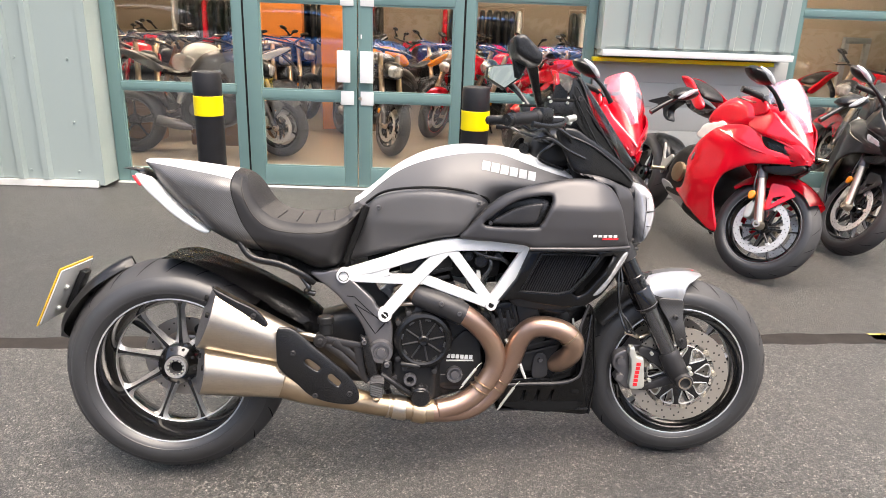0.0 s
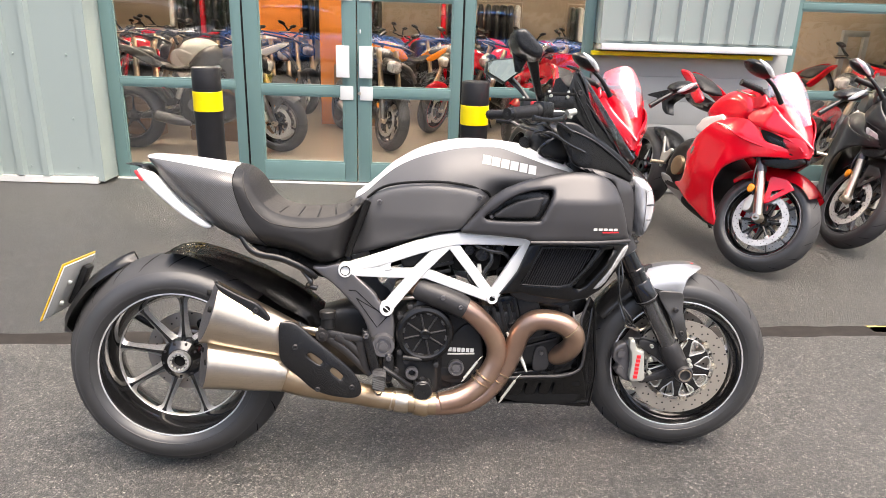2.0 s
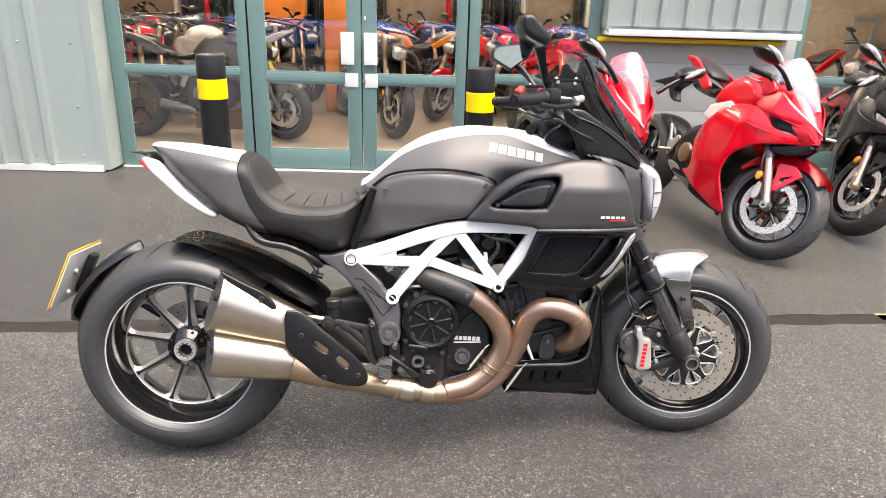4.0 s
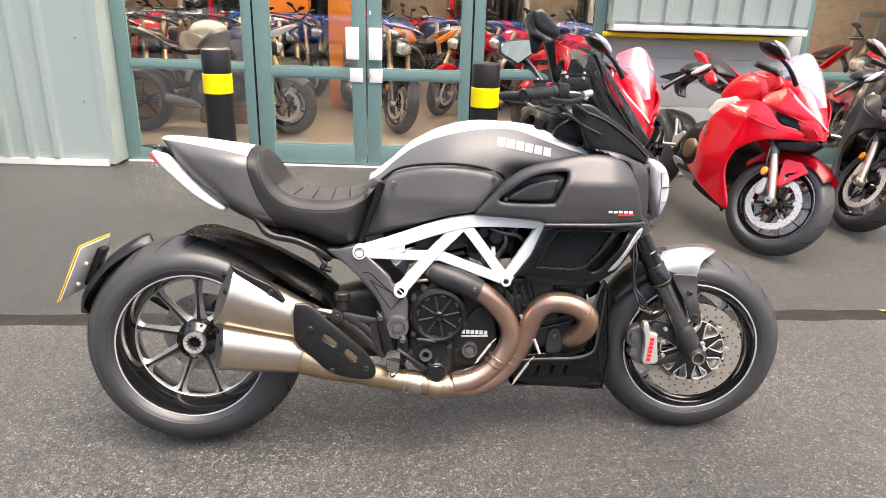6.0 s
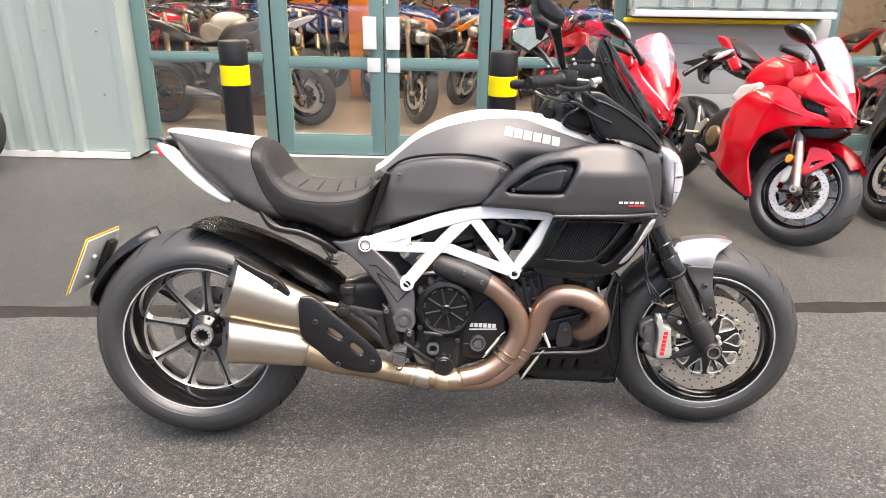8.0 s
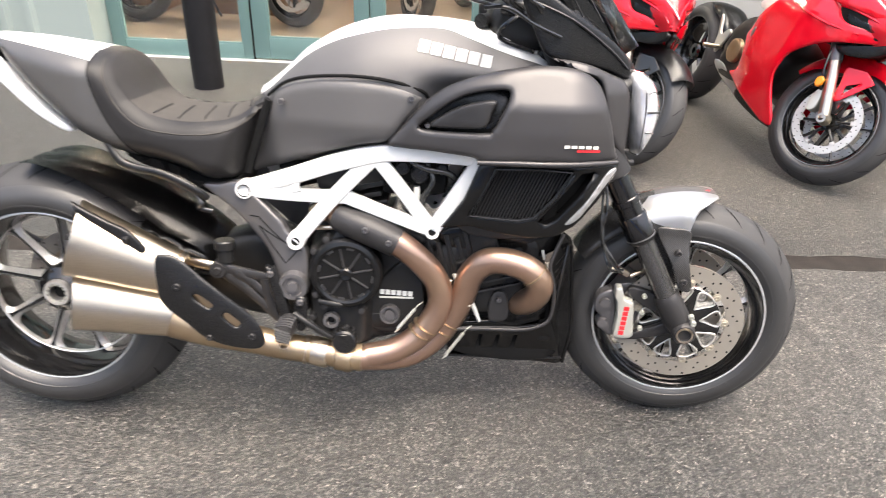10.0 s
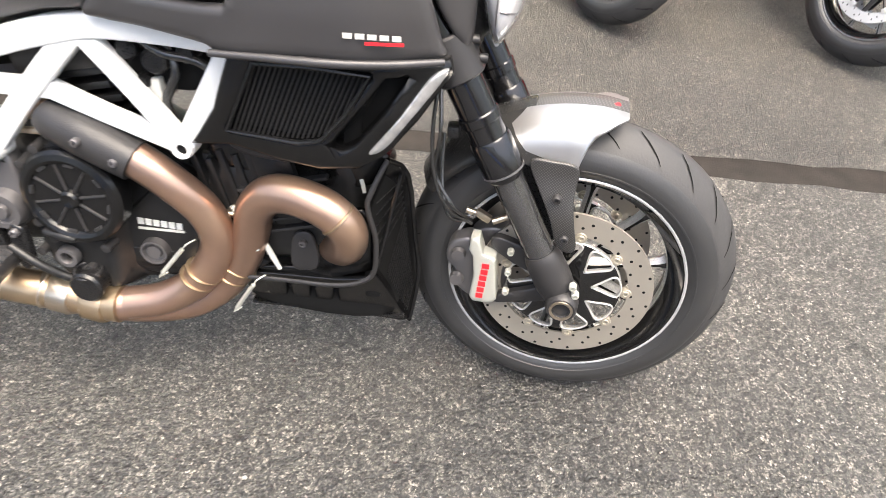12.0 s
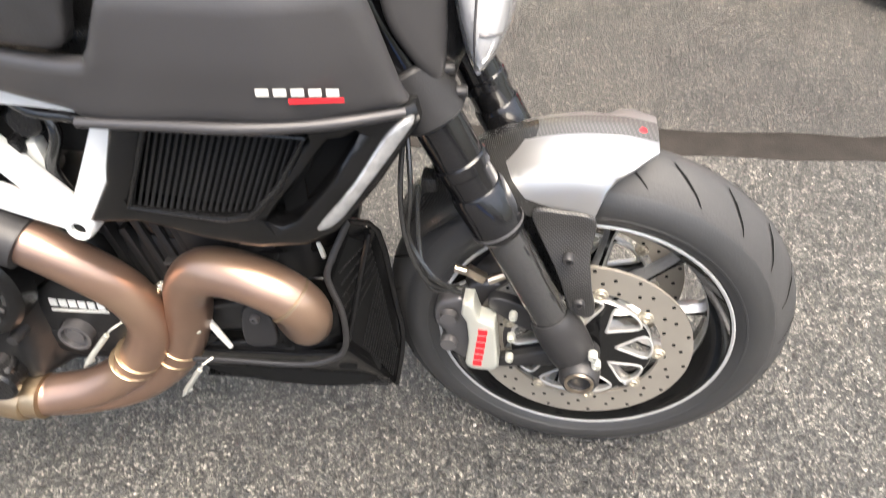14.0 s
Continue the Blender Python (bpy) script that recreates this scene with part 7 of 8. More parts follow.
# foot controls, reservoir, linkages
part("shock_reservoir", revolve([(0.0, 0.020), (0.03, 0.020), (0.032, 0.024), (0.05, 0.024), (0.053, 0.021), (0.053, 0.0001)], (0.475, -0.125, 0.462), (0, 0, 1), 24, closed=False), ENGINE_BLACK, main, "black reservoir with a grooved cap")
part("rearset_link", tube([(0.385, -0.12, 0.456), (0.42, -0.13, 0.454), (0.466, -0.13, 0.445)], [0.010, 0.013, 0.012], 12, 4, ratio=0.7), STEEL, main)
part("rearset_boss", revolve([(-0.152, 0.0001), (-0.152, 0.008), (-0.148, 0.010), (-0.148, 0.018), (-0.14, 0.021), (-0.11, 0.021)], (0.460, 0, 0.444), (0, 1, 0), 22, closed=False), DARK_CAST, main)
for pts in ([(0.455, -0.13, 0.450), (0.52, -0.135, 0.438), (0.585, -0.14, 0.428)], [(0.465, -0.13, 0.440), (0.53, -0.135, 0.390), (0.602, -0.14, 0.318)], [(0.572, -0.14, 0.425), (0.580, -0.14, 0.37), (0.590, -0.14, 0.330)], [(0.500, -0.135, 0.440), (0.54, -0.135, 0.412), (0.575, -0.14, 0.380)]):
    part("rearset_strut", tube(pts, [0.014, 0.011, 0.010], 12, 3, ratio=0.6, power=4), DARK_CAST, main, "dark cast rearset strut")
part("hanger", puff([(0.578, 0.452), (0.590, 0.460), (0.602, 0.450), (0.636, 0.325), (0.628, 0.308), (0.612, 0.312)], -0.165, 0.02, 0.006, 0.01), PLASTIC, main, "black footrest hanger")
bolt(main, (0.590, -0.168, 0.448), 0.008, PIVOT_GREY)
part("heel_guard", puff([(0.645, 0.385), (0.662, 0.390), (0.672, 0.375), (0.668, 0.31), (0.650, 0.30), (0.638, 0.33)], -0.165, 0.015, 0.006, 0.01), PLASTIC, main)
bolt(main, (0.657, -0.168, 0.378), 0.008, PIVOT_GREY)
peg = tube([(0.632, -0.155, 0.330), (0.630, -0.17, 0.328), (0.628, -0.235, 0.322)], [0.014, 0.020, 0.0195], 16, 3, ratio=1.0, power=3)
part("footrest", peg, DARK_CAST, main, "black rubber footrest with knurled end")
for k in range(5):
    part("footrest_rib", tube([(0.610, -0.178 - k * 0.012, 0.341), (0.630, -0.178 - k * 0.012, 0.346), (0.649, -0.178 - k * 0.012, 0.341)], 0.003, 6, 2), DARK_CAST, main)
for k in range(5):
    part("knurl", box((0.036, 0.003, 0.004), (0.628, -0.2365, 0.309 + k * 0.0065), 0.0008, Matrix.Rotation(0.3, 3, "Y")), BIKE_FRAME, main)
part("footrest_spring", revolve([(-0.006, 0.008), (-0.006, 0.011), (0.006, 0.011), (0.006, 0.008)], (0.628, -0.225, 0.296), (0, 1, 0), 14), STEEL, main)
part("brake_pedal", tube([(0.640, -0.165, 0.348), (0.68, -0.17, 0.322), (0.715, -0.160, 0.292), (0.745, -0.148, 0.272)], [0.009, 0.008, 0.008, 0.009], 10, 5), ENGINE_BLACK, main, "black brake pedal")
part("pedal_pad", revolve([(0.0, 0.020), (0.03, 0.021), (0.034, 0.026), (0.044, 0.027), (0.047, 0.024), (0.046, 0.019), (0.040, 0.016), (0.040, 0.0001)], (0.757, -0.146, 0.256), (0.02, -0.1, 1.0), 28, closed=False), PLASTIC, main, "round black rubber pedal pad", 25)
part("pad_ring", revolve([(0.0466, 0.020), (0.0482, 0.0215), (0.0466, 0.0235)], (0.757, -0.146, 0.256), (0.02, -0.1, 1.0), 28), DARK_CAST, main)
part("side_stand", tube([(0.62, 0.13, 0.30), (0.66, 0.22, 0.15), (0.70, 0.295, 0.052)], [0.014, 0.012, 0.012], 12, 4), PLASTIC, main, "black side stand")
part("stand_foot", revolve([(0, 0.03), (0.006, 0.03), (0.006, 0.0001)], (0.705, 0.305, 0.049), (0, 0.16, 0.987), 20, closed=False), PLASTIC, main)
part("brake_switch", tube([(0.70, -0.15, 0.375), (0.735, -0.155, 0.372), (0.755, -0.155, 0.368)], [0.008, 0.009, 0.006], 10, 3), ENGINE_BLACK, main)

# radiator pods with grilles, signals and belly pan
def lowered(bm):
    for v in bm.verts:
        if v.co.z > 0.30:
            v.co.z = 0.30 + (v.co.z - 0.30) * 0.35
        v.co.x -= 0.03
    return bm


for s in (-1, 1):
    side = lambda bm: bm if s < 0 else mirror(bm)
    GR = [(1.105, 0.716), (1.19, 0.720), (1.27, 0.715), (1.235, 0.655), (1.195, 0.607), (1.16, 0.598), (1.05, 0.604)]
    DUCT = [(1.292, 0.712), (1.322, 0.712), (1.285, 0.655), (1.245, 0.602), (1.225, 0.590), (1.205, 0.594), (1.222, 0.618)]

    def pod_depth(u, w):
        return -0.176 - 0.012 * ramp(u, 1.05, 1.2) + 0.22 * np.maximum(0, 0.66 - w) + 0.55 * np.maximum(0, u - 1.30)

    pod = puff([(1.070, 0.732), (1.20, 0.735), (1.375, 0.732), (1.380, 0.712), (1.335, 0.645), (1.288, 0.588), (1.250, 0.560), (1.19, 0.552), (1.12, 0.560), (1.05, 0.576), (0.985, 0.570), (1.00, 0.590), (1.035, 0.640)],
               pod_depth, 0.05, 0.008, 0.011, [GR, DUCT], False)
    pd = part("radiator_pod", side(pod), PAN_BLACK, main, "satin black radiator side pod", 40)
    part("duct_floor", side(puff([(1.19, 0.58), (1.24, 0.58), (1.33, 0.715), (1.28, 0.72)], lambda u, w: pod_depth(u, w) + 0.045, 0.005, 0.003, 0.02)), DEEP_BLACK, pd)
    part("grille_back", side(puff([(1.04, 0.595), (1.10, 0.72), (1.28, 0.72), (1.20, 0.595)], lambda u, w: pod_depth(u, w) + 0.030, 0.005, 0.003, 0.02)), DEEP_BLACK, pd)
    for k in range(30):
        u0 = 1.050 + k * 0.0075
        top, bot = 0.718, 0.600
        a = Vector((u0 + 0.050, -0.168, top))
        b = Vector((u0, -0.158, bot))
        if a.x > 1.272:
            t = (1.272 - b.x) / (a.x - b.x) * 0.98
            a = b.lerp(a, max(t, 0.05))
        if b.x > 1.19:
            t = min(0.95, (b.x - 1.19) / 0.075)
            b = b.lerp(Vector((u0 + 0.050, -0.168, top)), t)
        if (a - b).length > 0.01 and a.z > b.z:
            part("grille_fin", side(rod(a, b, 0.0018, 4)), DARK_CAST, pd)
    part("grille_rim", side(tube([(u, float(pod_depth(np.array(u), np.array(w))) + 0.001, w) for u, w in GR], 0.004, 8, 1, False, None, 1, True)), PLASTIC, pd)
    sig = puff([(1.352, 0.714), (1.374, 0.716), (1.330, 0.656), (1.288, 0.602), (1.266, 0.592), (1.276, 0.610), (1.315, 0.662)], lambda u, w: pod_depth(u, w) - 0.006, 0.02, 0.006, 0.008)
    part("turn_signal", side(sig), SIGNAL, pd, "clear strip turn signal")
    low = puff([(0.985, 0.545), (1.06, 0.560), (1.19, 0.540), (1.268, 0.545), (1.280, 0.50), (1.20, 0.470), (1.08, 0.478), (0.99, 0.505)], lambda u, w: -0.085 + 0.2 * np.maximum(0, u - 1.2), 0.05, 0.012, 0.012)
    part("pod_base", side(low) if s < 0 else lowered(side(low)), PAN_BLACK, pd, "black lower bracket")
    part("pod_inner", side(puff([(1.03, 0.60), (1.235, 0.60), (1.232, 0.555), (1.19, 0.535), (1.05, 0.545)], -0.12, 0.05, 0.006, 0.02)), DARK_CAST, pd)
    part("mount_arm", side(tube([(0.905, -0.055, 0.512), (0.95, -0.060, 0.497), (1.005, -0.064, 0.482), (1.020, -0.064, 0.478)], [0.020, 0.019, 0.018, 0.010], 12, 4, ratio=0.5, power=3)), ENGINE_BLACK, pd, "black engine mount arm")
    part("bracket_slot", side(tube([(0.94, -0.071, 0.499), (0.985, -0.075, 0.487)], 0.008, 10, 2, ratio=0.35)), DEEP_BLACK, pd)
    bolt(pd, (1.005, s * 0.076, 0.482), 0.008, PIVOT_GREY, (0, -s, 0))
    # the left half of the pan stands lower and further back
    side = lambda bm: bm if s < 0 else lowered(mirror(bm))
    # belly pan: side wall, rounded lip and a front wall with two mesh inlets
    wallp = puff([(1.012, 0.288), (1.09, 0.293), (1.19, 0.295), (1.245, 0.307), (1.263, 0.330), (1.290, 0.25), (1.318, 0.160), (1.30, 0.155), (1.196, 0.168), (1.073, 0.190), (1.015, 0.208)], lambda u, w: -0.113 + 0.50 * np.maximum(0, 0.33 - w), 0.012, 0.006, 0.009,
                 [[(1.085 + 0.045 * k, 0.215), (1.091 + 0.045 * k, 0.262), (1.098 + 0.045 * k, 0.262), (1.093 + 0.045 * k, 0.215)] for k in range(3)], False)
    bp_ = part("belly_pan", side(wallp), PAN_BLACK, main, "black belly pan wall")
    part("belly_lip", side(tube([(1.02, -0.110, 0.291), (1.09, -0.112, 0.295), (1.19, -0.115, 0.297), (1.240, -0.113, 0.309), (1.263, -0.110, 0.334), (1.266, -0.113, 0.402), (1.252, -0.113, 0.462), (1.257, -0.108, 0.49), (1.281, -0.090, 0.543)], 0.0046, 10, 6, ratio=0.8)), DARK_CAST, bp_, "rounded rim of the belly pan")
    part("belly_shelf", side(puff([(1.03, 0.289), (1.19, 0.292), (1.255, 0.315), (1.255, 0.44), (1.20, 0.44), (1.15, 0.31), (1.03, 0.30)], -0.085, 0.01, 0.004, 0.02, (), False)), PAN_BLACK, bp_)
    part("belly_back", side(puff([(1.03, 0.20), (1.04, 0.30), (1.20, 0.33), (1.25, 0.44), (1.29, 0.20)], -0.055, 0.005, 0.003, 0.02)), DEEP_BLACK, bp_)
    part("shelf_bracket", side(box((0.050, 0.030, 0.070), (1.165, -0.070, 0.325), 0.006, Matrix.Rotation(0.2, 3, "Y"))), ENGINE_BLACK, bp_)
    edge_ = [(1.264, -0.109, 0.333), (1.266, -0.112, 0.402), (1.252, -0.112, 0.462), (1.283, -0.090, 0.545), (1.310, -0.052, 0.500), (1.325, -0.032, 0.364), (1.334, -0.028, 0.274), (1.319, -0.024, 0.160)]
    ctr_ = Vector((1.298, -0.062, 0.36))
    frontp = bmesh.new()
    ring_ = [frontp.verts.new(p) for p in edge_]
    deep_ = [frontp.verts.new(ctr_.lerp(Vector(p), 0.80) + Vector((-0.010, 0.008, 0))) for p in edge_]
    for k in range(8):
        frontp.faces.new((ring_[k], ring_[(k + 1) % 8], deep_[(k + 1) % 8], deep_[k])).material_index = 0
    hub_ = frontp.verts.new(ctr_ + Vector((-0.010, 0.008, 0)))
    for k in range(8):
        frontp.faces.new((deep_[k], deep_[(k + 1) % 8], hub_)).material_index = 1
    part("belly_front", side(frontp), [PAN_BLACK, DEEP_BLACK], bp_, "black front of the belly pan with mesh inlets", 20)
    for k in range(22):
        f = (k + 0.5) / 22
        a = Vector((1.268, -0.102, 0.36)).lerp(Vector((1.316, -0.034, 0.19)), f) if f > 0.25 else Vector((1.266, -0.104, 0.36 + 0.12 * (0.25 - f) / 0.25))
        b = Vector((1.300, -0.062, 0.50)).lerp(Vector((1.326, -0.032, 0.25)), f)
        part("mesh_wire", side(rod(a, b, 0.0011, 4)), PLASTIC, bp_)
    part("mesh_rib", side(tube([(1.281, -0.090, 0.543), (1.310, -0.052, 0.500), (1.325, -0.032, 0.364), (1.334, -0.028, 0.274), (1.319, -0.024, 0.160)], 0.0045, 8, 3)), PAN_BLACK, bp_)
    part("front_crease", side(tube([(1.268, -0.106, 0.345), (1.283, -0.088, 0.42), (1.300, -0.064, 0.505)], 0.0045, 8, 3)), PAN_BLACK, bp_)
    part("pan_clip", side(box((0.006, 0.006, 0.026), (1.238, -0.077, 0.484), 0.001, Matrix.Rotation(-0.2, 3, "Y"))), PLATE_BACK, bp_)
part("belly_floor", box((0.30, 0.10, 0.006), (1.16, 0, 0.185), 0.002), PLASTIC, main)
part("oil_cooler", box((0.03, 0.16, 0.16), (1.255, 0, 0.33), 0.006), DEEP_BLACK, main, "black oil cooler")
part("radiator", box((0.03, 0.28, 0.16), (1.235, 0, 0.655), 0.006), DEEP_BLACK, main, "black radiator core")
part("frame_spine", tube([(0.60, 0, 0.66), (0.90, 0, 0.74), (1.15, 0, 0.86), (1.25, 0, 0.90)], 0.05, 12, 5), DEEP_BLACK, main)
part("steering_head", rod((1.30, 0, 0.80), (1.20, 0, 1.0), 0.04, 18), PLASTIC, main)

# brake lines at the fork
for off in (0.0, 0.012):
    part("brake_hose", tube([(1.36, -0.115 + off, 0.70), (1.355 + off, -0.135, 0.62), (1.362, -0.14 + off, 0.55), (1.385 + off, -0.14, 0.495), (1.425, -0.115 + off, 0.455)], 0.0031, 8, 6), CABLE, main, "black brake hose")
part("brake_hose", tube([(1.37, -0.09, 0.60), (1.372, -0.11, 0.53), (1.385, -0.13, 0.48), (1.405, -0.12, 0.462), (1.43, -0.10, 0.46)], 0.0031, 8, 6), CABLE, main)
part("hose_guide", box((0.02, 0.03, 0.02), (1.383, -0.075, 0.60), 0.005), PLASTIC, main)

# the front end is turned a little to its right on the steering head
STEERED = {"front_wheel", "fork_leg", "caliper", "caliper_rear", "caliper_bracket", "caliper_mark", "banjo_fitting", "fork_clamp", "fork_yoke", "front_mudguard"}
head = Vector((1.25, 0, 0.90))
turn = Matrix.Translation(head) @ Matrix.Rotation(radians(-6.5), 4, Vector((-0.535, 0, 1)).normalized()) @ Matrix.Translation(Vector((0.008, 0.027, -0.004)) - head)
for ob in list(main.children):
    kind_ = ob.name.split(".")[0]
    mid_ = ob.data.vertices[0].co if ob.type == "MESH" and len(ob.data.vertices) else Vector()
    if kind_ in STEERED or (kind_ == "bolt" and mid_.x > 1.38 and mid_.z < 0.6):
        ob.matrix_local = turn


# ---- parked motorcycles ----
def road_bike(name, m, label, paint, accent, faired=True, rim_line=None, steer=25.0, group="parked motorcycles", stand=True, fender=None, rear_rim=0.216):
    """A sports or naked motorcycle in its own axes: x forwards from the rear wheel's contact, y to its left."""
    bike = thing(name, m, label, "motorcycle", group)
    A, B = (0, 0, 0.312), (1.46, 0, 0.300)
    rim_line = rim_line or PIVOT_GREY
    wheel("rear_wheel", bike, A, 0.315, 0.19, rear_rim, 5, 20, hub=0.045, stripe=rim_line, sipes=16, spoke_side=RIM_BLACK)
    head = Vector((1.19, 0, 0.86))
    axis = Vector((-0.43, 0, 0.90)).normalized()
    S = Matrix.Translation(head) @ Matrix.Rotation(radians(steer), 4, axis) @ Matrix.Translation(-head)
    turned = []
    fw = wheel("front_wheel", bike, B, 0.300, 0.122, 0.216, 10 if faired else 5, 50, hub=0.03, stripe=rim_line, sipes=16, spoke_side=PIVOT_GREY if faired else RIM_BLACK, spoke_w=0.016 if faired else 0.026)
    turned.append(fw)
    for s in (-1, 1):
        brake_disc(fw, B, 0.158, 0.122, s * 0.068, False, 54 if faired else 36, BRIGHT_DISC)
        for k in range(6):
            t = 2 * math.pi * k / 6 + 0.3
            c_, n_ = math.cos(t), math.sin(t)
            part("disc_arm", rod((B[0] + 0.045 * c_, s * 0.062, B[2] + 0.045 * n_), (B[0] + 0.118 * c_, s * 0.066, B[2] + 0.118 * n_), 0.006, 6), ENGINE_BLACK, fw)
            part("bobbin", box((0.020, 0.010, 0.022), (B[0] + 0.119 * c_, s * 0.068, B[2] + 0.119 * n_), 0.003, Matrix.Rotation(-t, 3, "Y")), BRIGHT_DISC, fw)
        y = s * 0.105
        fk = part("fork_leg", tube([(1.46 - (z - 0.30) * 0.45, y, z) for z in (0.30, 0.42, 0.60)], 0.026, 16, 2), STEEL if faired else PIVOT_GREY, bike, "bright fork leg")
        part("fork_tube", tube([(1.46 - (z - 0.30) * 0.45, y, z) for z in (0.56, 0.565, 0.80, 1.0)], [0.03, 0.031, 0.029, 0.029], 16, 2), PIPE_TAN if not faired else PIVOT_GREY, fk)
        part("axle_nut", revolve([(-0.03, 0.012), (-0.03, 0.022), (0.02, 0.03), (0.02, 0.012)], (B[0], y, B[2]), (0, -s, 0), 20), STEEL, fk)
        turned.append(fk)
        cal = puff([(1.352, 0.405), (1.378, 0.412), (1.392, 0.35), (1.385, 0.318), (1.358, 0.310), (1.345, 0.35)], -0.108, 0.06, 0.006, 0.010)
        turned.append(part("caliper", cal if s < 0 else mirror(cal), CALIPER, bike, "silver caliper"))
        refl = puff([(1.335, 0.455), (1.352, 0.468), (1.37, 0.455), (1.368, 0.428), (1.352, 0.415), (1.336, 0.428)], -0.140, 0.014, 0.006, 0.008)
        turned.append(part("side_reflector", refl if s < 0 else mirror(refl), AMBER, bike, "amber reflector"))
        hose = tube([(1.37, y, 0.41), (1.34, y * 1.3, 0.50), (1.31, y * 1.2, 0.60)], 0.005, 6, 5)
        turned.append(part("brake_hose", hose, CABLE, bike))
        turned.append(part("grip", tube([(1.10 if faired else 1.06, s * 0.33, 0.955 if faired else 1.02), (1.17 if faired else 1.11, s * 0.22, 0.965 if faired else 1.05)], 0.018, 12, 2), SEAT_MAT, bike))
        turned.append(part("handlebar", tube([(1.16 if faired else 1.10, s * 0.23, 0.965 if faired else 1.05), (1.18, s * 0.11, 0.95 if faired else 1.05), (1.17, 0, 0.94 if faired else 1.05)], 0.012, 10, 3), PLASTIC, bike))
        turned.append(part("lever", tube([(1.14, s * 0.20, 0.93 if faired else 1.06), (1.15, s * 0.28, 0.91 if faired else 1.04), (1.11, s * 0.35, 0.90 if faired else 1.03)], 0.006, 8, 4), STEEL, bike))
    fend = bmesh.new()
    rows = []
    for i in range(17):
        t = radians(150 - 105 * i / 16)
        line = []
        for k in range(11):
            g_ = -1 + k / 5
            low = 0.05 + 0.055 * math.exp(-((i - 7) / 4) ** 2)
            r = 0.328 - low * abs(g_) ** 3
            line.append(fend.verts.new((B[0] + r * math.cos(t), g_ * 0.082, B[2] + r * math.sin(t))))
        rows.append(line)
    for P, Q in zip(rows, rows[1:]):
        for k in range(10):
            fend.faces.new((P[k], P[k + 1], Q[k + 1], Q[k]))
    bmesh.ops.solidify(fend, geom=fend.faces[:], thickness=0.003)
    turned.append(part("front_mudguard", fend, fender or paint, bike, "painted front mudguard", 60))
    for s in (-1, 1):
        stay = puff([(1.40, 0.55), (1.50, 0.56), (1.56, 0.52), (1.46, 0.40), (1.43, 0.38), (1.42, 0.46)], -0.085, 0.004, 0.003, 0.02, [[(1.45, 0.47), (1.50, 0.50), (1.455, 0.43)]], False)
        turned.append(part("mudguard_blade", stay if s < 0 else mirror(stay), fender or paint, bike))
    for ob in turned:
        ob.matrix_local = S
    part("swingarm", tube([(0.0, 0.13, 0.312), (0.20, 0.14, 0.34), (0.42, 0.11, 0.40), (0.52, 0, 0.42)], [0.035, 0.035, 0.04, 0.035], 12, 5), PIVOT_GREY, bike)
    part("engine", body([(0.50, 0.35), (0.52, 0.55), (0.70, 0.66), (0.95, 0.60), (1.08, 0.50), (1.02, 0.32), (0.80, 0.24), (0.58, 0.25)], lambda u, w: 0.16 + 0 * u, 0.05, 0.03), ENGINE_BLACK, bike, "black engine")
    part("clutch_cover", revolve([(-0.18, 0.0001), (-0.185, 0.05), (-0.18, 0.065), (-0.15, 0.07)], (0.68, 0, 0.44), (0, 1, 0), 28, closed=False), PIPE_TAN if faired else PIVOT_GREY, bike, "bronze clutch cover")
    if not faired:
        part("frame", tube([(0.50, -0.13, 0.50), (0.62, -0.16, 0.70), (0.90, -0.15, 0.80), (1.15, -0.06, 0.86), (1.20, 0, 0.87), (1.15, 0.06, 0.86), (0.90, 0.15, 0.80), (0.62, 0.16, 0.70), (0.50, 0.13, 0.50)], 0.028, 10, 5), accent, bike, "tubular frame")
    fore = 0.13 if faired else 0.0
    lift = 0.075 if faired else 0.0
    moved = lambda pts, du, dw: [(u + du, w + dw) for u, w in pts]
    part("tank", body(moved([(0.58, 0.80), (0.66, 0.92), (0.78, 1.00), (0.94, 1.02), (1.07, 0.98), (1.13, 0.88), (1.05, 0.78), (0.85, 0.75), (0.65, 0.76)], fore, 0), lambda u, w: 0.12 + 0.05 * ramp(u, 0.6, 0.85), 0.08, 0.022), paint, bike, "glossy fuel tank", 60)
    part("seat", body(moved([(0.28, 0.845), (0.36, 0.835), (0.48, 0.80), (0.58, 0.815), (0.645, 0.825), (0.62, 0.765), (0.50, 0.745), (0.33, 0.775)], fore * 0.6, lift), lambda u, w: 0.125 + 0 * u, 0.04, 0.02), SEAT_MAT, bike, "black seat", 60)
    part("pillion_pad", body(moved([(-0.02, 0.985), (0.10, 0.97), (0.22, 0.93), (0.28, 0.88), (0.24, 0.86), (0.10, 0.92)], fore * 2.1, lift), lambda u, w: 0.09 + 0 * u, 0.03, 0.018), SEAT_MAT, bike, "", 60)
    for s in (-1, 1):
        tl = puff(moved([(-0.14, 0.985), (-0.05, 0.995), (0.10, 0.955), (0.26, 0.885), (0.36, 0.82), (0.30, 0.785), (0.18, 0.83), (0.02, 0.90)], fore * 2.1, lift), lambda u, w: -0.06 - 0.07 * ramp(u - fore * 2.1, -0.1, 0.3), 0.02, 0.012, 0.02)
        part("tail_panel", tl if s < 0 else mirror(tl), paint, bike, "painted tail panel", 60)
    part("tail_lamp", body(moved([(-0.16, 0.975), (-0.10, 0.985), (-0.02, 0.94), (-0.08, 0.93)], fore * 2.1, lift), lambda u, w: 0.05 + 0 * u, 0.02, 0.012), PLASTIC, bike)
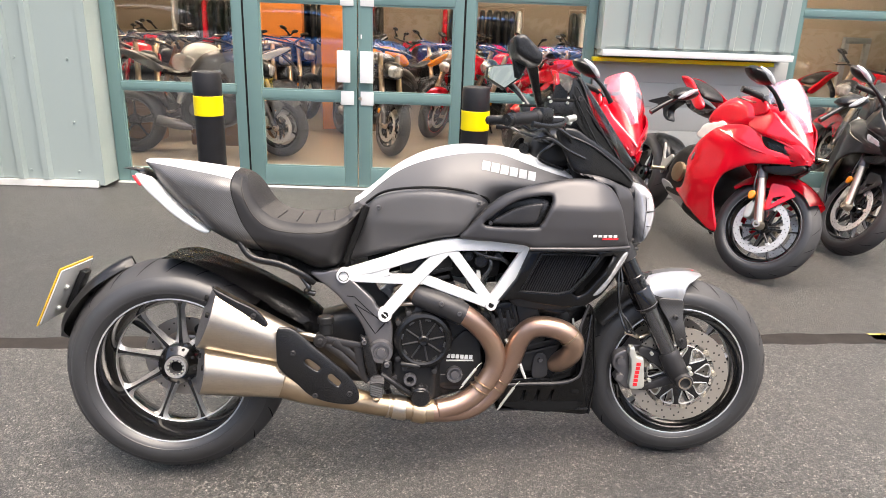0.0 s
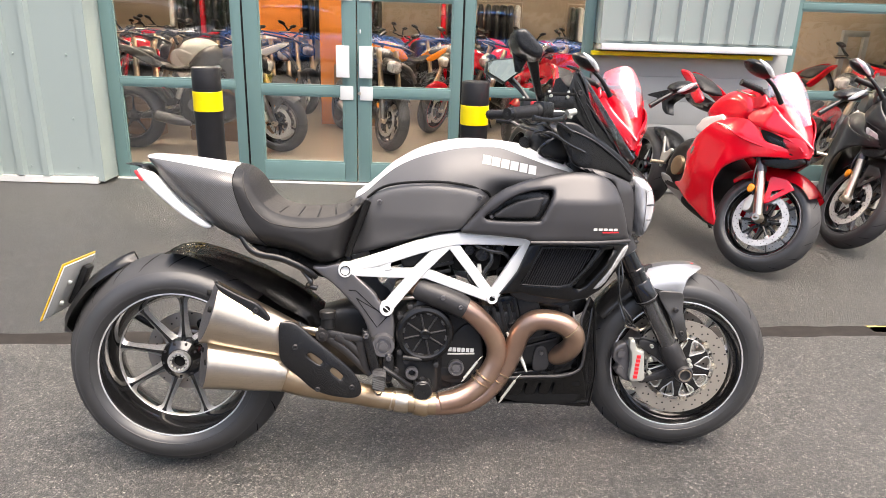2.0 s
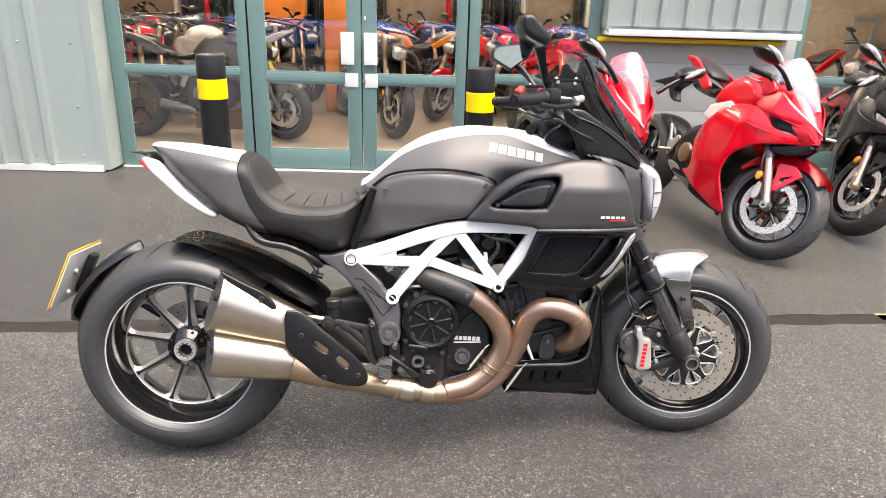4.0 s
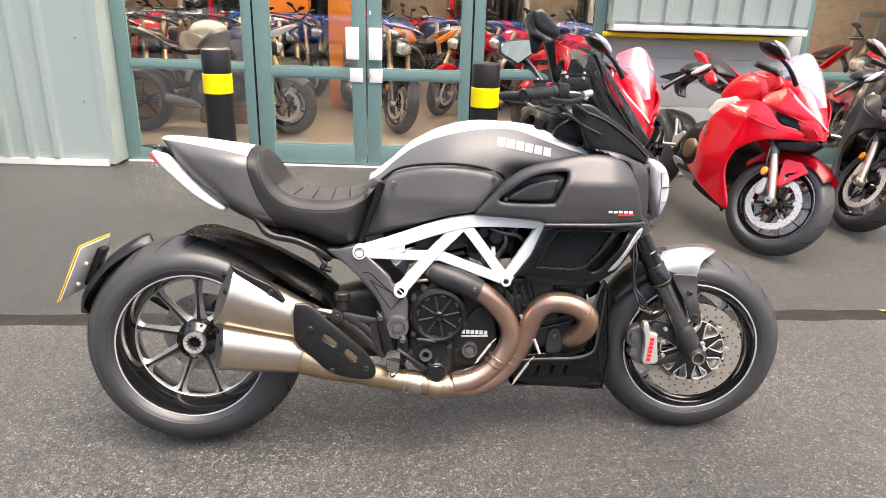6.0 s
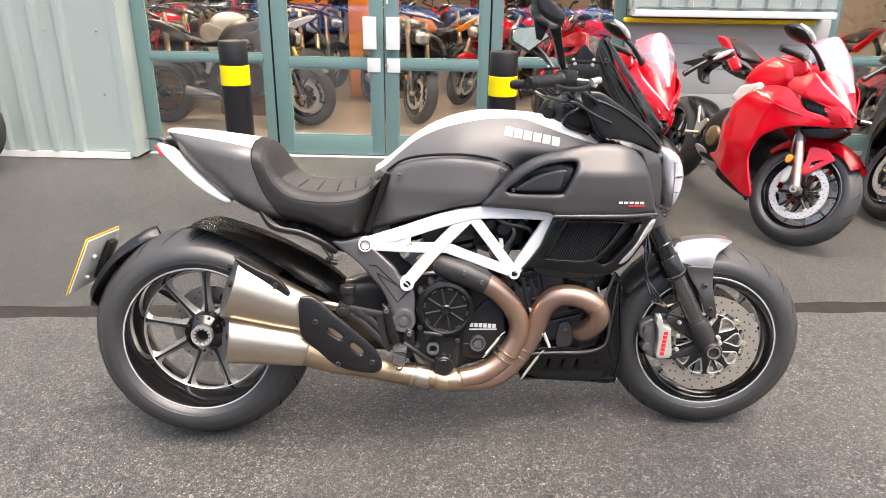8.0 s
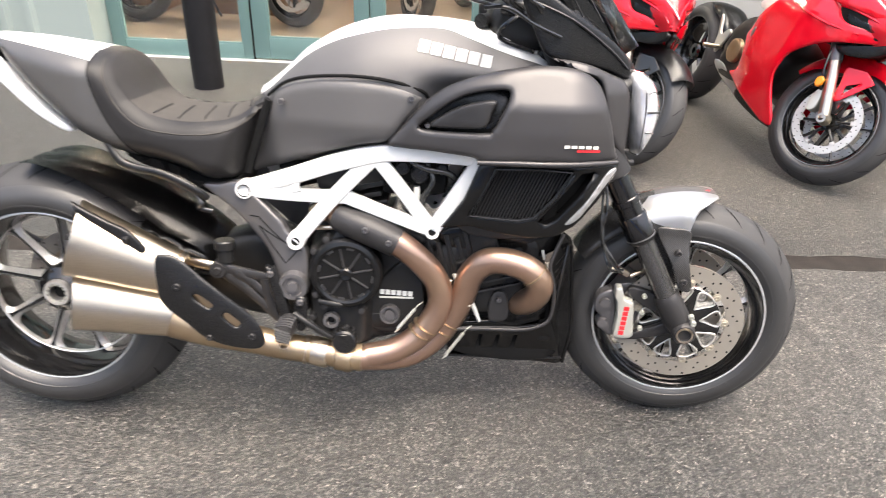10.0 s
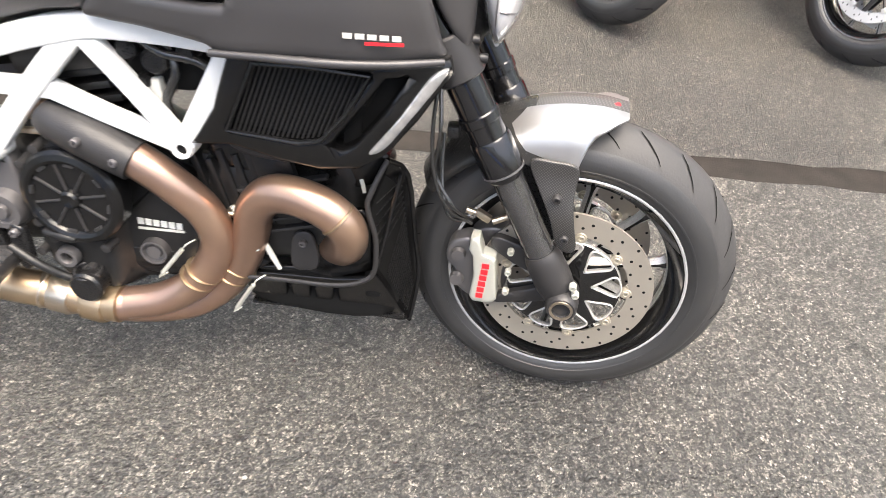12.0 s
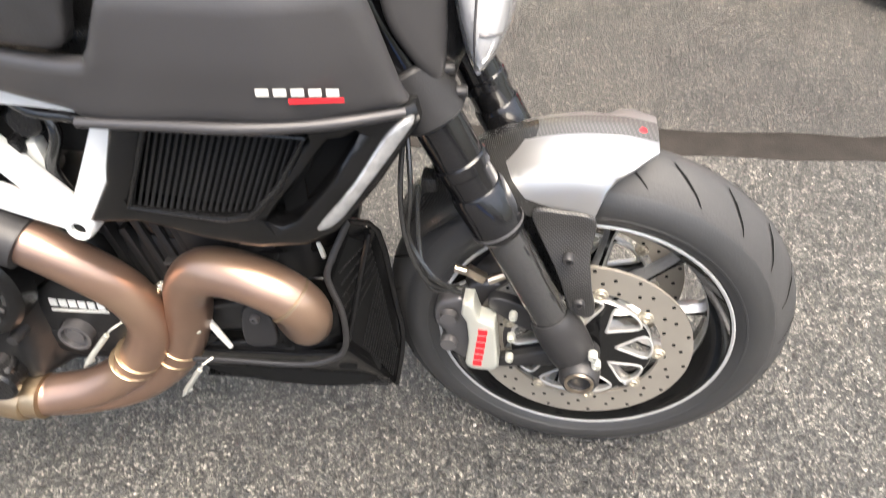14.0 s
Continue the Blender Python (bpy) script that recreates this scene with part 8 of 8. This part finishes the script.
    part("plate_hanger", tube([(0.16, 0, 0.96), (0.05, 0, 0.90), (-0.12, 0, 0.84)] if faired else [(-0.05, 0, 0.92), (-0.18, 0, 0.80), (-0.24, 0, 0.70)], [0.02, 0.016, 0.014], 10, 4, ratio=2.2), PLASTIC, bike)
    part("rear_hugger", body([(0.05, 0.635), (0.20, 0.63), (0.34, 0.55), (0.38, 0.45), (0.33, 0.44), (0.25, 0.53), (0.12, 0.58)], lambda u, w: 0.10 + 0 * u, 0.03, 0.02), PLASTIC, bike, "", 60)
    if not faired:
        part("silencer", tube([(0.62, -0.12, 0.27), (0.48, -0.15, 0.29), (0.30, -0.17, 0.33)], [0.035, 0.05, 0.05], 18, 4), PIVOT_GREY, bike)
    if faired:
        part("plate_carrier", puff([(-0.28, 0.84), (-0.10, 0.89), (0.10, 0.93), (0.18, 0.90), (0.06, 0.82), (0.10, 0.74), (0.02, 0.76), (-0.06, 0.83)], -0.03, 0.06, 0.006, 0.016), PLASTIC, bike, "black plate carrier")
    for s in (-1, 1):
        part("footrest", rod((0.46, s * 0.13, 0.42), (0.45, s * 0.24, 0.41), 0.013, 10), STEEL, bike)
        hg = puff([(0.36, 0.585), (0.385, 0.575), (0.43, 0.49), (0.50, 0.530), (0.525, 0.505), (0.46, 0.41), (0.43, 0.38), (0.405, 0.42), (0.395, 0.49)], -0.150, 0.012, 0.005, 0.015)
        part("heel_plate", hg if s < 0 else mirror(hg), CALIPER if faired else PLASTIC, bike)
        ms = [(1.40, s * 0.13, 0.96), (1.40, s * 0.22, 1.04), (1.36, s * 0.32, 1.10)] if faired else [(1.12, s * 0.20, 1.07), (1.14, s * 0.26, 1.13), (1.12, s * 0.31, 1.17)]
        part("mirror_stem", tube(ms, [0.016, 0.011, 0.012], 10, 4), PLASTIC, bike)
        mh = body([(-0.05, -0.02), (-0.06, 0.02), (-0.01, 0.045), (0.06, 0.03), (0.075, 0.0), (0.03, -0.03)], lambda u, w: 0.085 + 0 * u, 0.04, 0.012)
        if not faired:
            mh.transform(Matrix.Scale(0.62, 4))
        mh.transform(Matrix.Translation(ms[-1]) @ Matrix.Rotation(s * 0.3, 4, "X"))
        part("mirror", mh, PLASTIC, bike, "black mirror with signal strip")
        if faired:
            sg = tube([(0.055, -0.06, 0.030), (0.074, -0.01, 0.022), (0.078, 0.04, 0.004), (0.070, 0.07, -0.008)], [0.006, 0.014, 0.013, 0.005], 10, 5, ratio=0.5)
            sg = sg if s < 0 else mirror(sg)
            sg.transform(Matrix.Translation(ms[-1]) @ Matrix.Rotation(s * 0.3, 4, "X"))
            part("mirror_signal", sg, LENS, bike)
    if stand:
        part("side_stand", tube([(0.60, 0.12, 0.30), (0.62, 0.20, 0.16), (0.64, 0.28, 0.045)], 0.012, 10, 3), PLASTIC, bike)
    if faired:
        for s in (-1, 1):
            side = lambda bm: bm if s < 0 else mirror(bm)

            def skin(u, w):
                return -0.228 + 0.125 * ramp(u, 1.16, 1.60) + 0.080 * ramp(u, 1.42, 1.60) + 0.04 * ramp(u, 0.95, 0.70) + 0.16 * np.maximum(0, 0.45 - w) + 0.55 * np.maximum(0, w - 0.74) * ramp(u, 0.9, 1.2)

            f1 = puff([(0.842, 0.665), (0.805, 0.60), (0.770, 0.545), (0.795, 0.50), (0.815, 0.43), (0.785, 0.36), (0.70, 0.325), (0.88, 0.272), (1.10, 0.212), (1.215, 0.186), (1.262, 0.200), (1.225, 0.29), (1.180, 0.40), (1.190, 0.48), (1.225, 0.545), (1.34, 0.625), (1.47, 0.668), (1.575, 0.700), (1.60, 0.730), (1.50, 0.735), (1.40, 0.745), (1.33, 0.80), (1.22, 0.835), (1.10, 0.825), (1.0, 0.78), (0.92, 0.72)], skin, 0.012, 0.008, 0.018)
            part("side_fairing", side(f1), paint, bike, "glossy side fairing", 55)
            part("fairing_crease", side(tube([(u, float(skin(np.array(u), np.array(w))) - 0.002, w) for u, w in ((1.02, 0.775), (1.12, 0.765), (1.24, 0.735), (1.36, 0.715), (1.48, 0.708))], [0.003, 0.006, 0.007, 0.006, 0.003], 8, 4)), paint, bike)
            part("fairing_vent", side(puff([(0.835, 0.575), (0.862, 0.60), (0.872, 0.575), (0.852, 0.545)], lambda u, w: skin(u, w) - 0.003, 0.006, 0.002, 0.01)), BIKE_FRAME, bike, "grey vent in the fairing")
            part("belly_trim", side(puff([(0.50, 0.350), (0.60, 0.352), (0.70, 0.318), (0.88, 0.264), (0.86, 0.215), (0.68, 0.255), (0.54, 0.305)], lambda u, w: -0.165 + 0.16 * np.maximum(0, 0.35 - w), 0.03, 0.008, 0.016)), SILVER, bike, "silver exhaust cover")
            part("belly_edge", side(puff([(0.86, 0.270), (1.10, 0.208), (1.20, 0.184), (1.19, 0.170), (1.06, 0.178), (0.84, 0.218)], lambda u, w: -0.168 + 0.16 * np.maximum(0, 0.30 - w), 0.02, 0.006, 0.016)), PLASTIC, bike)
            part("tank_wing", side(puff([(0.755, 0.700), (0.780, 0.750), (0.814, 0.785), (0.93, 0.815), (0.985, 0.828), (1.03, 0.79), (0.96, 0.745), (0.86, 0.690)], -0.182, 0.03, 0.008, 0.016)), PLATE_BACK, bike, "pale grey frame cover")
            brow = puff([(1.20, 0.84), (1.32, 0.81), (1.42, 0.80), (1.56, 0.775), (1.615, 0.762), (1.57, 0.80), (1.46, 0.875), (1.36, 0.935), (1.27, 0.955), (1.20, 0.92)], lambda u, w: -0.165 + 0.16 * ramp(u, 1.36, 1.64) + 0.30 * np.maximum(0, w - 0.83), 0.012, 0.010, 0.016)
            part("upper_fairing", side(brow), paint, bike, "glossy upper fairing", 55)
            part("headlight", side(puff([(1.34, 0.805), (1.42, 0.80), (1.54, 0.768), (1.585, 0.735), (1.55, 0.705), (1.46, 0.690), (1.37, 0.700)], lambda u, w: -0.150 + 0.125 * ramp(u, 1.36, 1.62), 0.03, 0.006, 0.014)), DEEP_BLACK, bike, "dark headlight opening")
            part("lamp_rim", side(tube([(u, -0.152 + 0.125 * float(ramp(np.array(u), 1.36, 1.62)), w) for u, w in ((1.345, 0.803), (1.42, 0.80), (1.54, 0.768), (1.585, 0.735))], 0.005, 8, 4)), paint, bike)
            part("lamp_lens", side(puff([(1.40, 0.775), (1.47, 0.765), (1.54, 0.742), (1.50, 0.728), (1.43, 0.735)], lambda u, w: -0.156 + 0.125 * ramp(u, 1.36, 1.62), 0.01, 0.003, 0.012)), LENS if paint is GREY_BIKE else SMOKE, bike, "headlight lens")
            part("chin", side(puff([(1.36, 0.635), (1.47, 0.668), (1.575, 0.70), (1.60, 0.675), (1.52, 0.625), (1.42, 0.61)], lambda u, w: -0.115 + 0.09 * ramp(u, 1.36, 1.6), 0.02, 0.006, 0.016)), PLASTIC, bike)
            mblade = puff([(1.10, 0.96), (1.16, 1.005), (1.27, 0.985), (1.30, 0.93), (1.20, 0.90)], lambda u, w: -0.150 + 0 * u, 0.014, 0.008, 0.016)
            part("inner_fairing", side(mblade), paint, bike, "", 55)
        nose = bmesh.new()
        rows = []
        for i in range(15):
            f = i / 14
            u, w = 1.37 + 0.27 * f ** 0.95 - 0.05 * max(0, f - 0.8) * 5 * 0.6, 1.01 - 0.30 * f ** 1.1
            hw = 0.140 - 0.045 * f - 0.05 * f ** 4
            rows.append([nose.verts.new((u - 0.085 * abs(k / 6 - 1) ** 2.2, (k / 6 - 1) * hw, w - 0.035 * abs(k / 6 - 1) ** 2.2)) for k in range(13)])
        for P, Q in zip(rows, rows[1:]):
            for k in range(12):
                nose.faces.new((P[k], P[k + 1], Q[k + 1], Q[k]))
        bmesh.ops.solidify(nose, geom=nose.faces[:], thickness=0.006)
        part("nose", nose, paint, bike, "glossy fairing nose", 60)
        scr = bmesh.new()
        rows = []
        for i in range(13):
            f = i / 12
            u, w = 1.255 + 0.280 * f, 1.135 - 0.262 * f ** 1.12
            hw = 0.105 + 0.035 * math.sin(math.pi * min(1, f * 1.1)) - 0.06 * max(0, f - 0.35) / 0.65
            rows.append([scr.verts.new((u - 0.075 * abs(k / 6 - 1) ** 2, (k / 6 - 1) * hw, w + 0.012 - 0.065 * abs(k / 6 - 1) ** 2)) for k in range(13)])
        for P, Q in zip(rows, rows[1:]):
            for k in range(12):
                scr.faces.new((P[k], P[k + 1], Q[k + 1], Q[k]))
        bmesh.ops.solidify(scr, geom=scr.faces[:], thickness=0.003)
        part("windscreen", scr, SMOKE if paint is GREY_BIKE else CLEAR, bike, "dark smoked windscreen" if paint is GREY_BIKE else "clear plastic windscreen", 60).visible_shadow = False
        part("dash", box((0.10, 0.16, 0.03), (1.27, 0, 0.98), 0.01), PLASTIC, bike)
        part("inner_cowl", body([(1.10, 0.70), (1.16, 0.88), (1.30, 0.90), (1.40, 0.84), (1.40, 0.74), (1.25, 0.62)], lambda u, w: 0.10 + 0 * u, 0.05, 0.03), DEEP_BLACK, bike)
    else:
        part("headlight", body([(1.22, 0.80), (1.24, 0.92), (1.32, 0.94), (1.40, 0.86), (1.36, 0.77)], lambda u, w: 0.095 + 0 * u, 0.05, 0.02), PLASTIC, bike, "dark headlight")
        part("lamp_lens", body([(1.34, 0.79), (1.345, 0.90), (1.40, 0.89), (1.415, 0.85), (1.39, 0.79)], lambda u, w: 0.08 + 0 * u, 0.04, 0.016), LENS, bike, "round lamp glass")
        for s in (-1, 1):
            wing = puff([(0.92, 0.86), (1.12, 0.92), (1.20, 0.80), (1.10, 0.58), (1.02, 0.60), (1.0, 0.74)], -0.175, 0.02, 0.012, 0.025)
            part("radiator_shroud", wing if s < 0 else mirror(wing), paint, bike, "painted radiator shroud", 55)
        part("radiator", box((0.04, 0.30, 0.28), (1.10, 0, 0.62), 0.01), DEEP_BLACK, bike)
    return bike


def parked(fx, fy, yaw, lean=-12.0, wheelbase=1.46):
    """The pose of a bike whose front wheel stands at (fx, fy)."""
    a = radians(yaw)
    return Matrix.Translation((fx - wheelbase * math.cos(a), fy - wheelbase * math.sin(a), 0)) @ pose(0, 0, 0, lean, 0, yaw)


red_bike = road_bike("sports_motorcycle", parked(2.675, 4.13, -79), "glossy red faired sports motorcycle on its stand", RED, PLATE_BACK, True, None, 28)
road_bike("sports_motorcycle", parked(1.74, 4.24, -79), "glossy red faired sports motorcycle with a dark front mudguard", RED, PLATE_BACK, True, None, 28, fender=SATIN)
road_bike("sports_motorcycle", parked(3.50, 4.62, -115), "satin black faired sports motorcycle on its stand", GREY_BIKE, RED, True, None, 30)
road_bike("naked_motorcycle", Matrix.Translation((-2.945, 5.30, 0)) @ pose(0, 0, 0, 8, 0, 180), "black naked motorcycle with red rims beside the wall", PLASTIC, PLASTIC, False, RED_MARK, 0, rear_rim=0.268)

# inside the showroom
inside_group = "showroom motorcycles"
road_bike("naked_motorcycle", Matrix.Translation((-2.20, 7.25, 0.02)) @ pose(0, 0, 0, -6, 0, -2), "silver and black naked motorcycle in the showroom", PIVOT_GREY, SILVER, False, None, -14, inside_group)
dark = road_bike("naked_motorcycle", Matrix.Translation((-0.30, 8.75, 0.02)) @ pose(0, 0, 0, -6, 0, -64), "black naked motorcycle in the showroom", PLASTIC, PIVOT_GREY, False, None, 8, inside_group)
road_bike("naked_motorcycle", Matrix.Translation((0.95, 10.1, 0.02)) @ pose(0, 0, 0, -6, 0, 200), "yellow naked motorcycle in the showroom", AMBER, PIVOT_GREY, False, None, 8, inside_group)
crimson = road_bike("naked_motorcycle", Matrix.Translation((1.75, 9.75, 0.02)) @ pose(0, 0, 0, -6, 0, 228), "red naked motorcycle with red rims in the showroom", RED, RED, False, RED_MARK, 10, inside_group)
pale = road_bike("naked_motorcycle", Matrix.Translation((-1.05, 8.75, 0.02)) @ pose(0, 0, 0, -6, 0, 178), "white touring motorcycle in the showroom", WHITE_TRIM, PIVOT_GREY, False, None, 6, inside_group)
for x, y, yaw in ((2.25, 9.95, 228), (2.75, 10.2, 228), (4.9, 7.9, 205), (6.1, 8.0, 205), (-2.9, 12.2, 190), (1.2, 12.9, 200), (2.6, 13.0, 200), (-3.2, 9.2, -55)):
    copy_thing(crimson, Matrix.Translation((x, y, 0.02)) @ pose(0, 0, 0, -6, 0, yaw))
for x, y, yaw in ((-2.6, 9.9, -60), (-1.8, 10.1, -60), (-3.5, 8.6, -50), (0.9, 12.4, 190), (3.3, 10.5, 228), (3.9, 10.8, 228), (2.2, 11.7, 215), (3.1, 12.2, 215), (-0.9, 11.3, -60), (0.1, 11.5, -60), (7.3, 7.6, 205), (-3.4, 10.6, -60), (-4.2, 9.4, -50), (-4.6, 10.6, -60), (-2.5, 10.9, -60), (-1.7, 11.2, -60), (4.6, 11.2, 228), (3.9, 12.6, 215), (4.8, 12.4, 215), (-3.9, 12.2, -60)):
    copy_thing(dark, Matrix.Translation((x, y, 0.02)) @ pose(0, 0, 0, -6, 0, yaw))
for x, y, yaw in ((-2.1, 11.9, -70), (-4.9, 9.0, -50)):
    copy_thing(pale, Matrix.Translation((x, y, 0.02)) @ pose(0, 0, 0, -6, 0, yaw))
red_inside = copy_thing(red_bike, Matrix.Translation((3.15, 8.2, 0.02)) @ pose(0, 0, 0, -6, 0, 196))
tagged(red_inside, "glossy red faired sports motorcycle in the showroom", "", inside_group)
tagged(copy_thing(red_bike, Matrix.Translation((-1.1, 12.4, 0.02)) @ pose(0, 0, 0, -6, 0, -60)), "glossy red faired sports motorcycle in the showroom", "", inside_group)
portal = thing("display_stand", Matrix.Translation((5.73, 8.7, 0.02)), "grey metal display stand in front of the cream wall", "display stand")
for x in (-0.125, 0.125):
    part("post", slab(x - 0.03, x + 0.03, -0.03, 0.03, 0, 1.27, None, 0.006), SILVER, portal)
    part("foot", slab(x - 0.05, x + 0.05, -0.15, 0.15, 0, 0.025, None, 0.005), SILVER, portal)
part("head_bar", slab(-0.155, 0.155, -0.032, 0.032, 1.271, 1.34, None, 0.006), SILVER, portal)
# clothing rails along the back wall
rail_rng = random.Random(5)
for x0 in (-3.2, -0.9, 1.6, 3.9):
    rail = thing("clothes_rail", Matrix.Translation((x0, 13.3, 0.02)), "steel clothes rail with dark jackets on hangers", "clothes rail", "clothes rails")
    part("rail", rod((-0.75, 0, 1.62), (0.75, 0, 1.62), 0.014, 10), STEEL, rail)
    for x in (-0.74, 0.74):
        part("post", rod((x, 0, 0), (x, 0, 1.63), 0.014, 10), STEEL, rail)
        part("foot", slab(x - 0.02, x + 0.02, -0.25, 0.25, 0, 0.03, None, 0.005), STEEL, rail)
    for k in range(11):
        x = -0.66 + k * 0.132
        low = rail_rng.uniform(0.72, 0.95)
        jacket = body([(-0.22, 1.50), (-0.06, 1.57), (0.06, 1.57), (0.22, 1.50), (0.25, 1.05), (0.20, low), (-0.20, low), (-0.25, 1.05)], lambda u, w: 0.045 + 0 * u, 0.04, 0.05)
        jacket.transform(Matrix.Translation((x, 0, 0)) @ Matrix.Rotation(radians(90 + rail_rng.uniform(-8, 8)), 4, "Z"))
        part("jacket", jacket, rail_rng.choice([PLASTIC, PLASTIC, GREY_BIKE, RED, SEAT_MAT, WHITE_TRIM]), rail)
for x, z, w, hh, mt in ((-2.6, 1.9, 0.9, 0.5, WHITE_TRIM), (0.9, 2.0, 1.1, 0.5, WHITE_TRIM), (3.6, 1.95, 0.8, 0.55, RED), (-0.2, 1.95, 0.5, 0.6, BLUE)):
    structure("wall_poster", slab(x - w / 2, x + w / 2, 13.96, 13.995, z, z + hh, None, 0.004), mt, "plain display board on the back wall", "display board")
for x, y, w, d, h in ((-1.35, 7.95, 0.9, 0.5, 0.45), (-2.6, 7.9, 0.8, 0.5, 0.5), (-0.15, 9.3, 0.6, 0.45, 0.75)):
    crate = thing("display_crate", Matrix.Translation((x, y, 0.02)), "brown wooden display crate on the showroom floor", "crate", "display crates")
    part("crate_body", slab(-w / 2 + 0.01, w / 2 - 0.01, -d / 2 + 0.01, d / 2 - 0.01, 0, h - 0.01), BOX_BROWN, crate)
    for k in range(4):
        part("board", slab(-w / 2, w / 2, -d / 2, -d / 2 + 0.009, 0.01 + k * h / 4, (k + 1) * h / 4, None, 0.003), BOX_BROWN, crate)

# ---- behind the camera, seen in the glass ----
def car(x, y, yaw, paint, label):
    """A hatchback: lower body, glasshouse, wheels."""
    c = thing("car", Matrix.Translation((x, y, 0)) @ pose(0, 0, 0, 0, 0, yaw), label, "car", "parked cars")
    part("body", body([(-2.05, 0.35), (-2.12, 0.62), (-2.08, 0.92), (-1.75, 1.00), (0.7, 0.98), (1.75, 0.86), (2.08, 0.68), (2.12, 0.40), (1.9, 0.28), (-1.9, 0.28)], lambda u, w: 0.86 + 0 * u, 0.14, 0.07), paint, c, "glossy car body", 60)
    part("roof", body([(-1.75, 1.02), (-1.45, 1.40), (-0.9, 1.50), (-0.1, 1.49), (0.35, 1.35), (0.0, 1.38), (-0.8, 1.40), (-1.4, 1.33)], lambda u, w: 0.72 + 0 * u, 0.10, 0.06), paint, c, "", 60)
    part("glasshouse", body([(-1.90, 0.95), (-1.50, 1.36), (-0.9, 1.45), (-0.1, 1.44), (0.35, 1.32), (0.95, 0.97), (0.0, 0.93)], lambda u, w: 0.75 + 0 * u, 0.16, 0.07), DEEP_BLACK, c, "dark windows", 60)
    for u in (-1.28, 1.32):
        for s in (-1, 1):
            w = part("wheel", revolve(tyre_profile(0.31, 0.2, 0.21), (u, s * 0.76, 0.31), (0, 1, 0), 32, closed=False, caps=False), RUBBER, c)
            part("wheel_rim", revolve([(-0.07, 0.0001), (-0.075, 0.06), (-0.06, 0.19), (-0.085, 0.212), (0.08, 0.212)], (u, s * 0.76, 0.31), (0, -s, 0), 32, closed=False), SILVER, w)
    for s in (-1, 1):
        part("headlamp", body([(1.85, 0.66), (1.9, 0.76), (2.06, 0.70), (2.08, 0.62)], lambda u, w: 0.12 + 0 * u, 0.04, 0.03, mid=lambda u, w: s * 0.66 + 0 * u), LENS, c)
    return c


car(2.5, -4.6, 3, BLUE, "blue hatchback parked across the yard")
car(-1.9, -4.8, 2, BLUE, "blue hatchback parked across the yard")
car(-6.6, -5.2, 182, SILVER, "silver hatchback parked across the yard")
car(7.2, -5.0, 0, GREY_BIKE, "grey hatchback parked across the yard")
# hedge raised to tree height, out of direct view, to block low sky light
rng = random.Random(11)
leaves = bmesh.new()
for k in range(16000):
    if k % 4:
        x = rng.uniform(-24, 24)
        h = 5.2 + 1.1 * math.sin(x * 0.55) + 0.6 * math.sin(x * 1.7 + 1)
        z = h * (1 - rng.random() ** 1.4 * 0.98)
        y = -12.5 - 1.2 * rng.random() ** 0.5 * (1 if z > h * 0.8 else 0.35) + 0.35 * math.sin(x * 2.1 + z * 2)
    else:
        y = rng.uniform(-12, 4.5)
        h = 4.6 + 0.8 * math.sin(y * 0.8)
        z = h * (1 - rng.random() ** 1.4 * 0.98)
        x = (1 if k % 8 else -1) * (15.5 + rng.random() + 0.35 * math.sin(y * 2.1 + z * 2))
    n1 = Vector((rng.uniform(-1, 1), rng.uniform(-1, 1), rng.uniform(-1, 1))).normalized()
    n2 = n1.orthogonal().normalized()
    n3 = n1.cross(n2)
    s = rng.uniform(0.10, 0.24)
    leaves.faces.new([leaves.verts.new(Vector((x, y, z)) + a * s * n2 + b * s * 0.6 * n3) for a, b in ((-1, 0), (0, -1), (1, 0), (0, 1))])
tagged(part("hedge", leaves, HEDGE, None, "dark green hedge at the far side of the yard, raised tall to block low sky"), "", "hedge", "", "stuff")
structure("far_wall", slab(-30, 30, -14.4, -14.0, 0, 1.6), WALL_PAINT, "low grey wall behind the hedge", "wall")
